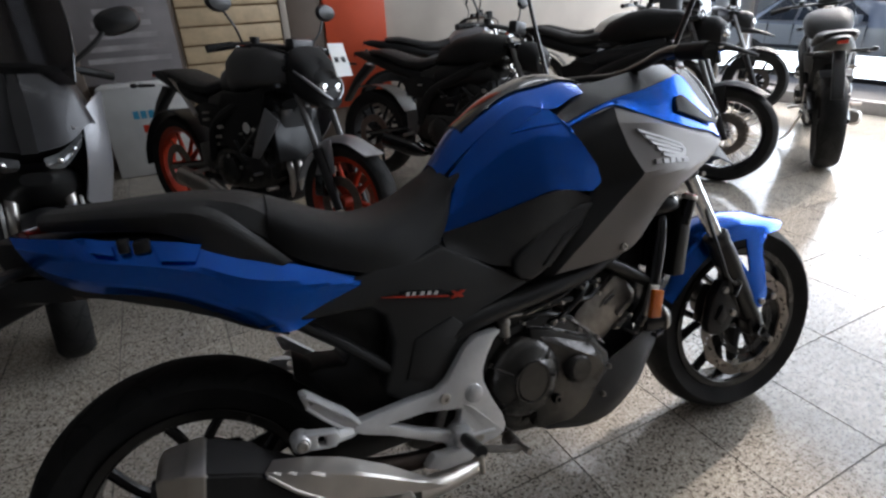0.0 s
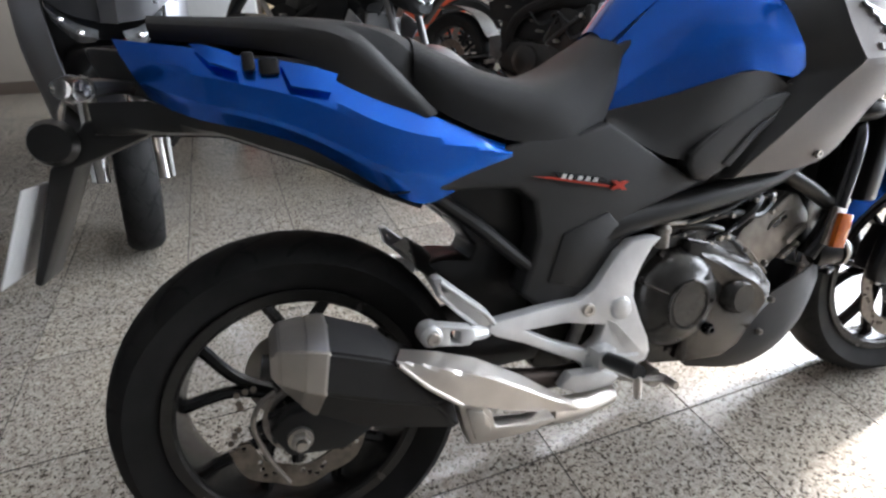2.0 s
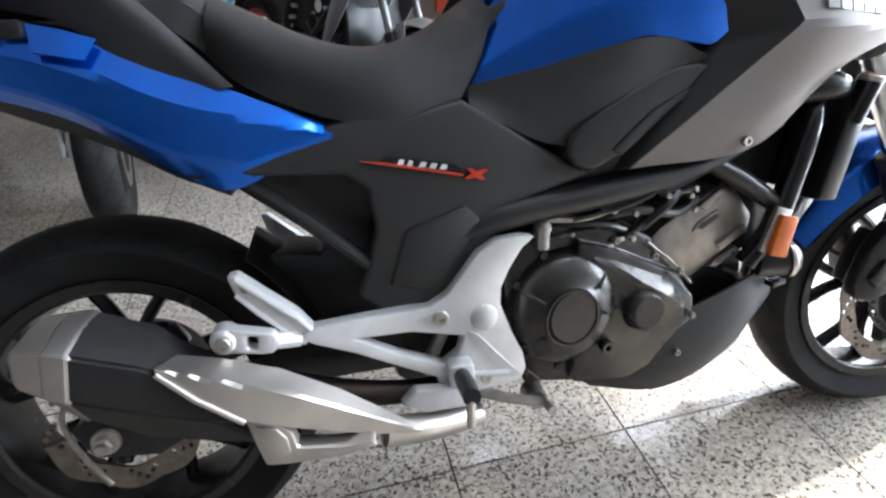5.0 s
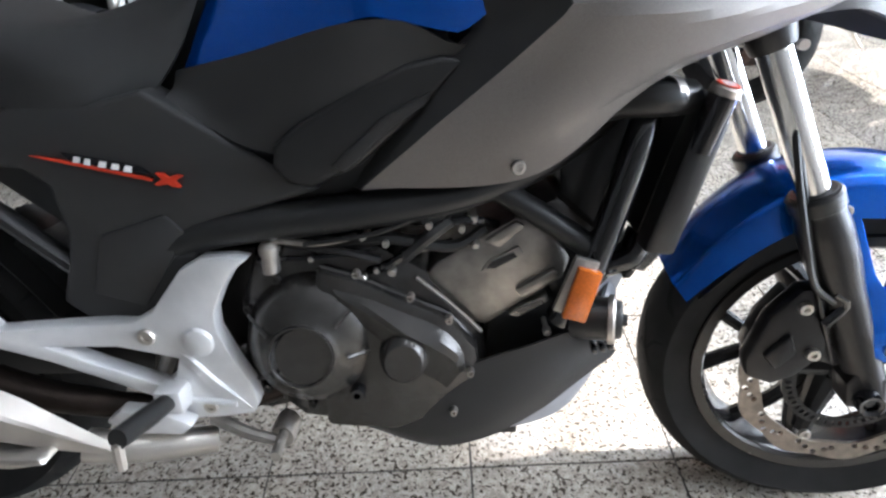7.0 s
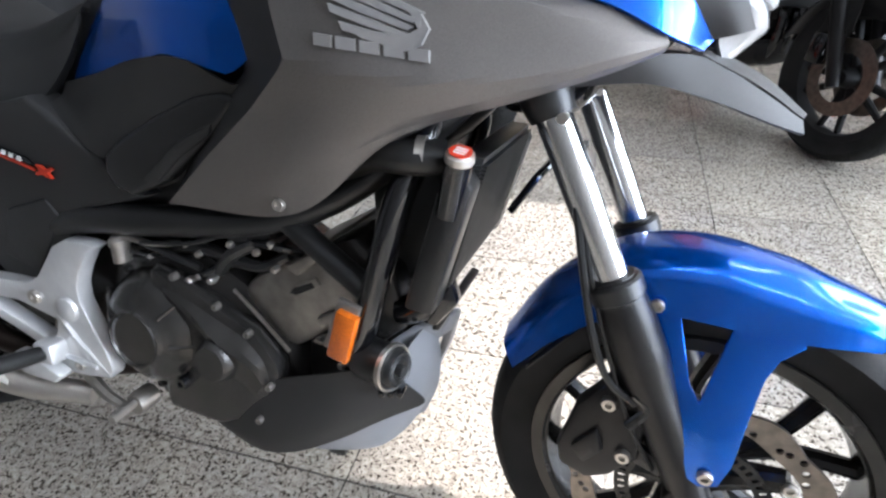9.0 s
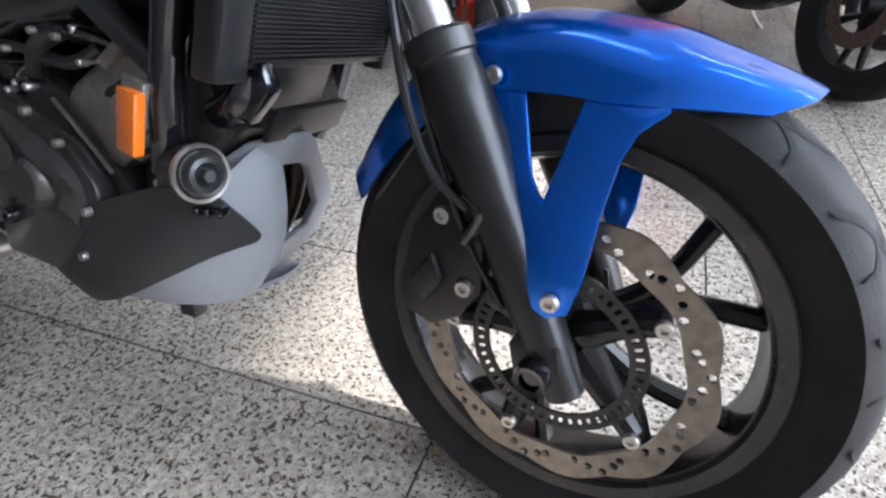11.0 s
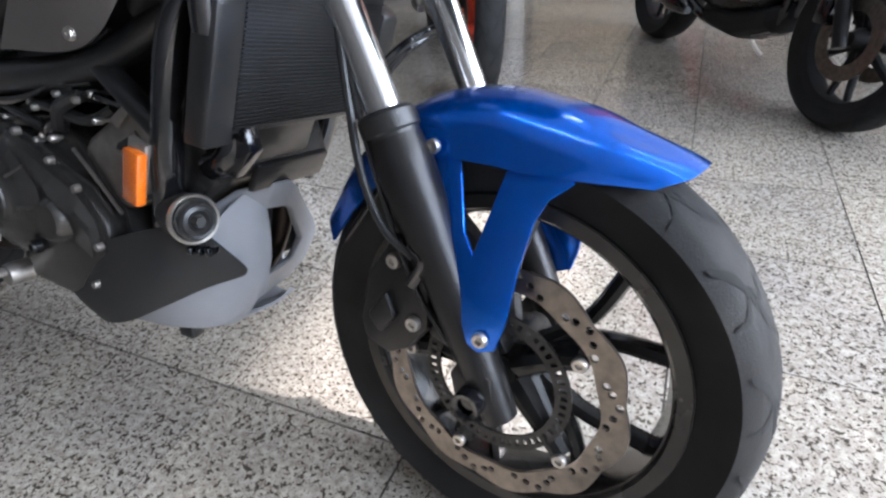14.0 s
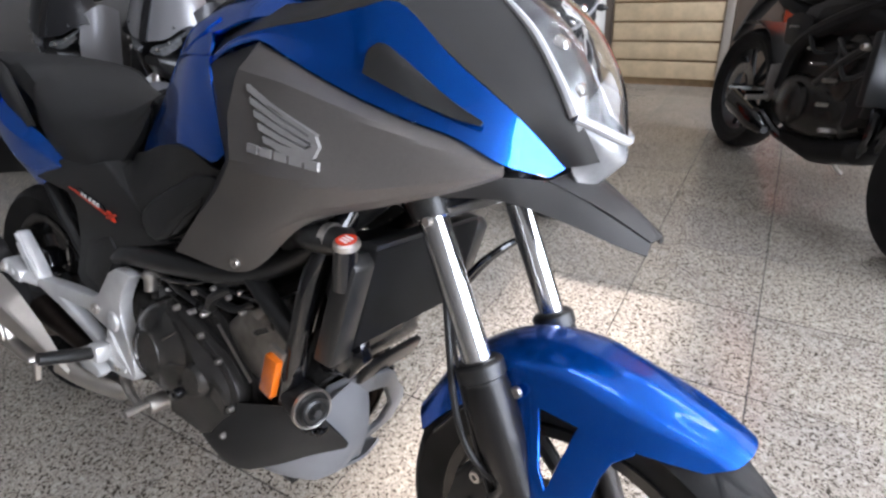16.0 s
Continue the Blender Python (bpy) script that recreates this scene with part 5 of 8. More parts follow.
bolt((0.379, -0.250, 0.310), 0.006, 0.006, silencer, STEEL, "shield_bolt")
part("link_pipe", tube([(0.40, -0.212, 0.285), (0.47, -0.196, 0.268), (0.56, -0.160, 0.250)], [0.024, 0.022, 0.020], 12, 14), STEEL, bike, "bare steel link pipe")
part("link_cover", plate([(0.430, 0.318), (0.455, 0.338), (0.520, 0.330), (0.555, 0.312), (0.535, 0.296), (0.470, 0.298)], -0.206, -0.180, 0.005), SILVER, bike, "silver cover over the link pipe")
part("exhaust_pipe", tube([(0.25, -0.120, 0.285), (0.36, -0.115, 0.250), (0.50, -0.105, 0.222), (0.66, -0.08, 0.213), (0.74, -0.05, 0.215)], [0.030, 0.022, 0.019, 0.019, 0.019], 26, 14), HEADER, bike, "dark heat-stained exhaust pipe")

# body: inner core
# added black slab, darkens a see-through gap below the fairing's rear tip
part("frame_cover", plate([(0.66, 0.57), (0.72, 0.66), (0.80, 0.72), (0.90, 0.72), (0.92, 0.66), (0.84, 0.60), (0.76, 0.57)], -0.128, 0.128, 0.01), BLACK_PLASTIC, bike)
part("inner_body", plate([(-0.10, 0.79), (0.20, 0.68), (0.36, 0.55), (0.48, 0.46), (0.60, 0.53), (0.80, 0.60), (1.00, 0.64), (1.20, 0.75), (1.34, 0.84), (1.30, 0.93), (1.05, 0.96), (0.85, 0.97), (0.60, 0.84), (0.45, 0.77), (0.25, 0.80), (-0.12, 0.84)], -0.082, 0.082, 0.01), BLACK_PLASTIC, bike)
for s in (-1, 1):
    # tail panel
    part("tail_panel", skin([[(-0.158, s * 0.095, 0.926), (-0.110, s * 0.122, 0.916), (-0.060, s * 0.140, 0.906), (0.000, s * 0.148, 0.892), (0.064, s * 0.152, 0.876), (0.120, s * 0.154, 0.856), (0.180, s * 0.156, 0.822), (0.252, s * 0.154, 0.796), (0.290, s * 0.148, 0.778), (0.393, s * 0.150, 0.732)],
                             [(-0.152, s * 0.104, 0.908), (-0.105, s * 0.134, 0.890), (-0.060, s * 0.156, 0.874), (0.000, s * 0.168, 0.854), (0.064, s * 0.174, 0.836), (0.118, s * 0.177, 0.815), (0.180, s * 0.177, 0.788), (0.250, s * 0.172, 0.762), (0.292, s * 0.168, 0.746), (0.378, s * 0.162, 0.727)],
                             [(-0.140, s * 0.104, 0.876), (-0.100, s * 0.128, 0.852), (-0.055, s * 0.148, 0.832), (0.005, s * 0.158, 0.812), (0.066, s * 0.164, 0.786), (0.122, s * 0.167, 0.752), (0.178, s * 0.168, 0.720), (0.243, s * 0.165, 0.700), (0.304, s * 0.162, 0.710), (0.380, s * 0.160, 0.723)],
                             [(-0.130, s * 0.090, 0.850), (-0.100, s * 0.108, 0.830), (-0.055, s * 0.128, 0.811), (0.000, s * 0.136, 0.795), (0.060, s * 0.140, 0.770), (0.118, s * 0.142, 0.732), (0.170, s * 0.145, 0.694), (0.234, s * 0.148, 0.663), (0.315, s * 0.152, 0.692), (0.384, s * 0.156, 0.720)]], 40, 13, 0.004, "crisp"), BLUE, bike, "glossy metallic blue tail panel with folded facets", 14)
    part("tail_fin", skin([[(-0.062, s * 0.150, 0.910), (-0.046, s * 0.160, 0.908), (-0.012, s * 0.164, 0.896)], [(-0.040, s * 0.174, 0.884), (-0.036, s * 0.174, 0.884), (-0.008, s * 0.176, 0.872)]], 8, 4, 0.004, False), BLUE, bike)
    part("tail_fin", skin([[(0.045, s * 0.160, 0.884), (0.085, s * 0.168, 0.874), (0.120, s * 0.166, 0.862)], [(0.055, s * 0.182, 0.850), (0.085, s * 0.184, 0.843), (0.106, s * 0.182, 0.838)]], 8, 4, 0.004, False), BLUE, bike)
    # grab rail
    part("grab_rail", skin([[(-0.150, s * 0.078, 0.884), (-0.02, s * 0.108, 0.880), (0.065, s * 0.122, 0.874), (0.108, s * 0.126, 0.862), (0.142, s * 0.128, 0.834), (0.222, s * 0.130, 0.752)],
                            [(-0.150, s * 0.088, 0.872), (-0.02, s * 0.120, 0.866), (0.060, s * 0.134, 0.858), (0.100, s * 0.138, 0.844), (0.136, s * 0.138, 0.815), (0.205, s * 0.133, 0.748)],
                            [(-0.150, s * 0.080, 0.858), (-0.02, s * 0.110, 0.842), (0.040, s * 0.124, 0.826), (0.066, s * 0.128, 0.806), (0.092, s * 0.130, 0.782), (0.186, s * 0.128, 0.748)]], 26, 8, 0.006, True), DARK_PLASTIC, bike, "dark grey passenger grab rail")
    part("rail_clip", merge(box(-0.002, 0.014, s * 0.140, s * 0.174, 0.872, 0.896, 0.004), box(0.018, 0.044, s * 0.140, s * 0.168, 0.866, 0.888, 0.005)), BLACK_PLASTIC, bike, "black luggage clip below the grab rail")
    part("tail_lower", skin([[(-0.215, s * 0.050, 0.850), (-0.130, s * 0.085, 0.846), (-0.055, s * 0.124, 0.814), (0.06, s * 0.135, 0.772), (0.118, s * 0.138, 0.734), (0.170, s * 0.141, 0.697), (0.234, s * 0.144, 0.668)],
                             [(-0.215, s * 0.050, 0.805), (-0.145, s * 0.085, 0.804), (-0.050, s * 0.115, 0.798), (0.05, s * 0.124, 0.752), (0.110, s * 0.126, 0.722), (0.165, s * 0.128, 0.684), (0.230, s * 0.130, 0.652)],
                             [(-0.210, s * 0.010, 0.798), (-0.145, s * 0.010, 0.798), (-0.050, s * 0.010, 0.788), (0.05, s * 0.010, 0.742), (0.110, s * 0.010, 0.714), (0.165, s * 0.010, 0.680), (0.230, s * 0.010, 0.650)]], 24, 7, 0.004, False), BLACK_PLASTIC, bike, "black lower edge of the tail")
    # side cover
    part("side_panel", plate([(0.372, 0.689), (0.421, 0.700), (0.489, 0.699), (0.554, 0.716), (0.672, 0.645), (0.757, 0.597), (0.690, 0.578), (0.622, 0.560), (0.600, 0.527), (0.592, 0.510), (0.545, 0.455), (0.500, 0.425), (0.470, 0.413), (0.452, 0.424), (0.412, 0.458), (0.430, 0.510), (0.437, 0.548), (0.427, 0.602), (0.400, 0.625), (0.252, 0.636), (0.210, 0.634), (0.300, 0.664)], s * 0.138, s * 0.085, 0.012, segments=3), DARK_PLASTIC, bike, "dark grey side panel")
    part("side_panel_insert", plate([(0.455, 0.470), (0.478, 0.545), (0.560, 0.570), (0.585, 0.545), (0.520, 0.450)], s * 0.1415, s * 0.130, 0.004), DARK_PLASTIC, bike)
    # panel under the tank
    part("tank_lower_panel", skin([[(0.575, s * 0.092, 0.733), (0.68, s * 0.124, 0.757), (0.80, s * 0.152, 0.790), (0.88, s * 0.154, 0.796), (0.945, s * 0.150, 0.772), (0.985, s * 0.146, 0.785)],
                                   [(0.575, s * 0.100, 0.716), (0.66, s * 0.130, 0.700), (0.75, s * 0.148, 0.705), (0.83, s * 0.150, 0.716), (0.905, s * 0.146, 0.735), (0.985, s * 0.140, 0.765)],
                                   [(0.572, s * 0.118, 0.704), (0.66, s * 0.138, 0.656), (0.715, s * 0.142, 0.640), (0.76, s * 0.138, 0.612), (0.84, s * 0.134, 0.640), (0.985, s * 0.132, 0.745)]], 24, 10, 0.004, True), DARK_PLASTIC, bike, "dark grey panel below the tank")
    part("air_scoop", plate([(0.712, 0.670), (0.716, 0.692), (0.738, 0.710), (0.765, 0.726), (0.822, 0.756), (0.875, 0.779), (0.918, 0.786), (0.944, 0.780), (0.893, 0.728), (0.818, 0.668), (0.755, 0.640), (0.726, 0.648)], s * 0.177, s * 0.140, 0.008, segments=3), BLACK_PLASTIC, bike, "black slot behind the fairing")
    part("scoop_blade", plate([(0.782, 0.668), (0.850, 0.724), (0.905, 0.750), (0.898, 0.735), (0.850, 0.704), (0.800, 0.660)], s * 0.181, s * 0.172, 0.003), DARK_PLASTIC, bike)
    # fairing return face and fairing
    part("fairing_return", skin([[(0.898, s * 0.150, 0.955), (0.914, s * 0.162, 0.915), (0.938, s * 0.168, 0.856), (0.952, s * 0.166, 0.812), (0.915, s * 0.160, 0.782), (0.860, s * 0.155, 0.72), (0.800, s * 0.150, 0.635)],
                                 [(1.030, s * 0.162, 0.985), (1.017, s * 0.189, 0.944), (1.023, s * 0.211, 0.885), (1.045, s * 0.227, 0.828), (0.986, s * 0.207, 0.775), (0.906, s * 0.195, 0.712), (0.816, s * 0.175, 0.638)]], 40, 5, 0.003, False), DARK_PLASTIC, bike, "dark grey return face of the fairing")
    part("side_fairing", skin([[(1.030, s * 0.160, 0.985), (1.10, s * 0.162, 0.960), (1.19, s * 0.160, 0.928), (1.275, s * 0.152, 0.903), (1.345, s * 0.140, 0.886), (1.402, s * 0.124, 0.862)],
                               [(1.016, s * 0.190, 0.945), (1.11, s * 0.198, 0.935), (1.20, s * 0.187, 0.912), (1.29, s * 0.169, 0.884), (1.35, s * 0.149, 0.870), (1.403, s * 0.126, 0.859)],
                               [(1.022, s * 0.212, 0.885), (1.11, s * 0.216, 0.875), (1.20, s * 0.199, 0.862), (1.30, s * 0.171, 0.856), (1.36, s * 0.149, 0.857), (1.404, s * 0.126, 0.857)],
                               [(1.046, s * 0.228, 0.828), (1.11, s * 0.229, 0.822), (1.19, s * 0.215, 0.815), (1.29, s * 0.179, 0.825), (1.36, s * 0.151, 0.843), (1.404, s * 0.126, 0.855)],
                               [(0.985, s * 0.208, 0.775), (1.08, s * 0.213, 0.762), (1.18, s * 0.202, 0.782), (1.29, s * 0.171, 0.812), (1.36, s * 0.147, 0.834), (1.403, s * 0.125, 0.852)],
                               [(0.905, s * 0.196, 0.712), (1.03, s * 0.200, 0.704), (1.155, s * 0.191, 0.764), (1.28, s * 0.165, 0.804), (1.355, s * 0.143, 0.829), (1.402, s * 0.124, 0.850)],
                               [(0.815, s * 0.176, 0.638), (1.015, s * 0.186, 0.652), (1.145, s * 0.183, 0.752), (1.275, s * 0.161, 0.799), (1.352, s * 0.141, 0.826), (1.401, s * 0.123, 0.848)]], 44, 31, 0.004, "crisp"), GREY_PAINT, bike, "matt metallic grey side fairing", 11)
    bolt((1.000, s * 0.190, 0.664), 0.0085, 0.006, bike, STEEL, "fairing_bolt", out=s)
    bolt((1.036, s * 0.182, 0.690), 0.0065, 0.006, bike, STEEL, "fairing_bolt", out=s)
    # tank side and cowl, both blue
    part("tank_side", skin([[(0.583, s * 0.098, 0.759), (0.65, s * 0.112, 0.775), (0.73, s * 0.134, 0.794), (0.827, s * 0.168, 0.825), (0.875, s * 0.174, 0.820), (0.928, s * 0.178, 0.809), (0.942, s * 0.178, 0.810), (0.977, s * 0.176, 0.834)],
                            [(0.606, s * 0.096, 0.801), (0.675, s * 0.112, 0.830), (0.75, s * 0.136, 0.860), (0.82, s * 0.160, 0.874), (0.87, s * 0.172, 0.868), (0.918, s * 0.178, 0.862), (0.956, s * 0.178, 0.860)],
                            [(0.628, s * 0.084, 0.850), (0.69, s * 0.100, 0.893), (0.76, s * 0.122, 0.933), (0.82, s * 0.140, 0.950), (0.86, s * 0.150, 0.949), (0.896, s * 0.158, 0.936), (0.928, s * 0.168, 0.917)],
                            [(0.640, s * 0.064, 0.892), (0.695, s * 0.078, 0.943), (0.76, s * 0.096, 0.993), (0.82, s * 0.110, 1.017), (0.86, s * 0.120, 1.010), (0.885, s * 0.134, 0.990), (0.904, s * 0.156, 0.956)]], 34, 19, 0.004, "crisp"), BLUE, bike, "glossy metallic blue tank cover")
    part("tank_crease", tube([(0.874, s * 0.108, 1.024), (0.859, s * 0.1245, 1.003), (0.818, s * 0.1235, 0.983), (0.776, s * 0.1185, 0.962), (0.822, s * 0.1345, 0.967), (0.893, s * 0.1465, 0.967)], [0.002, 0.004, 0.0035, 0.0035, 0.004, 0.002], 40, 8, False), BLUE, bike)
    U0 = [(0.896, 0.152, 0.952), (0.965, 0.166, 0.977), (1.03, 0.165, 0.988), (1.10, 0.166, 0.963), (1.19, 0.164, 0.931), (1.275, 0.156, 0.906), (1.345, 0.144, 0.889), (1.402, 0.128, 0.864), (1.440, 0.075, 0.850)]
    U2 = [(0.898, 0.146, 0.962), (0.972, 0.160, 0.988), (1.05, 0.158, 1.004), (1.13, 0.155, 1.014), (1.20, 0.150, 1.028), (1.255, 0.142, 1.034), (1.325, 0.128, 0.976), (1.402, 0.104, 0.918), (1.450, 0.053, 0.860)]
    U1 = [((a[0] + b[0]) / 2, (a[1] + b[1]) / 2 - 0.002, (a[2] + b[2]) / 2) for a, b in zip(U0, U2)]
    part("upper_cowl", skin([[(x, s * y, z) for x, y, z in c] for c in (U0, U1, U2)], 44, 12, 0.004, True), BLUE, bike, "glossy metallic blue nose cowl")
    part("cowl_vent", skin([[(1.220, s * 0.166, 0.953), (1.28, s * 0.162, 0.931), (1.34, s * 0.150, 0.912), (1.376, s * 0.142, 0.905)], [(1.222, s * 0.160, 0.976), (1.26, s * 0.158, 0.972), (1.335, s * 0.146, 0.926), (1.377, s * 0.141, 0.908)], [(1.226, s * 0.156, 0.984), (1.25, s * 0.155, 0.986), (1.335, s * 0.145, 0.931), (1.378, s * 0.140, 0.910)]], 20, 8, 0.006, True), DARK_PLASTIC, bike, "dark recessed vent")
    part("cockpit_side", skin([[(x, s * y, z) for x, y, z in ((0.898, 0.145, 0.963), (0.972, 0.159, 0.989), (1.05, 0.157, 1.005), (1.13, 0.154, 1.015), (1.20, 0.149, 1.029), (1.255, 0.141, 1.035))], [(0.88, s * 0.08, 1.03), (0.98, s * 0.08, 1.045), (1.06, s * 0.08, 1.05), (1.14, s * 0.08, 1.06), (1.22, s * 0.08, 1.07), (1.28, s * 0.07, 1.07)]], 18, 6, 0.004, True, (0, 0, -1)), BLACK_PLASTIC, bike)
    part("nose_panel", skin([[(1.255, s * 0.140, 1.034), (1.325, s * 0.127, 0.977), (1.402, s * 0.103, 0.919), (1.450, s * 0.054, 0.861)], [(1.310, s * 0.100, 1.052), (1.370, s * 0.095, 0.995), (1.435, s * 0.082, 0.925), (1.470, s * 0.055, 0.866)], [(1.358, s * 0.068, 1.048), (1.407, s * 0.068, 1.002), (1.457, s * 0.064, 0.930), (1.488, s * 0.045, 0.872)]], 18, 8, 0.004, True), DARK_PLASTIC, bike, "dark grey nose panel")
    part("nose_core", plate([(0.92, 0.80), (1.05, 0.75), (1.20, 0.78), (1.33, 0.83), (1.38, 0.845), (1.32, 0.92), (1.24, 0.98), (1.10, 0.99), (0.92, 0.95)], s * 0.100, s * 0.06, 0.01), BLACK_PLASTIC, bike)
    # beak halves
    part("beak", skin([[(1.285, s * 0.118, 0.800), (1.36, s * 0.100, 0.822), (1.43, s * 0.064, 0.826), (1.50, s * 0.040, 0.795), (1.560, s * 0.020, 0.762)],
                       [(1.300, s * 0.100, 0.786), (1.38, s * 0.088, 0.796), (1.45, s * 0.066, 0.782), (1.52, s * 0.046, 0.760), (1.562, s * 0.030, 0.748)]], 20, 5, 0.005, True), DARK_PLASTIC, bike, "dark grey beak side")
    part("mirror_stem", tube([(1.14, s * 0.24, 1.09), (1.16, s * 0.30, 1.22), (1.16, s * 0.33, 1.36)], 0.006, 10, 8), BLACK_PLASTIC, bike)
    part("mirror", loft([[(1.165 + dx, s * 0.36 + 0.075 * math.cos(a) * q, 1.40 + 0.045 * math.sin(a) * q) for a in np.linspace(0, 2 * math.pi, 16, endpoint=False)] for dx, q in ((0.03, 0.3), (0.022, 0.8), (0.0, 1.0), (-0.006, 0.97))]), BLACK_PLASTIC, bike, "black oval mirror")
part("beak_top", skin([[(1.430, -0.064, 0.828), (1.50, -0.040, 0.798), (1.560, -0.020, 0.764)], [(1.44, 0.0, 0.838), (1.51, 0.0, 0.808), (1.568, 0.0, 0.768)], [(1.430, 0.064, 0.828), (1.50, 0.040, 0.798), (1.560, 0.020, 0.764)]], 16, 8, 0.005, True, (0, 0, -1)), DARK_PLASTIC, bike, "dark grey front beak")
CROWN = ((0.620, 0.060, 0.888, 0.918), (0.690, 0.078, 0.943, 0.992), (0.76, 0.098, 0.991, 1.034), (0.82, 0.112, 1.015, 1.062), (0.885, 0.130, 1.000, 1.080), (0.95, 0.120, 1.02, 1.082), (1.02, 0.10, 1.03, 1.060))
part("tank_crown", skin([[(x, f * y, z + (h - z) * (1 - f * f)) for x, y, z, h in CROWN] for f in (-1, -0.66, -0.33, 0, 0.33, 0.66, 1)], 30, 20, 0.004, True, (0, 0, -1)), BLUE, bike, "glossy blue top of the tank")
part("storage_lid", skin([[(x, f * y, z + (h - z) * (1 - f * f) + 0.006) for x, y, z, h in CROWN[1:]] for f in (-0.58, -0.52, -0.3, 0, 0.3, 0.52, 0.58)], 30, 20, 0.005, True, (0, 0, -1)), GLOSS_BLACK, bike, "glossy black storage lid on the tank")
part("rider_seat", skin([[(0.190, -0.118, 0.790), (0.225, -0.130, 0.757), (0.29, -0.138, 0.724), (0.36, -0.142, 0.701), (0.42, -0.142, 0.689), (0.475, -0.140, 0.691), (0.530, -0.120, 0.706), (0.580, -0.102, 0.764), (0.608, -0.086, 0.822)],
                         [(0.195, -0.122, 0.832), (0.24, -0.136, 0.806), (0.30, -0.144, 0.780), (0.37, -0.148, 0.762), (0.43, -0.146, 0.755), (0.50, -0.126, 0.762), (0.555, -0.108, 0.785), (0.590, -0.094, 0.815), (0.612, -0.084, 0.842)],
                         [(0.200, -0.085, 0.862), (0.25, -0.095, 0.838), (0.31, -0.105, 0.812), (0.38, -0.108, 0.794), (0.44, -0.104, 0.794), (0.50, -0.086, 0.808), (0.54, -0.070, 0.828), (0.580, -0.058, 0.848), (0.606, -0.05, 0.862)],
                         [(0.203, 0.0, 0.870), (0.26, 0.0, 0.846), (0.32, 0.0, 0.820), (0.385, 0.0, 0.804), (0.445, 0.0, 0.806), (0.505, 0.0, 0.824), (0.55, 0.0, 0.848), (0.585, 0.0, 0.868), (0.610, 0.0, 0.880)],
                         [(0.200, 0.085, 0.862), (0.25, 0.095, 0.838), (0.31, 0.105, 0.812), (0.38, 0.108, 0.794), (0.44, 0.104, 0.794), (0.50, 0.086, 0.808), (0.54, 0.070, 0.828), (0.580, 0.058, 0.848), (0.606, 0.05, 0.862)],
                         [(0.195, 0.122, 0.832), (0.24, 0.136, 0.806), (0.30, 0.144, 0.780), (0.37, 0.148, 0.762), (0.43, 0.146, 0.755), (0.50, 0.126, 0.762), (0.555, 0.108, 0.785), (0.590, 0.094, 0.815), (0.612, 0.084, 0.842)],
                         [(0.190, 0.118, 0.790), (0.225, 0.130, 0.757), (0.29, 0.138, 0.724), (0.36, 0.142, 0.701), (0.42, 0.142, 0.689), (0.475, 0.140, 0.691), (0.530, 0.120, 0.706), (0.580, 0.102, 0.764), (0.608, 0.086, 0.822)]], 36, 30, 0.02, True, (0, 0, -1)), SEAT, bike, "black textured vinyl rider seat")
part("passenger_seat", skin([[(-0.150, -0.085, 0.862), (-0.02, -0.112, 0.860), (0.08, -0.122, 0.850), (0.15, -0.120, 0.822), (0.200, -0.112, 0.785)],
                             [(-0.150, -0.070, 0.880), (-0.02, -0.095, 0.884), (0.08, -0.105, 0.880), (0.16, -0.105, 0.868), (0.205, -0.100, 0.845)],
                             [(-0.150, 0.0, 0.886), (-0.02, 0.0, 0.892), (0.08, 0.0, 0.892), (0.16, 0.0, 0.882), (0.212, 0.0, 0.866)],
                             [(-0.150, 0.070, 0.880), (-0.02, 0.095, 0.884), (0.08, 0.105, 0.880), (0.16, 0.105, 0.868), (0.205, 0.100, 0.845)],
                             [(-0.150, 0.085, 0.862), (-0.02, 0.112, 0.860), (0.08, 0.122, 0.850), (0.15, 0.120, 0.822), (0.200, 0.112, 0.785)]], 26, 16, 0.02, True, (0, 0, -1)), SEAT, bike, "black vinyl passenger seat")

# headlight and screen
HEAD = [(0.068, ((1.358, 1.048), (1.400, 1.010), (1.436, 0.962), (1.460, 0.922))), (0.036, ((1.385, 1.062), (1.434, 1.022), (1.474, 0.965), (1.492, 0.907))), (0.0, ((1.397, 1.066), (1.448, 1.026), (1.489, 0.962), (1.504, 0.898)))]
HEAD = HEAD[:2] + [HEAD[2]] + [(-y, c) for y, c in HEAD[1::-1]]
part("headlight_bowl", skin([[(x - 0.022 - 0.25 * (0.07 - abs(y)), y * 0.92, z) for x, z in c] for y, c in HEAD], 16, 14, 0.003, True, (-1, 0, 0)), LAMP_BOWL, bike, "smoky grey headlight bowl")
lens = part("headlight_lens", skin([[(x, y, z) for x, z in c] for y, c in HEAD], 20, 18, 0.003, True, (-1, 0, 0)), CLEAR, bike, "clear headlight lens")
for z, x in ((0.998, 1.412), (0.948, 1.440)):
    for y in (-0.026, 0.026):
        part("projector", lathe([(0.0001, x + 0.014), (0.011, x + 0.010), (0.017, x), (0.019, x - 0.012), (0.019, x - 0.03)], (0, y, z), 20, "x"), CHROME, bike)
for sd in (-1, 1):
    part("light_strip", tube([(1.354, sd * 0.070, 1.050), (1.397, sd * 0.070, 1.011), (1.433, sd * 0.070, 0.963), (1.458, sd * 0.069, 0.922)], [0.004, 0.0055, 0.006, 0.007], 24, 8), STRIP, bike, "pale translucent light strip")
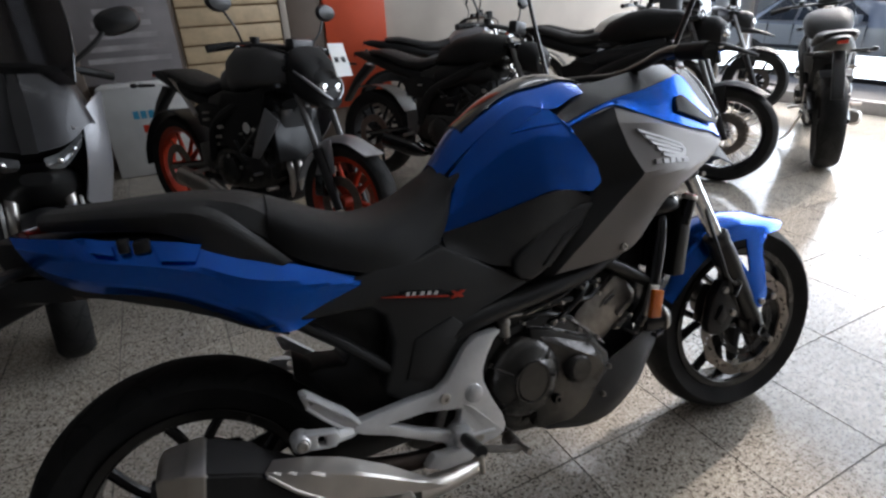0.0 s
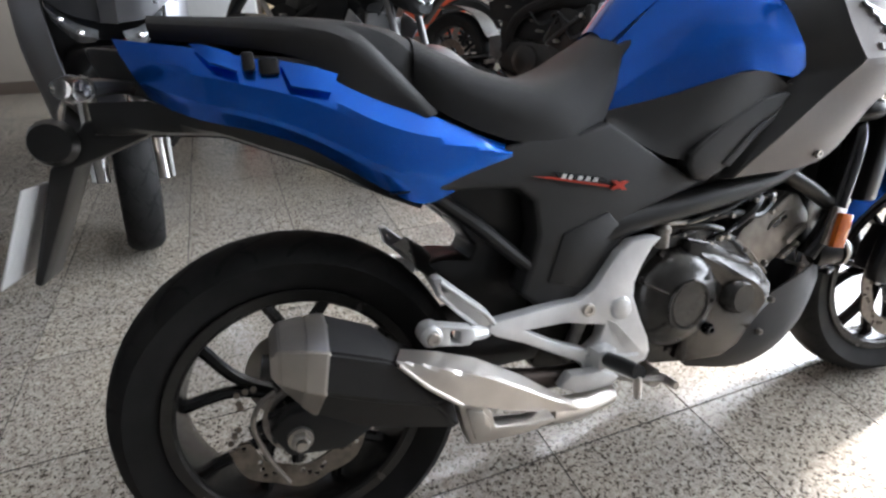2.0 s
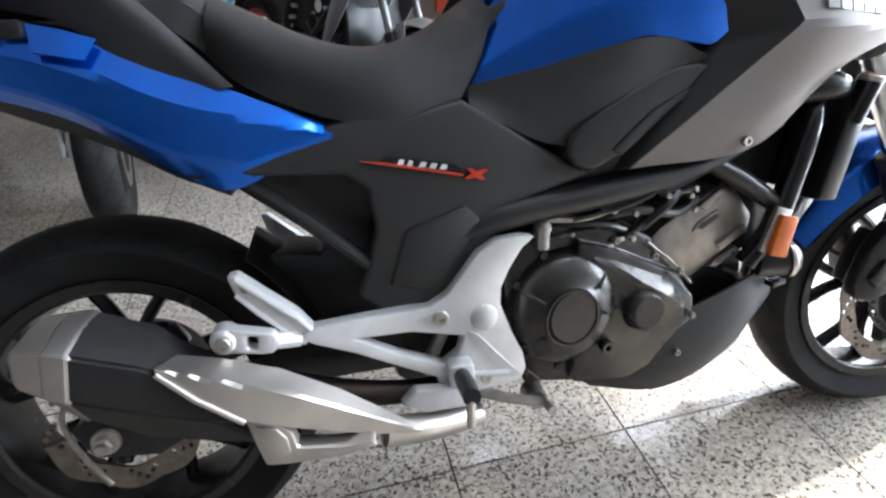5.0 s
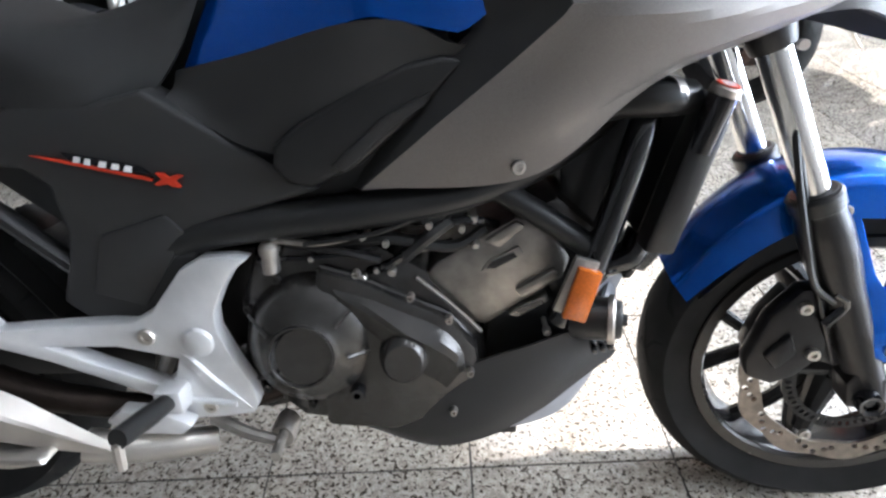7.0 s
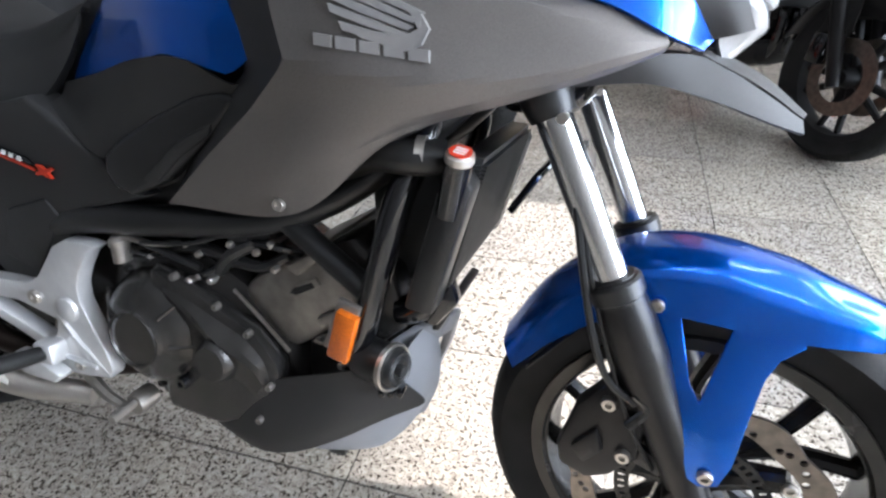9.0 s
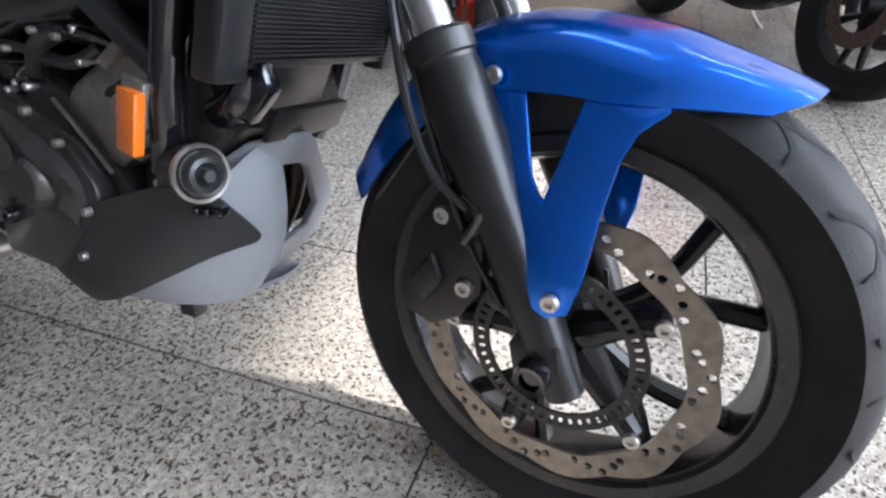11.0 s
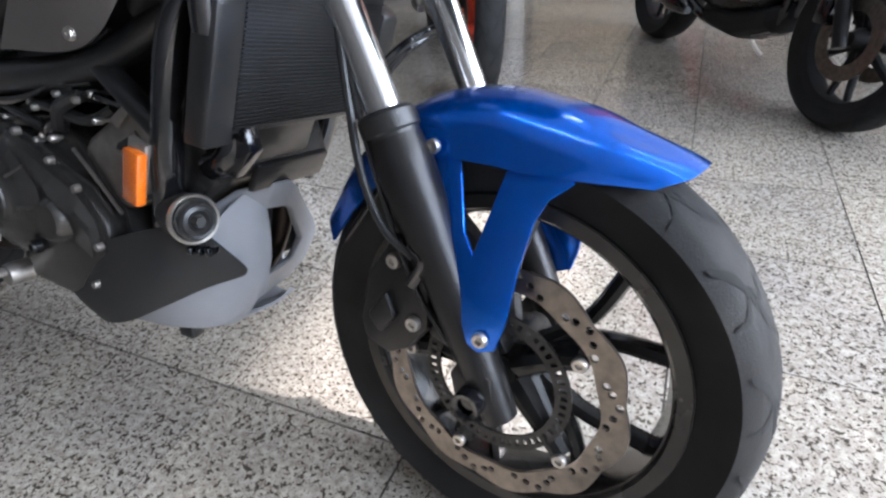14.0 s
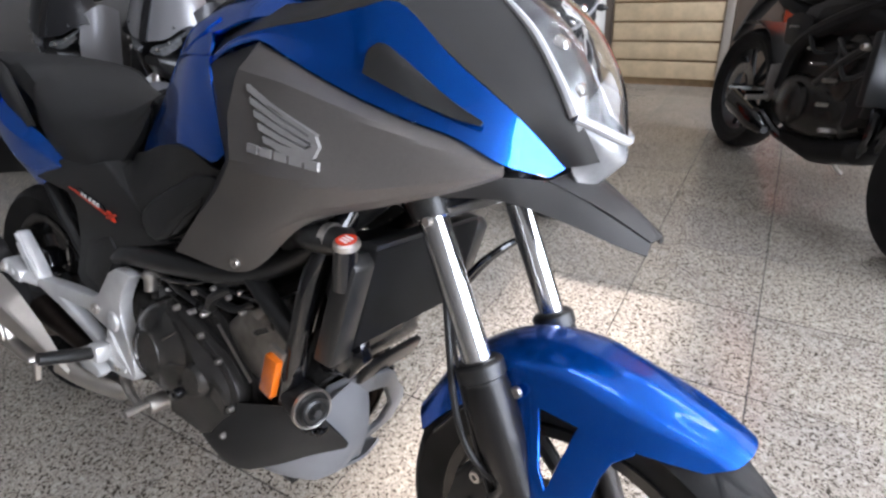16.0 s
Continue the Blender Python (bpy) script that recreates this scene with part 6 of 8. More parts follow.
part("light_strip", tube([(1.459, -0.068, 0.921), (1.492, -0.036, 0.905), (1.505, 0.0, 0.897), (1.492, 0.036, 0.905), (1.459, 0.068, 0.921)], 0.006, 24, 8), STRIP, bike, "pale translucent light strip")
part("lens_chin", skin([[(x, y, z), (x + 0.004, y * 0.92, z - 0.020), (x - 0.004, y * 0.72, 0.862), (1.470, y * 0.5, 0.832)] for y, x, z in ((-0.067, 1.459, 0.917), (-0.036, 1.491, 0.901), (0, 1.503, 0.893), (0.036, 1.491, 0.901), (0.067, 1.459, 0.917))], 16, 14, 0.004, True, (-1, 0, 0)), LAMP_CHIN, bike, "pale translucent chin below the headlight")
for sd in (-1, 1):
    part("reflector_fin", skin([[(1.392, sd * 0.012, 0.975), (1.420, sd * 0.014, 0.972), (1.440, sd * 0.018, 0.968)], [(1.380, sd * 0.056, 0.980), (1.405, sd * 0.054, 0.977), (1.420, sd * 0.050, 0.973)]], 10, 6, 0.003, True, (0, 0, -1)), CHROME, bike, "chrome headlight fin")
part("handlebar", tube([(1.06, -0.40, 1.06), (1.10, -0.26, 1.08), (1.16, -0.12, 1.07), (1.18, 0, 1.06), (1.16, 0.12, 1.07), (1.10, 0.26, 1.08), (1.06, 0.40, 1.06)], 0.011, 40, 12), BLACK_PLASTIC, bike, "black handlebar")
for s in (-1, 1):
    part("grip", tube([(1.06, s * 0.40, 1.06), (1.085, s * 0.31, 1.072)], 0.017, 6, 14, False), RUBBER, bike)
    part("lever", tube([(1.14, s * 0.22, 1.075), (1.14, s * 0.30, 1.07), (1.11, s * 0.39, 1.06)], [0.008, 0.006, 0.005], 12, 8), GLOSS_BLACK, bike)

# tail: light, indicators, plate holder
part("tail_light", skin([[(-0.19, -0.06, 0.856), (-0.215, 0, 0.852), (-0.19, 0.06, 0.856)], [(-0.165, -0.055, 0.815), (-0.20, 0, 0.81), (-0.165, 0.055, 0.815)]], 14, 5, 0.01, True, (1, 0, 0)), DARK_RED, bike, "dark red tail light")
part("tail_underside", plate([(-0.20, 0.845), (-0.15, 0.80), (-0.075, 0.755), (0.00, 0.725), (0.07, 0.69), (0.06, 0.74), (-0.1, 0.82)], -0.07, 0.07, 0.008), BLACK_PLASTIC, bike)
part("number_plate_holder", plate([(-0.13, 0.775), (-0.09, 0.760), (-0.16, 0.745), (-0.27, 0.700), (-0.335, 0.545), (-0.345, 0.55), (-0.30, 0.70), (-0.25, 0.760)], -0.045, 0.045, 0.006), BLACK_PLASTIC, bike, "black number plate holder")
part("plate_light", moved(lathe([(0.0001, -0.02), (0.024, -0.018), (0.030, 0.0), (0.024, 0.02), (0.0001, 0.02)], (0, 0, 0), 18), Matrix.Translation((-0.285, -0.055, 0.735))), BLACK_PLASTIC, bike)
part("number_plate", moved(box(-0.002, 0.002, -0.085, 0.085, -0.075, 0.055, 0.002), Matrix.Translation((-0.336, -0.01, 0.630)) @ Matrix.Rotation(radians(20), 4, "Y")), WHITE, bike, "blank white number plate")
for s in (-1, 1):
    stem = part("indicator", tube([(-0.175, s * 0.05, 0.800), (-0.200, s * 0.095, 0.800), (-0.215, s * 0.125, 0.797)], [0.009, 0.009, 0.012], 10, 10), BLACK_PLASTIC, bike, "rear indicator")
    part("indicator_lens", moved(lathe([(0.0001, -0.030), (0.011, -0.022), (0.016, 0.0), (0.013, 0.022), (0.0001, 0.028)], (0, 0, 0), 16), Matrix.Translation((-0.223, s * 0.150, 0.795)) @ Matrix.Rotation(radians(12 * s), 4, "Z")), CLEAR, stem, "clear indicator lens")

# decals, as plain shapes
shaping = False
part("badge_plate", plate([(0.452, 0.6900), (0.545, 0.6700), (0.556, 0.6610), (0.462, 0.6780)], -0.1632, -0.1600, 0), GLOSS_BLACK, bike, "black strip behind the badge")
for k, (x, w) in enumerate(((0.464, 0.011), (0.477, 0.010), (0.494, 0.012), (0.509, 0.012), (0.524, 0.012))):
    z = 0.6865 - 0.215 * (x - 0.462)
    part("badge_mark", plate([(x, z - 0.0085), (x + 0.004, z - 0.0015), (x + w, z - 0.0030), (x + w - 0.003, z - 0.0100)], -0.1640, -0.1600, 0), WHITE, bike, "white badge mark")
part("badge_cross", plate([(0.563, 0.6620), (0.572, 0.6610), (0.578, 0.6560), (0.589, 0.6590), (0.596, 0.6570), (0.585, 0.6510), (0.591, 0.6430), (0.582, 0.6440), (0.576, 0.6480), (0.564, 0.6460), (0.559, 0.6480), (0.570, 0.6540)], -0.1655, -0.1600, 0), RED, bike, "red badge cross")
part("badge_stripe", plate([(0.412, 0.6870), (0.450, 0.6810), (0.558, 0.6545), (0.557, 0.6515), (0.450, 0.6775)], -0.1645, -0.1600, 0), RED, bike, "thin red badge stripe")


def on_fairing(x, z):
    """Depth of the grey fairing's side at a place on it."""
    y = 0.229 - 0.17 * max(0.0, x - 1.10) - 0.6 * max(0.0, z - 0.83) ** 1.35 - 0.05 * max(0.0, 0.86 - z)
    return -(y + 0.0015)


def fairing_mark(name, pts, label):
    bm = bmesh.new()
    n = len(pts)
    a = [bm.verts.new((x, on_fairing(x, z), z)) for x, z in pts]
    b = [bm.verts.new((x, on_fairing(x, z) + 0.006, z)) for x, z in pts]
    bm.faces.new(a)
    bm.faces.new(b)
    for k in range(n):
        bm.faces.new((a[k], a[(k + 1) % n], b[(k + 1) % n], b[k]))
    return part(name, bm, SILVER_DECAL, bike, label)


# winged emblem as plain bars
for k in range(5):
    x0, z0 = 1.054 + 0.013 * k, 0.929 - 0.0155 * k
    x1, z1 = 1.186 - 0.004 * k, 0.876 - 0.0062 * k
    xm, zm = x0 * 0.45 + x1 * 0.55, z0 * 0.45 + z1 * 0.55 - 0.003
    fairing_mark("emblem_feather", [(x0, z0), (xm, zm + 0.0035), (x1, z1), (x1 - 0.006, z1 - 0.0030), (xm - 0.002, zm - 0.0035), (x0 + 0.004, z0 - 0.0080)], "silver emblem bar")
fairing_mark("emblem_base", [(1.112, 0.862), (1.170, 0.856), (1.190, 0.866), (1.186, 0.848), (1.172, 0.842), (1.130, 0.852)], "silver emblem base")
fairing_mark("emblem_edge", [(1.170, 0.880), (1.184, 0.874), (1.192, 0.862), (1.186, 0.848), (1.180, 0.848), (1.182, 0.862)], "silver emblem edge")
for k in range(5):
    x = 1.080 + 0.0235 * k
    fairing_mark("emblem_bar", [(x, 0.8560 - 0.11 * (x - 1.08)), (x + 0.019, 0.8540 - 0.11 * (x - 1.08)), (x + 0.020, 0.8430 - 0.11 * (x - 1.08)), (x + 0.001, 0.8450 - 0.11 * (x - 1.08))], "silver bar below the emblem")



# ---- the other motorcycles ----
TITAN = material("pale_grey_paint", (0.30, 0.30, 0.31), 0.35, 0.5, 0.4, 700, 0.12)
GUN_GREY = material("gunmetal_paint", (0.060, 0.060, 0.063), 0.38, 0.5, 0.2, 700, 0.15)
BLACK_PAINT = material("black_bike_paint", (0.015, 0.0148, 0.015), 0.58, spec=0.22, noise_scale=8, spread=0.2, rough_var=0.08)
ORANGE = material("orange_wheel_paint", (0.42, 0.030, 0.005), 0.45, noise_scale=20, spread=0.1)
WHITE_PAINT = material("white_bike_paint", (0.62, 0.62, 0.60), 0.35, coat=0.4, noise_scale=10, spread=0.05)
PAPER = material("white_card", (0.72, 0.72, 0.70), 0.7, noise_scale=20, spread=0.04)
INK = material("black_ink", (0.02, 0.02, 0.02), 0.7, noise_scale=20, spread=0.2)
DARK_GREY = material("dark_grey_scooter_paint", (0.028, 0.028, 0.030), 0.36, 0.3, 0.2, 700, 0.15)
DULL_TUBE = material("dull_fork_tube", (0.20, 0.195, 0.19), 0.42, 0.8, noise_scale=20, spread=0.15)
TANK_GREY = material("matt_grey_tank_paint", (0.115, 0.113, 0.112), 0.5, 0.3, noise_scale=600, spread=0.15)
LAMP_GREY = material("smoky_lamp_lens", (0.16, 0.165, 0.17), 0.10, 0.3, 0.8, noise_scale=30, spread=0.35)
MIRROR_GLASS = material("mirror_glass", (0.85, 0.85, 0.85), 0.03, 1.0, noise_scale=4, spread=0.03)


def pod(stations, sides=20, power=2.6):
    """A rounded body along x: stations of (x, z, half width, half height)."""
    rings = []
    for x, z, w, h in stations:
        a = np.linspace(0, 2 * math.pi, sides, endpoint=False)
        c, s = np.cos(a), np.sin(a)
        rings.append(np.stack((np.full(sides, x), w * np.sign(c) * np.abs(c) ** (2 / power), z + h * np.sign(s) * np.abs(s) ** (2 / power)), 1))
    return loft(rings)


def wheel_parts(parent, cx, cz, R, half, paint, spokes, wire, disc):
    """A road wheel with tyre, hub, spokes and brake disc."""
    r = R - 0.082
    w = part("wheel", lathe_open([(r + 0.012, -half * 0.75), (r + 0.012, -half * 0.66), (r - 0.004, -half * 0.5), (r - 0.012, 0), (r - 0.004, half * 0.5), (r + 0.012, half * 0.66),
                                  (r + 0.012, half * 0.75), (r - 0.014, half * 0.6), (r - 0.022, 0), (r - 0.014, -half * 0.6), (r + 0.012, -half * 0.75)], (cx, 0, cz), 48), paint, parent)
    part("tyre", tyre(cx, cz, R, r + 0.006, half, half * 0.95, 64), RUBBER, w, "black road tyre")
    part("hub", lathe([(0.0001, -0.06), (0.022, -0.06), (0.036, -0.03), (0.036, 0.03), (0.022, 0.06), (0.0001, 0.06)], (cx, 0, cz), 20), paint, w)
    for k in range(spokes):
        a = 2 * math.pi * k / spokes
        if wire:
            s, b = (-1) ** k, a + 0.5 * (-1) ** (k // 2)
            bm = tube([(cx + 0.03 * math.cos(a), s * 0.04, cz + 0.03 * math.sin(a)), (cx + r * math.cos(b), 0, cz + r * math.sin(b))], 0.0025, 3, 5, False)
        else:
            b = a + (0.10 if k % 2 else -0.10)
            bm = tube([(cx + 0.025 * math.cos(a), 0, cz + 0.025 * math.sin(a)), (cx + (r - 0.012) * math.cos(b), 0, cz + (r - 0.012) * math.sin(b))], [0.017, 0.011], 5, 8, False)
        part("spoke", bm, STEEL if wire else paint, w)
    for s in disc:
        part("brake_disc", ring(0.085, 0.135, s * 0.062 - 0.002, s * 0.062 + 0.002, (cx, 0, cz), 40), DISC, w)
    tread(cx, cz, R, r + 0.006, half, 15, w)
    return w


def other_bike(name, rear, front, lean, label, tank, tail, rims, panel, spokes=10, wire=False, screen=False, tag=False, high=0.0, guard=None, pipe=STEEL, nose=None):
    yaw = math.atan2(front[1] - rear[1], front[0] - rear[0])
    m = Matrix.Translation((rear[0], rear[1], 0.004)) @ Matrix.Rotation(yaw, 4, "Z") @ Matrix.Rotation(radians(lean), 4, "X")
    o = thing(name, m, label, "motorcycle", "motorcycles in the showroom")
    WB = math.hypot(front[0] - rear[0], front[1] - rear[1])
    fx, k = WB, WB - 1.40
    RF = 0.30 + high * 0.12
    wheel_parts(o, 0, 0.315, 0.315, 0.074, rims, spokes, wire, (-1,))
    wheel_parts(o, fx, RF, RF, 0.058, rims, spokes, wire, (-1, 1))
    up = high
    # front end
    def fk(z, y):
        return (fx - 0.46 * (z - RF), y, z)
    for s in (-1, 1):
        leg = part("fork_leg", tube([fk(RF - 0.03, s * 0.095), fk(0.42, s * 0.095), fk(0.56, s * 0.095)], [0.022, 0.026, 0.028], 10, 14, False), FORK_LEG if nose is None else STEEL, o)
        part("fork_tube", tube([fk(0.54, s * 0.095), fk(0.98 + up, s * 0.095)], 0.018, 4, 14, False), DULL_TUBE if nose is None else CHROME, o, "plain metal fork tube")
        part("brake_caliper", box(fx - 0.15, fx - 0.085, s * 0.05, s * 0.105, RF + 0.02, RF + 0.13, 0.012), GLOSS_BLACK, o)
        part("grip", tube([(fx - 0.50, s * 0.39, 1.02 + up), (fx - 0.47, s * 0.27, 1.04 + up)], 0.018, 6, 12, False), RUBBER, o)
        part("lever", tube([(fx - 0.43, s * 0.20, 1.035 + up), (fx - 0.41, s * 0.30, 1.035 + up), (fx - 0.45, s * 0.38, 1.02 + up)], 0.006, 10, 6), GLOSS_BLACK, o)
        part("reservoir", lathe([(0.0001, 0), (0.022, 0), (0.024, 0.03), (0.0001, 0.034)], (fx - 0.42, s * 0.18, 1.05 + up), 14, "z"), BLACK_PLASTIC, o)
        mx = fx - 0.46
        part("mirror_stem", tube([(mx, s * 0.22, 1.05 + up), (mx + 0.02, s * 0.27, 1.12 + up), (mx, s * 0.32, 1.20 + up)], 0.006, 10, 8), BLACK_PLASTIC, o)
        mir = part("mirror", loft([[(mx + dx, s * 0.335 + 0.07 * q * math.cos(a), 1.225 + up + 0.045 * q * math.sin(a)) for a in np.linspace(0, 2 * math.pi, 16, endpoint=False)] for dx, q in ((0.028, 0.3), (0.02, 0.85), (0.0, 1.0))]), BLACK_PLASTIC, o, "black oval mirror")
        part("mirror_face", loft([[(mx + dx, s * 0.335 + 0.063 * q * math.cos(a), 1.225 + up + 0.039 * q * math.sin(a)) for a in np.linspace(0, 2 * math.pi, 16, endpoint=False)] for dx, q in ((0.0, 1.0), (-0.002, 0.98))]), MIRROR_GLASS, mir, "mirror glass")
        ind = part("indicator", tube([(fx - 0.30, s * 0.06, 0.86 + up), (fx - 0.29, s * 0.15, 0.86 + up)], [0.008, 0.012], 4, 8, False), BLACK_PLASTIC, o)
        part("indicator_lens", moved(lathe([(0.0001, -0.03), (0.013, -0.02), (0.016, 0.0), (0.0001, 0.028)], (0, 0, 0), 12), Matrix.Translation((fx - 0.285, s * 0.175, 0.86 + up))), BLACK_PLASTIC, ind)
        tb = part("rear_indicator", tube([(-0.18, s * 0.05, 0.80 + up), (-0.20, s * 0.14, 0.80 + up)], [0.008, 0.012], 4, 8, False), BLACK_PLASTIC, o)
        part("indicator_lens", moved(lathe([(0.0001, -0.03), (0.013, -0.02), (0.016, 0.0), (0.0001, 0.028)], (0, 0, 0), 12), Matrix.Translation((-0.20, s * 0.165, 0.80 + up))), BLACK_PLASTIC, tb)
        part("swing_arm", tube([(0.0, s * 0.105, 0.315), (0.28, s * 0.11, 0.36), (0.50, s * 0.10, 0.40)], [0.018, 0.028, 0.032], 12, 10), GLOSS_BLACK, o)
        part("frame_beam", tube([(0.48, s * 0.12, 0.42), (0.56, s * 0.145, 0.62), (0.78, s * 0.15, 0.74), (1.0 + k, s * 0.09, 0.86)], [0.030, 0.032, 0.034, 0.028], 18, 10), BLACK_PAINT, o)
        part("footrest", tube([(0.42, s * 0.13, 0.36), (0.42, s * 0.23, 0.35)], 0.012, 4, 10, False), STEEL, o, "bright rider footrest")
        part("footrest_hanger", plate([(0.36, 0.50), (0.44, 0.52), (0.48, 0.40), (0.42, 0.335), (0.38, 0.36)], s * 0.135, s * 0.118, 0.006), DULL_TUBE, o, "dull metal footrest hanger")
        part("side_panel", skin([[(0.30, s * 0.10, 0.70), (0.46, s * 0.14, 0.74), (0.60, s * 0.15, 0.72)], [(0.34, s * 0.10, 0.60), (0.46, s * 0.13, 0.60), (0.58, s * 0.14, 0.58)]], 12, 5, 0.006, True), panel, o)
        if guard:
            part("tank_wing", skin([[(1.015 + k, s * 0.185, 0.75 + up), (1.07 + k, s * 0.195, 0.725 + up), (1.117 + k, s * 0.190, 0.692 + up)], [(0.95 + k, s * 0.192, 0.62 + up), (0.99 + k, s * 0.20, 0.605 + up), (1.04 + k, s * 0.195, 0.59 + up)], [(0.88 + k, s * 0.185, 0.486 + up), (0.91 + k, s * 0.19, 0.485 + up), (0.94 + k, s * 0.187, 0.484 + up)]], 14, 8, 0.008, True), guard, o, "pale grey blade beside the radiator")
        part("mudguard_stay", plate([(fx - 0.10, RF + 0.30), (fx - 0.04, RF + 0.32), (fx - 0.02, RF + 0.16), (fx - 0.12, RF + 0.05), (fx - 0.16, RF + 0.12)], s * 0.085, s * 0.078, 0.004), guard or BLACK_PAINT, o)
    part("engine_core", plate([(0.40, 0.34), (0.42, 0.62), (0.36, 0.74), (0.60, 0.82), (0.95 + k, 0.84 + up), (1.05 + k, 0.74), (1.02 + k, 0.42), (0.92, 0.30)], -0.115, 0.115, 0.03), BLACK_PLASTIC, o, "dark engine bay")
    part("airbox", pod([(0.50, 0.70, 0.06, 0.05), (0.58, 0.72, 0.13, 0.09), (0.90 + k, 0.76 + up * 0.5, 0.15, 0.08), (1.04 + k, 0.74 + up * 0.5, 0.10, 0.05)]), BLACK_PAINT, o)
    part("coolant_hose", tube([(1.0 + k, -0.13, 0.70), (0.92 + k, -0.17, 0.62), (0.80, -0.17, 0.50)], 0.015, 12, 8), BLACK_PLASTIC, o)
    part("yoke", box(fx - 0.34, fx - 0.26, -0.12, 0.12, 0.92 + up, 0.955 + up, 0.012), GLOSS_BLACK, o)
    part("handlebar", tube([(fx - 0.50, -0.39, 1.02 + up), (fx - 0.45, -0.24, 1.045 + up), (fx - 0.36, -0.10, 1.04 + up), (fx - 0.34, 0, 1.03 + up), (fx - 0.36, 0.10, 1.04 + up), (fx - 0.45, 0.24, 1.045 + up), (fx - 0.50, 0.39, 1.02 + up)], 0.012, 36, 10), BLACK_PLASTIC, o, "black handlebar")
    part("instrument", box(fx - 0.34, fx - 0.28, -0.07, 0.07, 1.00 + up, 1.08 + up, 0.015), BLACK_PLASTIC, o, "black instrument panel")
    part("front_mudguard", skin([[(fx + (RF + 0.025) * math.cos(radians(d)), s * 0.07, RF - 0.02 + (RF + 0.025) * math.sin(radians(d))) for d in (165, 140, 112, 84, 58)] if abs(s) == 1 else [(fx + (RF + 0.045) * math.cos(radians(d)), 0, RF - 0.01 + (RF + 0.045) * math.sin(radians(d))) for d in (165, 140, 112, 84, 52)] for s in (-1, 0, 1)], 20, 9, 0.004, True, (0, 0, -1)), guard or nose or BLACK_PAINT, o)
    head = part("headlight", pod([(fx - 0.30, 0.88 + up, 0.06, 0.05), (fx - 0.24, 0.88 + up, 0.105, 0.085), (fx - 0.17, 0.87 + up, 0.11, 0.09), (fx - 0.12, 0.855 + up, 0.09, 0.075), (fx - 0.095, 0.85 + up, 0.05, 0.04)]), nose or BLACK_PAINT, o, "dark headlight housing")
    for s in (-1, 1):
        part("headlight_lens", moved(lathe([(0.0001, 0.03), (0.02, 0.026), (0.03, 0.012), (0.033, 0.0), (0.0001, -0.002)], (0, 0, 0), 18, "x"), Matrix.Translation((fx - 0.118, s * 0.045, 0.855 + up))), CHROME, head, "bright headlight reflector")
    # tank, seat, tail
    part("tank", pod([(0.56, 0.83 + up, 0.09, 0.03), (0.62, 0.86 + up, 0.13, 0.07), (0.74, 0.89 + up, 0.155, 0.10), (0.88, 0.91 + up, 0.165, 0.105), (1.0 + k, 0.91 + up, 0.15, 0.09), (1.08 + k, 0.90 + up, 0.10, 0.06), (1.10 + k, 0.90 + up, 0.05, 0.03)], 24), tank, o, "painted fuel tank")
    part("tank_cap", lathe([(0.0001, 0.012), (0.03, 0.012), (0.036, 0.0), (0.036, -0.02)], (0.90, 0, 1.012 + up), 20, "z"), STEEL, o)
    part("seat", pod([(-0.02, 0.885 + up, 0.09, 0.02), (0.10, 0.875 + up, 0.12, 0.035), (0.22, 0.845 + up, 0.13, 0.04), (0.32, 0.815 + up, 0.135, 0.045), (0.45, 0.805 + up, 0.125, 0.045), (0.58, 0.835 + up, 0.09, 0.04), (0.62, 0.845 + up, 0.05, 0.02)]), SEAT, o, "black vinyl seat")
    part("tail", pod([(-0.22, 0.875 + up, 0.03, 0.012), (-0.14, 0.865 + up, 0.055, 0.03), (0.05, 0.825 + up, 0.09, 0.045), (0.25, 0.775 + up, 0.125, 0.05), (0.45, 0.735 + up, 0.12, 0.05), (0.56, 0.73 + up, 0.08, 0.03)]), tail, o, "painted tail")
    part("tail_light", box(-0.228, -0.20, -0.03, 0.03, 0.85 + up, 0.87 + up, 0.006), RED, o, "red tail light")
    part("plate_holder", plate([(-0.12, 0.80 + up), (-0.05, 0.79 + up), (-0.20, 0.66 + up), (-0.31, 0.52 + up), (-0.33, 0.53 + up), (-0.22, 0.70 + up)], -0.035, 0.035, 0.006), BLACK_PLASTIC, o)
    # engine
    part("crankcase", pod([(0.42, 0.40, 0.09, 0.08), (0.48, 0.40, 0.14, 0.13), (0.64, 0.39, 0.155, 0.145), (0.82, 0.39, 0.15, 0.13), (0.94 + k, 0.40, 0.12, 0.10), (0.98 + k, 0.40, 0.07, 0.05)], 20, 3.2), ENGINE, o, "black engine casing")
    for s in (-1, 1):
        part("engine_cover", lathe([(0.0001, s * 0.185), (0.065, s * 0.183), (0.085, s * 0.172), (0.09, s * 0.145)], (0.66, 0, 0.39), 28), ENGINE, o, "dark metal engine cover")
    part("cylinder", moved(box(-0.10, 0.10, -0.13, 0.13, -0.13, 0.13, 0.03), Matrix.Translation((0.86 + k, 0, 0.58)) @ Matrix.Rotation(radians(25), 4, "Y")), ENGINE, o)
    part("radiator", moved(box(-0.02, 0.02, -0.16, 0.16, -0.13, 0.13, 0.008), Matrix.Translation((1.03 + k, 0, 0.60)) @ Matrix.Rotation(radians(-12), 4, "Y")), BLACK_PLASTIC, o, "black radiator")
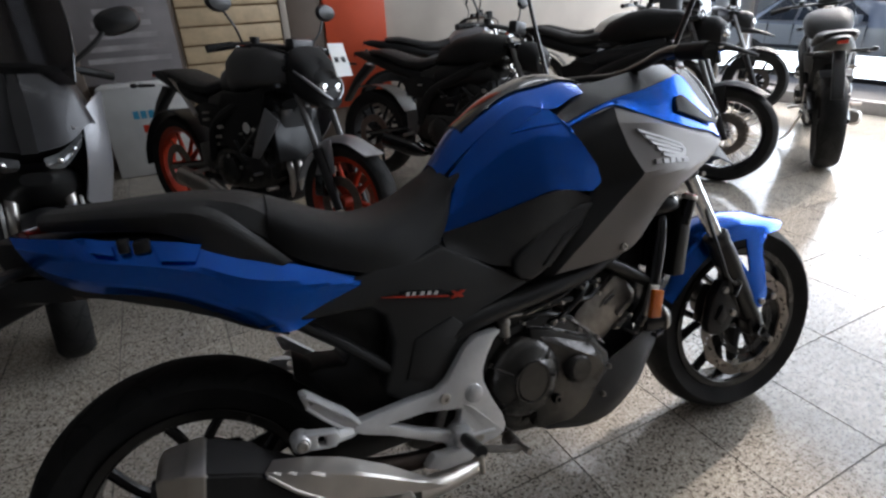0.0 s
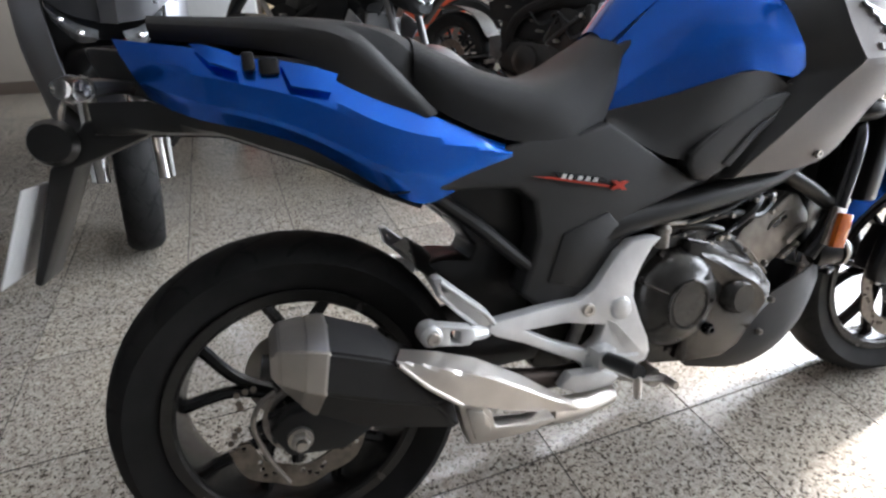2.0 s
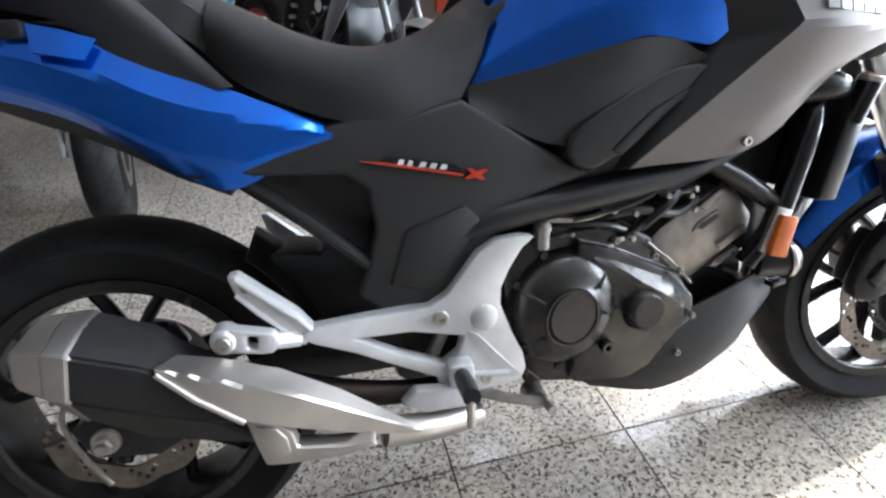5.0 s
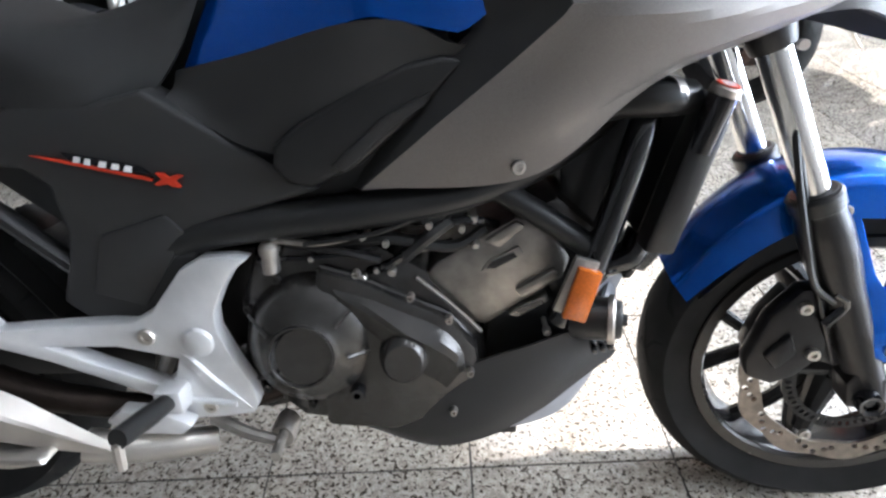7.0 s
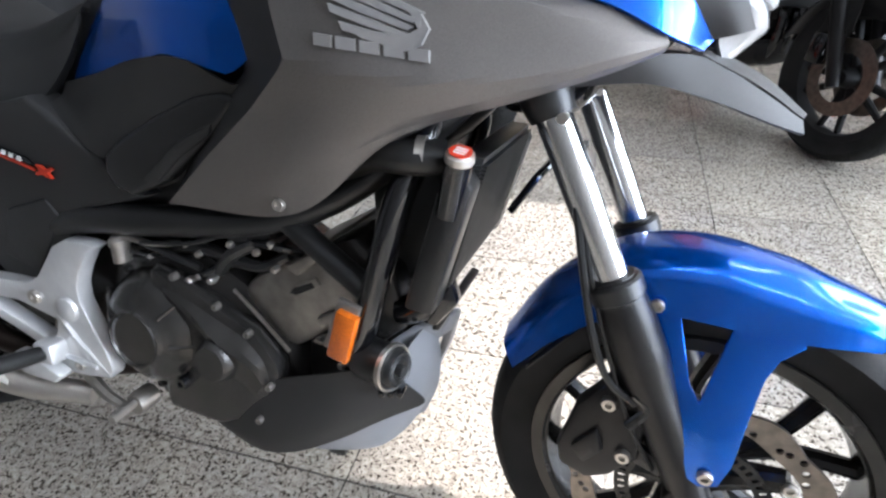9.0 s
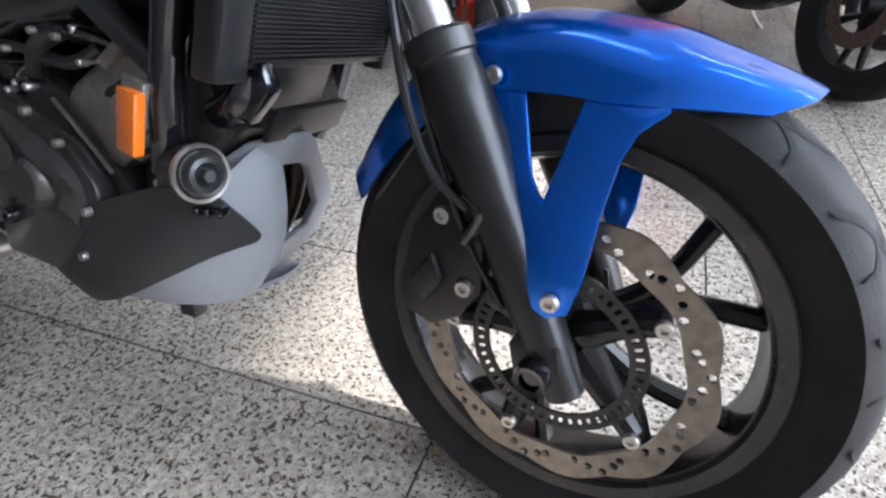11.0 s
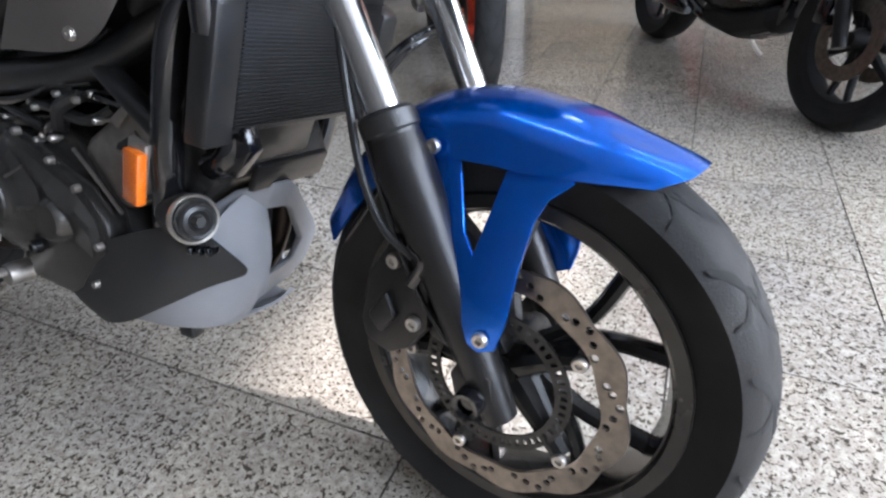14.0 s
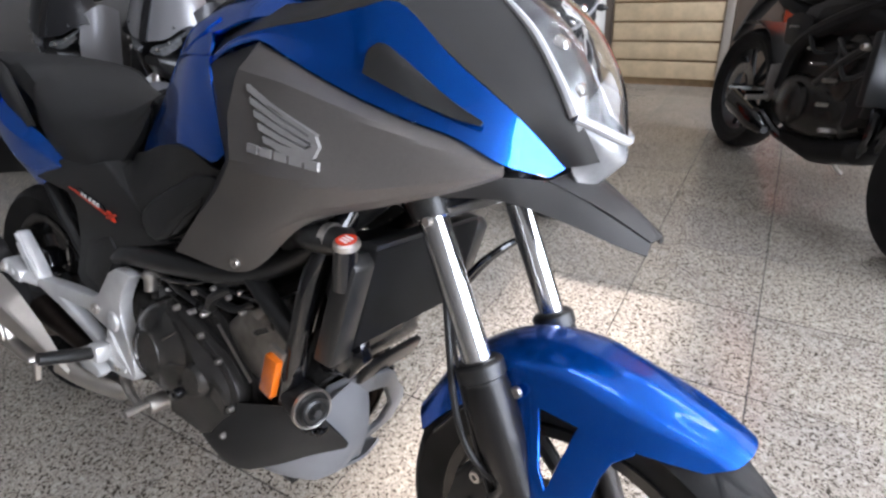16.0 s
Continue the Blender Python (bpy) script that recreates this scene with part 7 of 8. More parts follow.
    part("belly_pan", pod([(0.50, 0.24, 0.05, 0.03), (0.58, 0.23, 0.12, 0.05), (0.82, 0.23, 0.13, 0.06), (1.00 + k, 0.29, 0.10, 0.05), (1.04 + k, 0.32, 0.05, 0.03)]), panel, o, "dark belly pan")
    for s in (-0.06, 0.0, 0.06):
        part("header_pipe", tube([(0.95 + k, s, 0.52), (1.03 + k, s, 0.44), (1.02 + k, s * 0.8, 0.30), (0.90 + k, s * 0.6, 0.22), (0.66, s * 0.4 - 0.05, 0.20)], 0.019, 20, 10), pipe, o, "bare metal header pipe")
    part("silencer", moved(pod([(-0.22, 0, 0.035, 0.045), (-0.20, 0, 0.055, 0.068), (0.10, 0, 0.055, 0.068), (0.22, 0, 0.035, 0.04), (0.26, 0, 0.022, 0.022)]), Matrix.Translation((0.36, -0.17, 0.27)) @ Matrix.Rotation(radians(10), 4, "Y") @ Matrix.Diagonal((0.8, 0.8, 0.8, 1))), pipe, o, "stubby metal silencer")
    part("link_pipe", tube([(0.48, -0.165, 0.30), (0.58, -0.12, 0.23), (0.68, -0.06, 0.20)], 0.022, 10, 10), pipe, o)
    part("shock", tube([(0.36, 0.0, 0.40), (0.46, 0.0, 0.72)], 0.035, 4, 14, False), BLACK_PLASTIC, o)
    part("chain_guard", plate([(0.05, 0.40), (0.40, 0.46), (0.42, 0.44), (0.05, 0.37)], 0.09, 0.12, 0.004), BLACK_PLASTIC, o)
    part("rear_hugger", skin([[(0.36 * math.cos(radians(d)), s * 0.09, 0.315 + 0.35 * math.sin(radians(d))) for d in (30, 60, 90, 112)] for s in (-1, 1)], 12, 4, 0.004, True, (0, 0, -1)), BLACK_PLASTIC, o)
    part("side_stand", tube([(0.50, 0.13, 0.28), (0.56, 0.20, 0.12), (0.60, 0.25, 0.02 if lean > -5 else 0.06)], 0.010, 8, 8), STEEL, o)
    for y in (-0.03, 0.03):
        part("cable", tube([(fx - 0.40, y * 5, 1.04 + up), (fx - 0.24, y * 3, 0.98 + up), (fx - 0.30, y, 0.80 + up), (fx - 0.42, y, 0.66)], 0.005, 20, 6), BLACK_PLASTIC, o)
    rng = random.Random(int(100 * rear[0]) + 7)
    for s in (-1, 1):
        for _ in range(9):
            x, z = rng.uniform(0.46, 0.98 + k), rng.uniform(0.32, 0.72)
            part("fitting", moved(lathe([(0.0001, -0.012), (0.008, -0.012), (0.010, -0.008), (0.010, 0.060), (0.0001, 0.060)], (0, 0, 0), 8), Matrix.Translation((x, s * 0.168, z)) @ Matrix.Rotation(0.0 if s < 0 else math.pi, 4, "Z") @ Matrix.Diagonal((rng.uniform(0.5, 1.3), 1, rng.uniform(0.5, 1.3), 1))), STEEL, o, "small bright fitting")
        for _ in range(3):
            x, z = rng.uniform(0.50, 0.85), rng.uniform(0.46, 0.66)
            part("hose", tube([(x, s * 0.110, z), (x + 0.06, s * 0.165, z + rng.uniform(0.02, 0.08)), (x + 0.15, s * 0.168, z + rng.uniform(-0.05, 0.05)), (x + 0.20, s * 0.110, z)], 0.009, 12, 8), BLACK_PLASTIC, o)
    if screen:
        part("screen", skin([[(fx - 0.24, y, 0.93 + up), (fx - 0.28, y * 1.15, 1.10 + up), (fx - 0.38, y, 1.30 + up)] for y in (-0.16, -0.08, 0, 0.08, 0.16)], 12, 10, 0.003, True, (-1, 0, 0)), SMOKE, o, "smoked wind screen")
        part("beak", pod([(fx - 0.22, 0.80 + up, 0.10, 0.04), (fx - 0.05, 0.77 + up, 0.07, 0.02), (fx + 0.10, 0.73 + up, 0.02, 0.008)]), nose or BLACK_PAINT, o)
        for s in (-1, 1):
            part("hand_guard", skin([[(fx - 0.36, s * 0.26, 1.07 + up), (fx - 0.34, s * 0.34, 1.06 + up), (fx - 0.44, s * 0.43, 1.04 + up)], [(fx - 0.35, s * 0.26, 0.99 + up), (fx - 0.33, s * 0.34, 0.97 + up), (fx - 0.43, s * 0.43, 0.97 + up)]], 10, 4, 0.004, True, (-1, 0, 0)), BLACK_PLASTIC, o)
    if tag:
        card = part("price_card", moved(box(-0.001, 0.001, -0.056, 0.056, -0.082, 0.082, 0), Matrix.Translation((fx - 0.105, 0.075, 0.985 + up)) @ Matrix.Rotation(radians(-20), 4, "Y") @ Matrix.Rotation(radians(3), 4, "X")), PAPER, o, "white card hung on the headlight")
        for y in (-0.03, 0.02):
            part("card_mark", moved(box(0.001, 0.003, y - 0.010, y + 0.014, -0.012, 0.014, 0), Matrix.Translation((fx - 0.103, 0.075, 0.985 + up)) @ Matrix.Rotation(radians(-20), 4, "Y") @ Matrix.Rotation(radians(3), 4, "X")), INK, card)
    return o


naked = other_bike("motorcycle", (0.20, 2.92), (0.89, 1.68), -7, "grey and black naked motorcycle with orange wheels", GUN_GREY, BLACK_PAINT, ORANGE, BLACK_PAINT, guard=TITAN, tag=True)
for s in (-1, 1):
    part("tank_badge", moved(lathe([(0.0001, s * 0.004), (0.024, s * 0.004), (0.029, 0)], (0, 0, 0), 20), Matrix.Translation((0.870, s * 0.182, 0.636))), WHITE_PAINT, naked, "round pale badge")
part("tank_shell", pod([(0.66, 0.86, 0.10, 0.07), (0.71, 0.90, 0.155, 0.105), (0.80, 0.93, 0.180, 0.120), (0.95, 0.945, 0.185, 0.110), (1.05, 0.94, 0.165, 0.095), (1.12, 0.92, 0.11, 0.06)], 28, 3.6), TANK_GREY, naked, "grey blocky tank shell")
part("mask", pod([(1.10, 0.93, 0.10, 0.10), (1.17, 0.92, 0.135, 0.125), (1.25, 0.875, 0.125, 0.11), (1.31, 0.82, 0.085, 0.07), (1.335, 0.79, 0.04, 0.03)], 24, 3.2), BLACK_PAINT, naked, "angular black headlight mask")
for s in (-1, 1):
    part("lamp_brow", tube([(1.20, s * 0.128, 0.93), (1.275, s * 0.112, 0.885), (1.325, s * 0.070, 0.835), (1.345, s * 0.02, 0.80)], [0.006, 0.009, 0.009, 0.006], 16, 8), TITAN, naked, "pale brow along the mask")
    part("lamp_eye", moved(lathe([(0.0001, 0.020), (0.018, 0.016), (0.026, 0.0), (0.0001, -0.002)], (0, 0, 0), 16, "x"), Matrix.Translation((1.300, s * 0.055, 0.838)) @ Matrix.Rotation(radians(s * 28), 4, "Z")), GLOSS_BLACK, naked, "dark lamp eye")
    part("side_shroud", skin([[(0.66, s * 0.165, 0.80), (0.84, s * 0.185, 0.81), (1.02, s * 0.175, 0.82)], [(0.62, s * 0.150, 0.68), (0.80, s * 0.175, 0.66), (0.96, s * 0.165, 0.66)], [(0.56, s * 0.140, 0.54), (0.74, s * 0.160, 0.50), (0.90, s * 0.150, 0.50)]], 16, 10, 0.008, True), BLACK_PAINT, naked, "black side shroud")
    part("tail_strut", tube([(0.02, s * 0.075, 0.88), (0.20, s * 0.105, 0.78), (0.34, s * 0.120, 0.66)], [0.010, 0.013, 0.015], 12, 8), STEEL, naked, "bare metal tail strut")
    for k in range(6):
        bolt((0.52 + 0.085 * k, s * (0.165 + 0.006 * (k % 3)), 0.36 + 0.055 * ((k * 7) % 4)), 0.010, 0.008, naked, STEEL, "case_bolt", out=s)
part("rear_guard", skin([[(0.345 * math.cos(radians(d)), y, 0.315 + 0.345 * math.sin(radians(d))) for d in (60, 95, 130, 165, 185)] for y in (-0.085, 0, 0.085)], 16, 8, 0.005, True, (0, 0, -1)), BLACK_PLASTIC, naked, "black rear wheel guard")
other_bike("motorcycle", (1.55, 2.97), (2.23, 1.73), -8, "black sports motorcycle with a dark belly pan", BLACK_PAINT, BLACK_PAINT, BLACK_PAINT, BLACK_PAINT, pipe=GLOSS_BLACK)
other_bike("motorcycle", (2.74, 2.74), (3.42, 1.43), -8, "black adventure motorcycle with wire-spoked wheels", BLACK_PAINT, BLACK_PAINT, GLOSS_BLACK, BLACK_PAINT, spokes=32, wire=True, screen=True, high=0.08)
other_bike("motorcycle", (4.27, 1.22), (5.40, 2.00), -6, "black naked motorcycle facing the shop window", BLACK_PAINT, BLACK_PAINT, BLACK_PAINT, BLACK_PAINT)
other_bike("motorcycle", (2.10, 3.95), (3.30, 3.55), -7, "silver-tanked motorcycle by the back wall", TITAN, BLACK_PAINT, BLACK_PAINT, TITAN, nose=CHROME)
other_bike("motorcycle", (3.75, 3.95), (4.55, 2.85), -8, "white and chrome motorcycle near the window", WHITE_PAINT, WHITE_PAINT, CHROME, BLACK_PAINT, spokes=32, wire=True, nose=CHROME, guard=WHITE_PAINT)
other_bike("motorcycle", (4.75, 3.75), (5.45, 2.65), -8, "dark touring motorcycle with a screen", GUN_GREY, BLACK_PAINT, BLACK_PAINT, BLACK_PAINT, screen=True)


def scooter(name, rear, front, lean, label, body, trim):
    yaw = math.atan2(front[1] - rear[1], front[0] - rear[0])
    m = Matrix.Translation((rear[0], rear[1], 0.004)) @ Matrix.Rotation(yaw, 4, "Z") @ Matrix.Rotation(radians(lean), 4, "X")
    o = thing(name, m, label, "scooter", "scooters in the showroom")
    fx = math.hypot(front[0] - rear[0], front[1] - rear[1])
    wheel_parts(o, 0, 0.28, 0.28, 0.07, BLACK_PAINT, 10, False, (-1,))
    wheel_parts(o, fx, 0.28, 0.28, 0.062, BLACK_PAINT, 10, False, (-1, 1))
    for s in (-1, 1):
        part("fork_leg", tube([(fx, s * 0.10, 0.26), (fx - 0.10, s * 0.10, 0.50), (fx - 0.16, s * 0.09, 0.66)], 0.022, 8, 12, False), STEEL, o, "bright fork leg")
        part("fork_guard", plate([(fx - 0.04, 0.26), (fx + 0.02, 0.27), (fx - 0.08, 0.58), (fx - 0.14, 0.60)], s * 0.135, s * 0.122, 0.004), WHITE_PAINT, o, "white fork guard")
        lamp = part("headlight", skin([[(fx - 0.030, s * 0.035, 0.775), (fx - 0.06, s * 0.10, 0.795), (fx - 0.13, s * 0.175, 0.850)], [(fx - 0.005, s * 0.04, 0.755), (fx - 0.03, s * 0.10, 0.765), (fx - 0.10, s * 0.170, 0.825)], [(fx - 0.02, s * 0.05, 0.738), (fx - 0.05, s * 0.10, 0.735), (fx - 0.11, s * 0.160, 0.790)]], 14, 8, 0.014, True, (-1, 0, 0)), LAMP_GREY, o, "slanted headlight with a smoky lens")
        for dx, dy, dz, r in ((-0.012, 0.085, 0.767, 0.012), (-0.050, 0.135, 0.800, 0.010)):
            part("reflector", moved(lathe([(0.0001, 0.012), (r * 0.6, 0.010), (r, 0.0), (0.0001, -0.004)], (0, 0, 0), 16, "x"), Matrix.Translation((fx + dx, s * dy, dz)) @ Matrix.Rotation(radians(s * 35), 4, "Z")), CHROME, lamp, "bright reflector")
        part("front_panel", skin([[(fx - 0.02, s * 0.02, 0.80), (fx - 0.05, s * 0.12, 0.82), (fx - 0.13, s * 0.21, 0.88), (fx - 0.22, s * 0.25, 0.84)], [(fx - 0.09, s * 0.02, 0.96), (fx - 0.11, s * 0.10, 0.98), (fx - 0.17, s * 0.18, 1.00), (fx - 0.26, s * 0.22, 0.96)], [(fx - 0.15, s * 0.02, 1.06), (fx - 0.17, s * 0.09, 1.06), (fx - 0.21, s * 0.14, 1.06), (fx - 0.28, s * 0.18, 1.04)]], 18, 10, 0.006, True, (-1, 0, 0)), body, o, "front fairing half")
        part("side_wing", skin([[(fx - 0.15, s * 0.190, 0.92), (fx - 0.24, s * 0.27, 0.985), (fx - 0.36, s * 0.29, 0.94)], [(fx - 0.10, s * 0.175, 0.74), (fx - 0.19, s * 0.265, 0.72), (fx - 0.32, s * 0.26, 0.60)], [(fx - 0.12, s * 0.15, 0.58), (fx - 0.22, s * 0.21, 0.46), (fx - 0.34, s * 0.22, 0.34)]], 16, 10, 0.006, True, (-1, 0, 0)), trim, o, "pale side wing of the fairing")
        part("upper_wing", skin([[(fx - 0.17, s * 0.105, 1.035), (fx - 0.19, s * 0.135, 1.03), (fx - 0.23, s * 0.165, 1.00)], [(fx - 0.125, s * 0.115, 0.93), (fx - 0.15, s * 0.15, 0.92), (fx - 0.19, s * 0.18, 0.90)], [(fx - 0.075, s * 0.150, 0.87), (fx - 0.11, s * 0.175, 0.86), (fx - 0.15, s * 0.19, 0.85)]], 12, 8, 0.010, True, (-1, 0, 0)), trim, o, "pale upper wing beside the screen")
        part("mirror_stem", tube([(fx - 0.24, s * 0.16, 1.06), (fx - 0.24, s * 0.28, 1.16), (fx - 0.25, s * 0.33, 1.22)], 0.010, 10, 8), BLACK_PLASTIC, o)
        part("mirror", moved(pod([(-0.02, 0, 0.05, 0.03), (0.0, 0, 0.085, 0.05), (0.025, 0, 0.07, 0.04), (0.04, 0, 0.02, 0.01)]), Matrix.Translation((fx - 0.26, s * 0.38, 1.25)) @ Matrix.Rotation(radians(s * 18), 4, "X")), BLACK_PLASTIC, o, "black mirror")
        part("grip", tube([(fx - 0.50, s * 0.36, 1.02), (fx - 0.47, s * 0.24, 1.05)], 0.018, 6, 12, False), RUBBER, o)
        part("floor_board", skin([[(0.35, s * 0.20, 0.36), (0.60, s * 0.22, 0.32), (fx - 0.36, s * 0.22, 0.36)], [(0.35, s * 0.14, 0.30), (0.60, s * 0.16, 0.26), (fx - 0.36, s * 0.16, 0.28)]], 12, 4, 0.02, True), BLACK_PLASTIC, o)
        part("side_cover", skin([[(-0.20, s * 0.10, 0.80), (0.10, s * 0.17, 0.74), (0.40, s * 0.18, 0.66), (0.60, s * 0.14, 0.56)], [(-0.15, s * 0.12, 0.66), (0.10, s * 0.19, 0.58), (0.40, s * 0.20, 0.48), (0.60, s * 0.16, 0.42)]], 16, 6, 0.006, True), body, o)
    part("front_mudguard", skin([[(fx + 0.305 * math.cos(radians(d)), y, 0.27 + (0.305 if y else 0.325) * math.sin(radians(d))) for d in (160, 130, 100, 70, 45)] for y in (-0.075, 0, 0.075)], 18, 8, 0.004, True, (0, 0, -1)), body, o)
    part("chin", pod([(fx - 0.24, 0.62, 0.16, 0.10), (fx - 0.12, 0.66, 0.12, 0.07), (fx - 0.04, 0.70, 0.05, 0.025)]), BLACK_PLASTIC, o)
    part("nose_strip", skin([[(fx - 0.005, y, 0.80), (fx - 0.08, y, 0.96), (fx - 0.14, y * 0.5, 1.06)] for y in (-0.025, 0, 0.025)], 12, 6, 0.006, True, (-1, 0, 0)), GLOSS_BLACK, o)
    part("screen", skin([[(fx - 0.15, y, 1.02), (fx - 0.24, y * 1.1, 1.24), (fx - 0.36, y * 0.8, 1.48)] for y in (-0.19, -0.1, 0, 0.1, 0.19)], 14, 12, 0.004, True, (-1, 0, 0)), SMOKE, o, "tall smoked wind screen")
    part("screen_edge", tube([(fx - 0.15, -0.19, 1.03), (fx - 0.24, -0.21, 1.24), (fx - 0.36, -0.152, 1.48), (fx - 0.37, 0, 1.49), (fx - 0.36, 0.152, 1.48), (fx - 0.24, 0.21, 1.24), (fx - 0.15, 0.19, 1.03)], 0.005, 40, 8), GLOSS_BLACK, o, "black rim of the screen")
    part("handlebar", tube([(fx - 0.50, -0.36, 1.02), (fx - 0.44, -0.18, 1.06), (fx - 0.40, 0, 1.04), (fx - 0.44, 0.18, 1.06), (fx - 0.50, 0.36, 1.02)], 0.012, 24, 10), BLACK_PLASTIC, o)
    part("dashboard", pod([(fx - 0.42, 1.02, 0.15, 0.05), (fx - 0.30, 1.03, 0.18, 0.06), (fx - 0.22, 1.04, 0.14, 0.04)]), BLACK_PLASTIC, o)
    part("leg_shield", pod([(fx - 0.42, 0.66, 0.14, 0.20), (fx - 0.34, 0.68, 0.22, 0.30), (fx - 0.26, 0.70, 0.20, 0.30)]), BLACK_PLASTIC, o)
    part("seat", pod([(-0.25, 0.86, 0.08, 0.03), (-0.10, 0.87, 0.14, 0.05), (0.20, 0.84, 0.16, 0.06), (0.36, 0.79, 0.16, 0.05), (0.60, 0.76, 0.13, 0.05), (0.70, 0.75, 0.06, 0.03)]), SEAT, o, "black scooter seat")
    part("body", pod([(-0.25, 0.74, 0.08, 0.05), (-0.05, 0.68, 0.13, 0.13), (0.30, 0.60, 0.15, 0.18), (0.62, 0.46, 0.13, 0.18), (0.70, 0.40, 0.08, 0.10)]), BLACK_PLASTIC, o)
    part("silencer", moved(pod([(-0.22, 0, 0.04, 0.05), (-0.20, 0, 0.06, 0.07), (0.20, 0, 0.055, 0.065), (0.26, 0, 0.02, 0.02)]), Matrix.Translation((0.02, -0.19, 0.36)) @ Matrix.Rotation(radians(12), 4, "Y")), GLOSS_BLACK, o)
    part("centre_stand", tube([(0.40, 0.16, 0.24), (0.30, 0.18, 0.02)], 0.012, 4, 8, False), STEEL, o)
    return o


scooter("scooter", (-0.60, 2.82), (-0.365, 1.445), -6, "dark grey maxi scooter with a tall screen", DARK_GREY, TITAN)
scooter("scooter", (-1.42, 2.60), (-1.20, 1.20), -7, "pale grey scooter parked in the row", TITAN, GUN_GREY)
scooter("scooter", (-2.72, 2.62), (-2.36, 1.26), -7, "grey scooter at the end of the row", DARK_GREY, TITAN)

# ---- by the back wall ----
crate = thing("carton", Matrix.Translation((0.06, 4.20, 0.0)) @ Matrix.Rotation(radians(-6), 4, "Z"), "white carton with blue print, standing on the floor", "carton")
body = part("box", box(-0.31, 0.31, -0.16, 0.16, 0.004, 0.70, 0.006), WHITE_PAINT, crate)
CYAN = material("cyan_print", (0.05, 0.32, 0.50), 0.6, noise_scale=30, spread=0.1)
for k in range(5):
    part("print_mark", box(-0.10 + 0.055 * k, -0.06 + 0.055 * k, -0.163, -0.1605, 0.46, 0.52, 0), CYAN, body, "blue print mark")
for k in range(2):
    part("print_mark", box(-0.05 + 0.055 * k, -0.01 + 0.055 * k, -0.163, -0.1605, 0.35, 0.41, 0), RED, body, "red print mark")
part("lid_flap", box(-0.312, 0.312, -0.162, 0.162, 0.702, 0.708, 0.002), PAPER, crate)
SKYLINE = material("poster_grey", (0.20, 0.185, 0.185), 0.35, noise_scale=2.5, spread=0.25)
PALE = material("poster_pale", (0.30, 0.28, 0.275), 0.4, noise_scale=6, spread=0.3)
board = thing("display_board", Matrix.Translation((0.03, 4.39, 0.70)), "grey printed poster board on the back wall", "poster")
part("panel", box(-0.36, 0.36, -0.02, 0.0, 0.0, 1.30, 0.003), SKYLINE, board)
for k in range(5):
    part("printed_band", box(-0.30 + 0.03 * k, 0.30 - 0.03 * k, -0.0235, -0.0205, 0.16 + 0.09 * k, 0.20 + 0.09 * k, 0), PALE, board)

# ---- the car in the street ----
car = thing("car", Matrix.Translation((11.27, 6.20, -0.45)) @ Matrix.Rotation(radians(-90), 4, "Z"), "silver saloon car parked outside the window", "car")


def car_section(x, sill, belt, half, roof, roof_half):
    """Half outline of the car's body across, mirrored; in y and z."""
    side = [(half * 0.90, sill), (half * 0.985, sill + 0.10), (half, sill + (belt - sill) * 0.55), (half * 0.975, belt - 0.03), (half * 0.94, belt)]
    top = [(half * 0.92, belt + 0.01), (roof_half + (half * 0.92 - roof_half) * 0.45, belt + (roof - belt) * 0.55), (roof_half, roof - 0.05), (roof_half * 0.8, roof - 0.012), (0.0, roof)]
    pts = side + top
    ring_ = [(x, y, z) for y, z in pts] + [(x, -y, z) for y, z in pts[-2::-1]]
    return ring_


st = [(-0.86, 0.42, 0.80, 0.60, 0.83, 0.40), (-0.80, 0.28, 0.90, 0.78, 0.95, 0.60), (-0.45, 0.24, 0.95, 0.85, 1.00, 0.62), (-0.12, 0.22, 0.96, 0.86, 1.12, 0.58), (0.35, 0.22, 0.95, 0.87, 1.40, 0.56), (0.90, 0.22, 0.94, 0.87, 1.46, 0.56), (1.50, 0.22, 0.93, 0.87, 1.44, 0.56),
      (2.05, 0.22, 0.92, 0.87, 1.20, 0.60), (2.45, 0.22, 0.90, 0.86, 0.98, 0.62), (3.00, 0.24, 0.82, 0.84, 0.90, 0.60), (3.30, 0.30, 0.70, 0.76, 0.76, 0.50), (3.38, 0.40, 0.60, 0.60, 0.62, 0.40)]
hull = np.array([car_section(*s) for s in st])
hull = np.stack([smooth_line(hull[:, k], 60) for k in range(hull.shape[1])], 1)
part("body", loft([list(map(tuple, r)) for r in hull]), CAR_PAINT, car, angle=28)
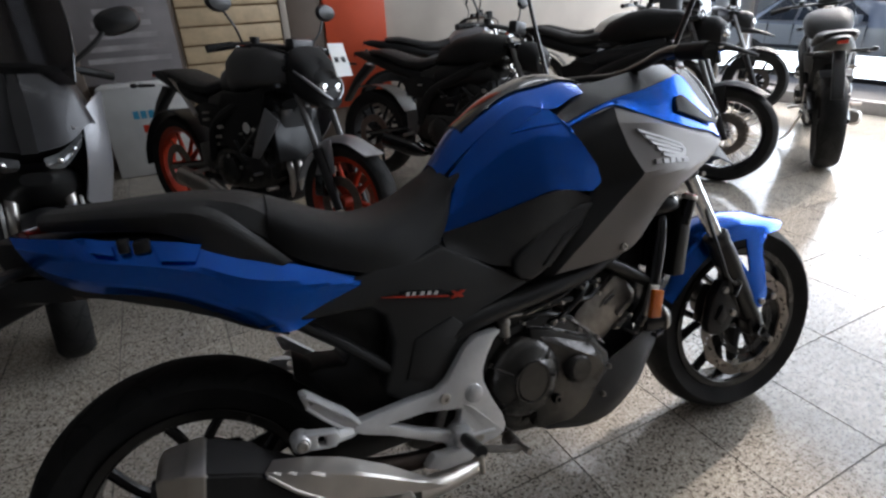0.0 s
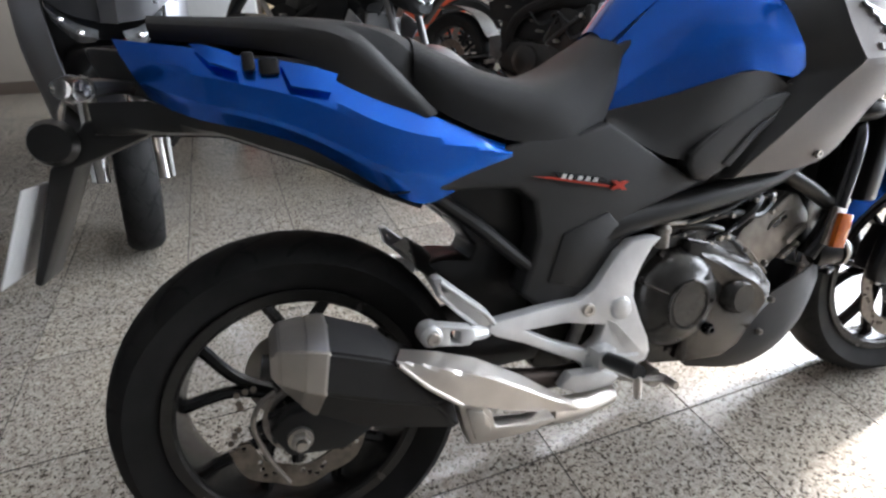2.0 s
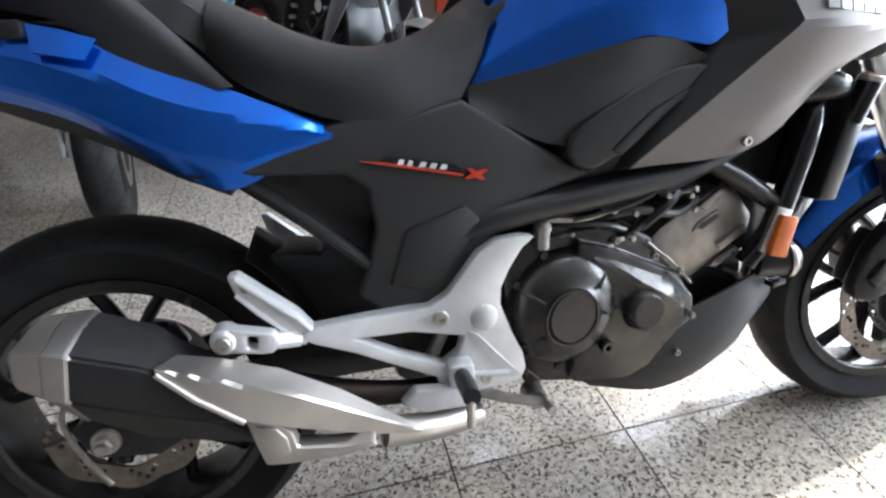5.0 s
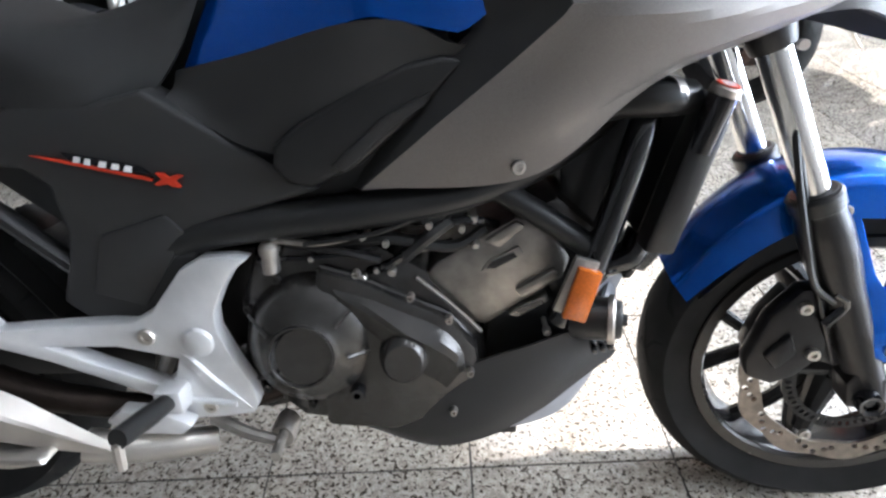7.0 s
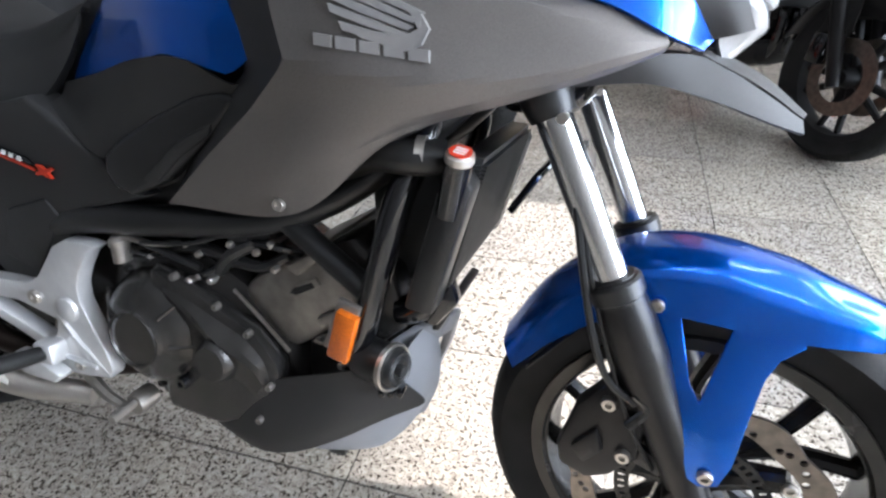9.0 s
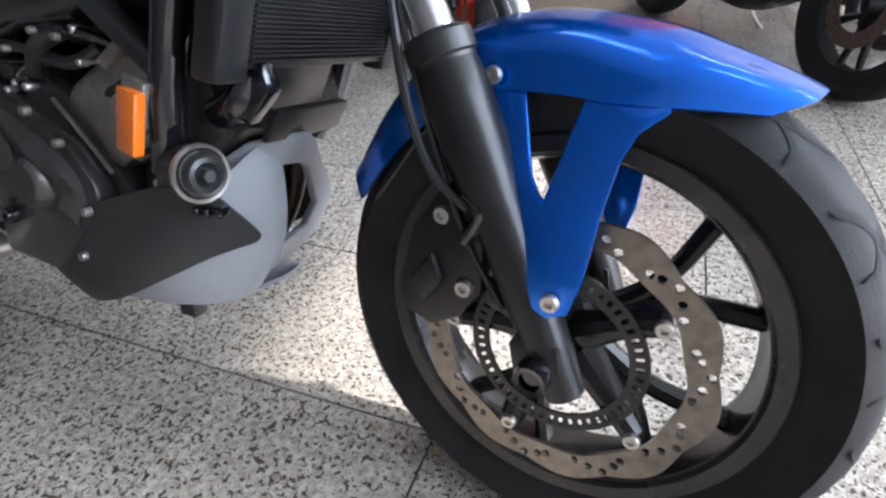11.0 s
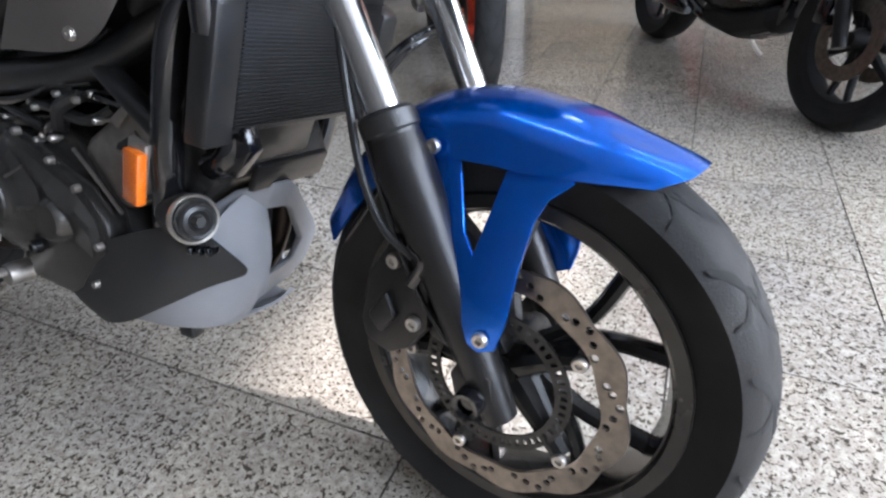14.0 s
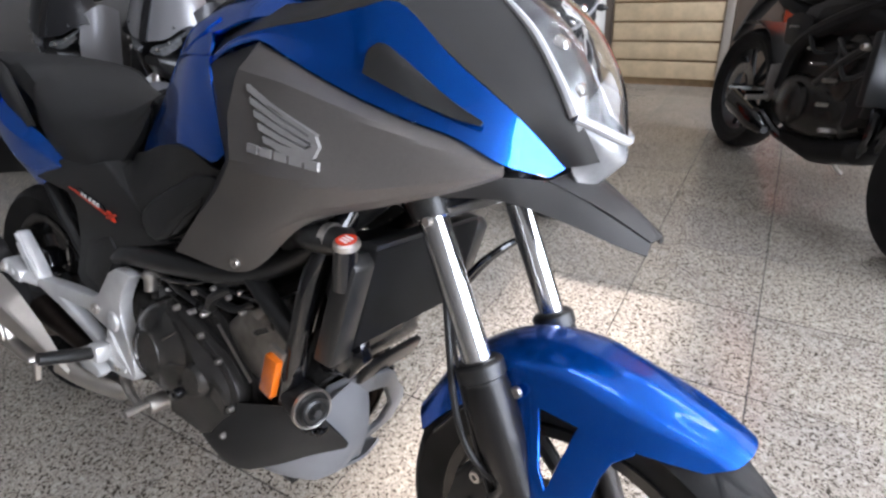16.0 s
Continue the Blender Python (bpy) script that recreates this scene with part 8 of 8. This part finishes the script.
for s in (-1, 1):
    for w in ([(0.02, 0.98), (0.40, 1.34), (0.72, 1.38), (0.72, 0.98)], [(0.78, 0.98), (0.78, 1.38), (1.38, 1.37), (1.90, 1.06), (1.92, 0.98)]):
        bm = bmesh.new()
        vs = []
        for d in (0.0, -0.012):
            vs.append([bm.verts.new((x, s * (0.83 - (z - 0.95) * 0.52 + 0.018 + d), z)) for x, z in w])
        bm.faces.new(vs[0])
        bm.faces.new(vs[1])
        for a in range(len(w)):
            b = (a + 1) % len(w)
            bm.faces.new((vs[0][a], vs[0][b], vs[1][b], vs[1][a]))
        part("side_window", bm, CAR_GLASS, car)
    for x in (0.82, 1.55):
        part("door_handle", box(x - 0.09, x + 0.09, s * 0.865, s * 0.888, 0.80, 0.825, 0.008), CAR_PAINT, car)
    for x in (0.28, 0.76, 1.95):
        part("door_gap", box(x - 0.004, x + 0.004, s * 0.84, s * 0.874, 0.32, 0.93, 0), BLACK_PLASTIC, car)
    part("door_mirror", box(1.75, 1.87, s * 0.86, s * 1.00, 0.96, 1.09, 0.03), CAR_PAINT, car)
    part("side_moulding", box(0.05, 2.1, s * 0.865, s * 0.884, 0.52, 0.58, 0.006), GUN_GREY, car)
    for x in (0.0, 2.62):
        arch = part("wheel_arch", lathe([(0.0001, s * 0.60), (0.36, s * 0.60), (0.36, s * 0.873), (0.0001, s * 0.873)], (x, 0, 0.30), 32), BLACK_PLASTIC, car)
        w = part("wheel", lathe([(0.0001, s * 0.872), (0.05, s * 0.882), (0.10, s * 0.872), (0.185, s * 0.885), (0.205, s * 0.878), (0.205, s * 0.74)], (x, 0, 0.305), 32), SILVER, car, "silver wheel cover")
        part("tyre", lathe_open([(0.20, s * 0.72), (0.205, s * 0.88), (0.27, s * 0.895), (0.30, s * 0.88), (0.305, s * 0.80), (0.30, s * 0.72), (0.20, s * 0.72)], (x, 0, 0.305), 40), RUBBER, w)
        for k in range(9):
            a = 2 * math.pi * k / 9
            part("slot", moved(box(-0.018, 0.018, s * 0.868, s * 0.8835, -0.035, 0.035, 0.006), Matrix.Translation((x + 0.135 * math.sin(a), 0, 0.305 + 0.135 * math.cos(a))) @ Matrix.Rotation(a, 4, "Y")), BLACK_PLASTIC, w)
    part("tail_lamp", box(-0.845, -0.74, s * 0.52, s * 0.77, 0.70, 0.84, 0.02), RED, car)
    part("head_lamp", box(3.20, 3.34, s * 0.46, s * 0.72, 0.58, 0.70, 0.02), CHROME, car)
part("rear_window", skin([[(-0.10, y, 1.12), (0.10, y * 0.92, 1.27), (0.28, y * 0.88, 1.38)] for y in (-0.52, 0, 0.52)], 8, 6, 0.01, True), CAR_GLASS, car)


# ---- ceiling tubes ----
TUBE_GLOW = bpy.data.materials.new("tube_glow")
TUBE_GLOW.use_nodes = True
_b = TUBE_GLOW.node_tree.nodes["Principled BSDF"]
_b.inputs["Emission Color"].default_value, _b.inputs["Emission Strength"].default_value = (0.88, 0.95, 1.0, 1), 9.5
FIXTURE = material("white_enamel", (0.75, 0.75, 0.73), 0.35, noise_scale=20, spread=0.04)
first = None
for x in (1.3, 3.1, 4.9):
    for y in (0.2, 2.6):
        m = Matrix.Translation((x, y, H - 0.25))
        if first is None:
            first = thing("ceiling_light", m, "white ceiling light with two bare tubes", "ceiling light", "ceiling lights")
            part("housing", box(-0.65, 0.65, -0.16, 0.16, 0.0, 0.07, 0.01), FIXTURE, first)
            for y_tube in (-0.08, 0.08):
                part("tube", tube([(-0.60, y_tube, -0.022), (0.60, y_tube, -0.022)], 0.016, 3, 10, False), TUBE_GLOW, first, "glowing white tube")
            for s in (-1, 1):
                part("stem", tube([(s * 0.4, 0, 0.06), (s * 0.4, 0, 0.25)], 0.008, 3, 8, False), FIXTURE, first)
        else:
            copy_thing(first, m)

# ---- floor tiles ----
def tile_mesh():
    bm = box(-TILE / 2 + JOINT / 2, TILE / 2 - JOINT / 2, -TILE / 2 + JOINT / 2, TILE / 2 - JOINT / 2, -0.004, 0.0, 0)
    me = bpy.data.meshes.new("tile")
    bm.to_mesh(me)
    bm.free()
    me.materials.append(GRANITE)
    return me


tile_data = tile_mesh()
spare = bmesh.new()
count = 0
cells = []
i0, i1 = math.floor((X0 - 1.0) / TILE), math.ceil((X1 - 1.0) / TILE)
j0, j1 = math.floor(Y0 / TILE), math.ceil(Y1 / TILE)
for i in range(i0, i1):
    for j in range(j0, j1):
        x, y = 1.0 + TILE * (i + 0.5), TILE * (j + 0.5)
        cells.append((math.hypot(x - 1.0, (y - 0.6) * 1.0), x, y))
cells.sort()
near, far = cells[:300], cells[300:]
for _, x, y in near:
    o = new("tile", tile_data)
    o.location = (x, y, 0)
    o.parent = floor
for _, x, y in far:
    h = TILE / 2 - JOINT / 2
    a, b, c, d = max(x - h, X0), min(x + h, X1), max(y - h, Y0), min(y + h, Y1)
    if b > a and d > c:
        vs = [spare.verts.new(p) for p in ((a, c, 0), (b, c, 0), (b, d, 0), (a, d, 0))]
        spare.faces.new(vs)
rest = part("far_tiles", spare, GRANITE, floor)
rest["kind"] = "stuff"
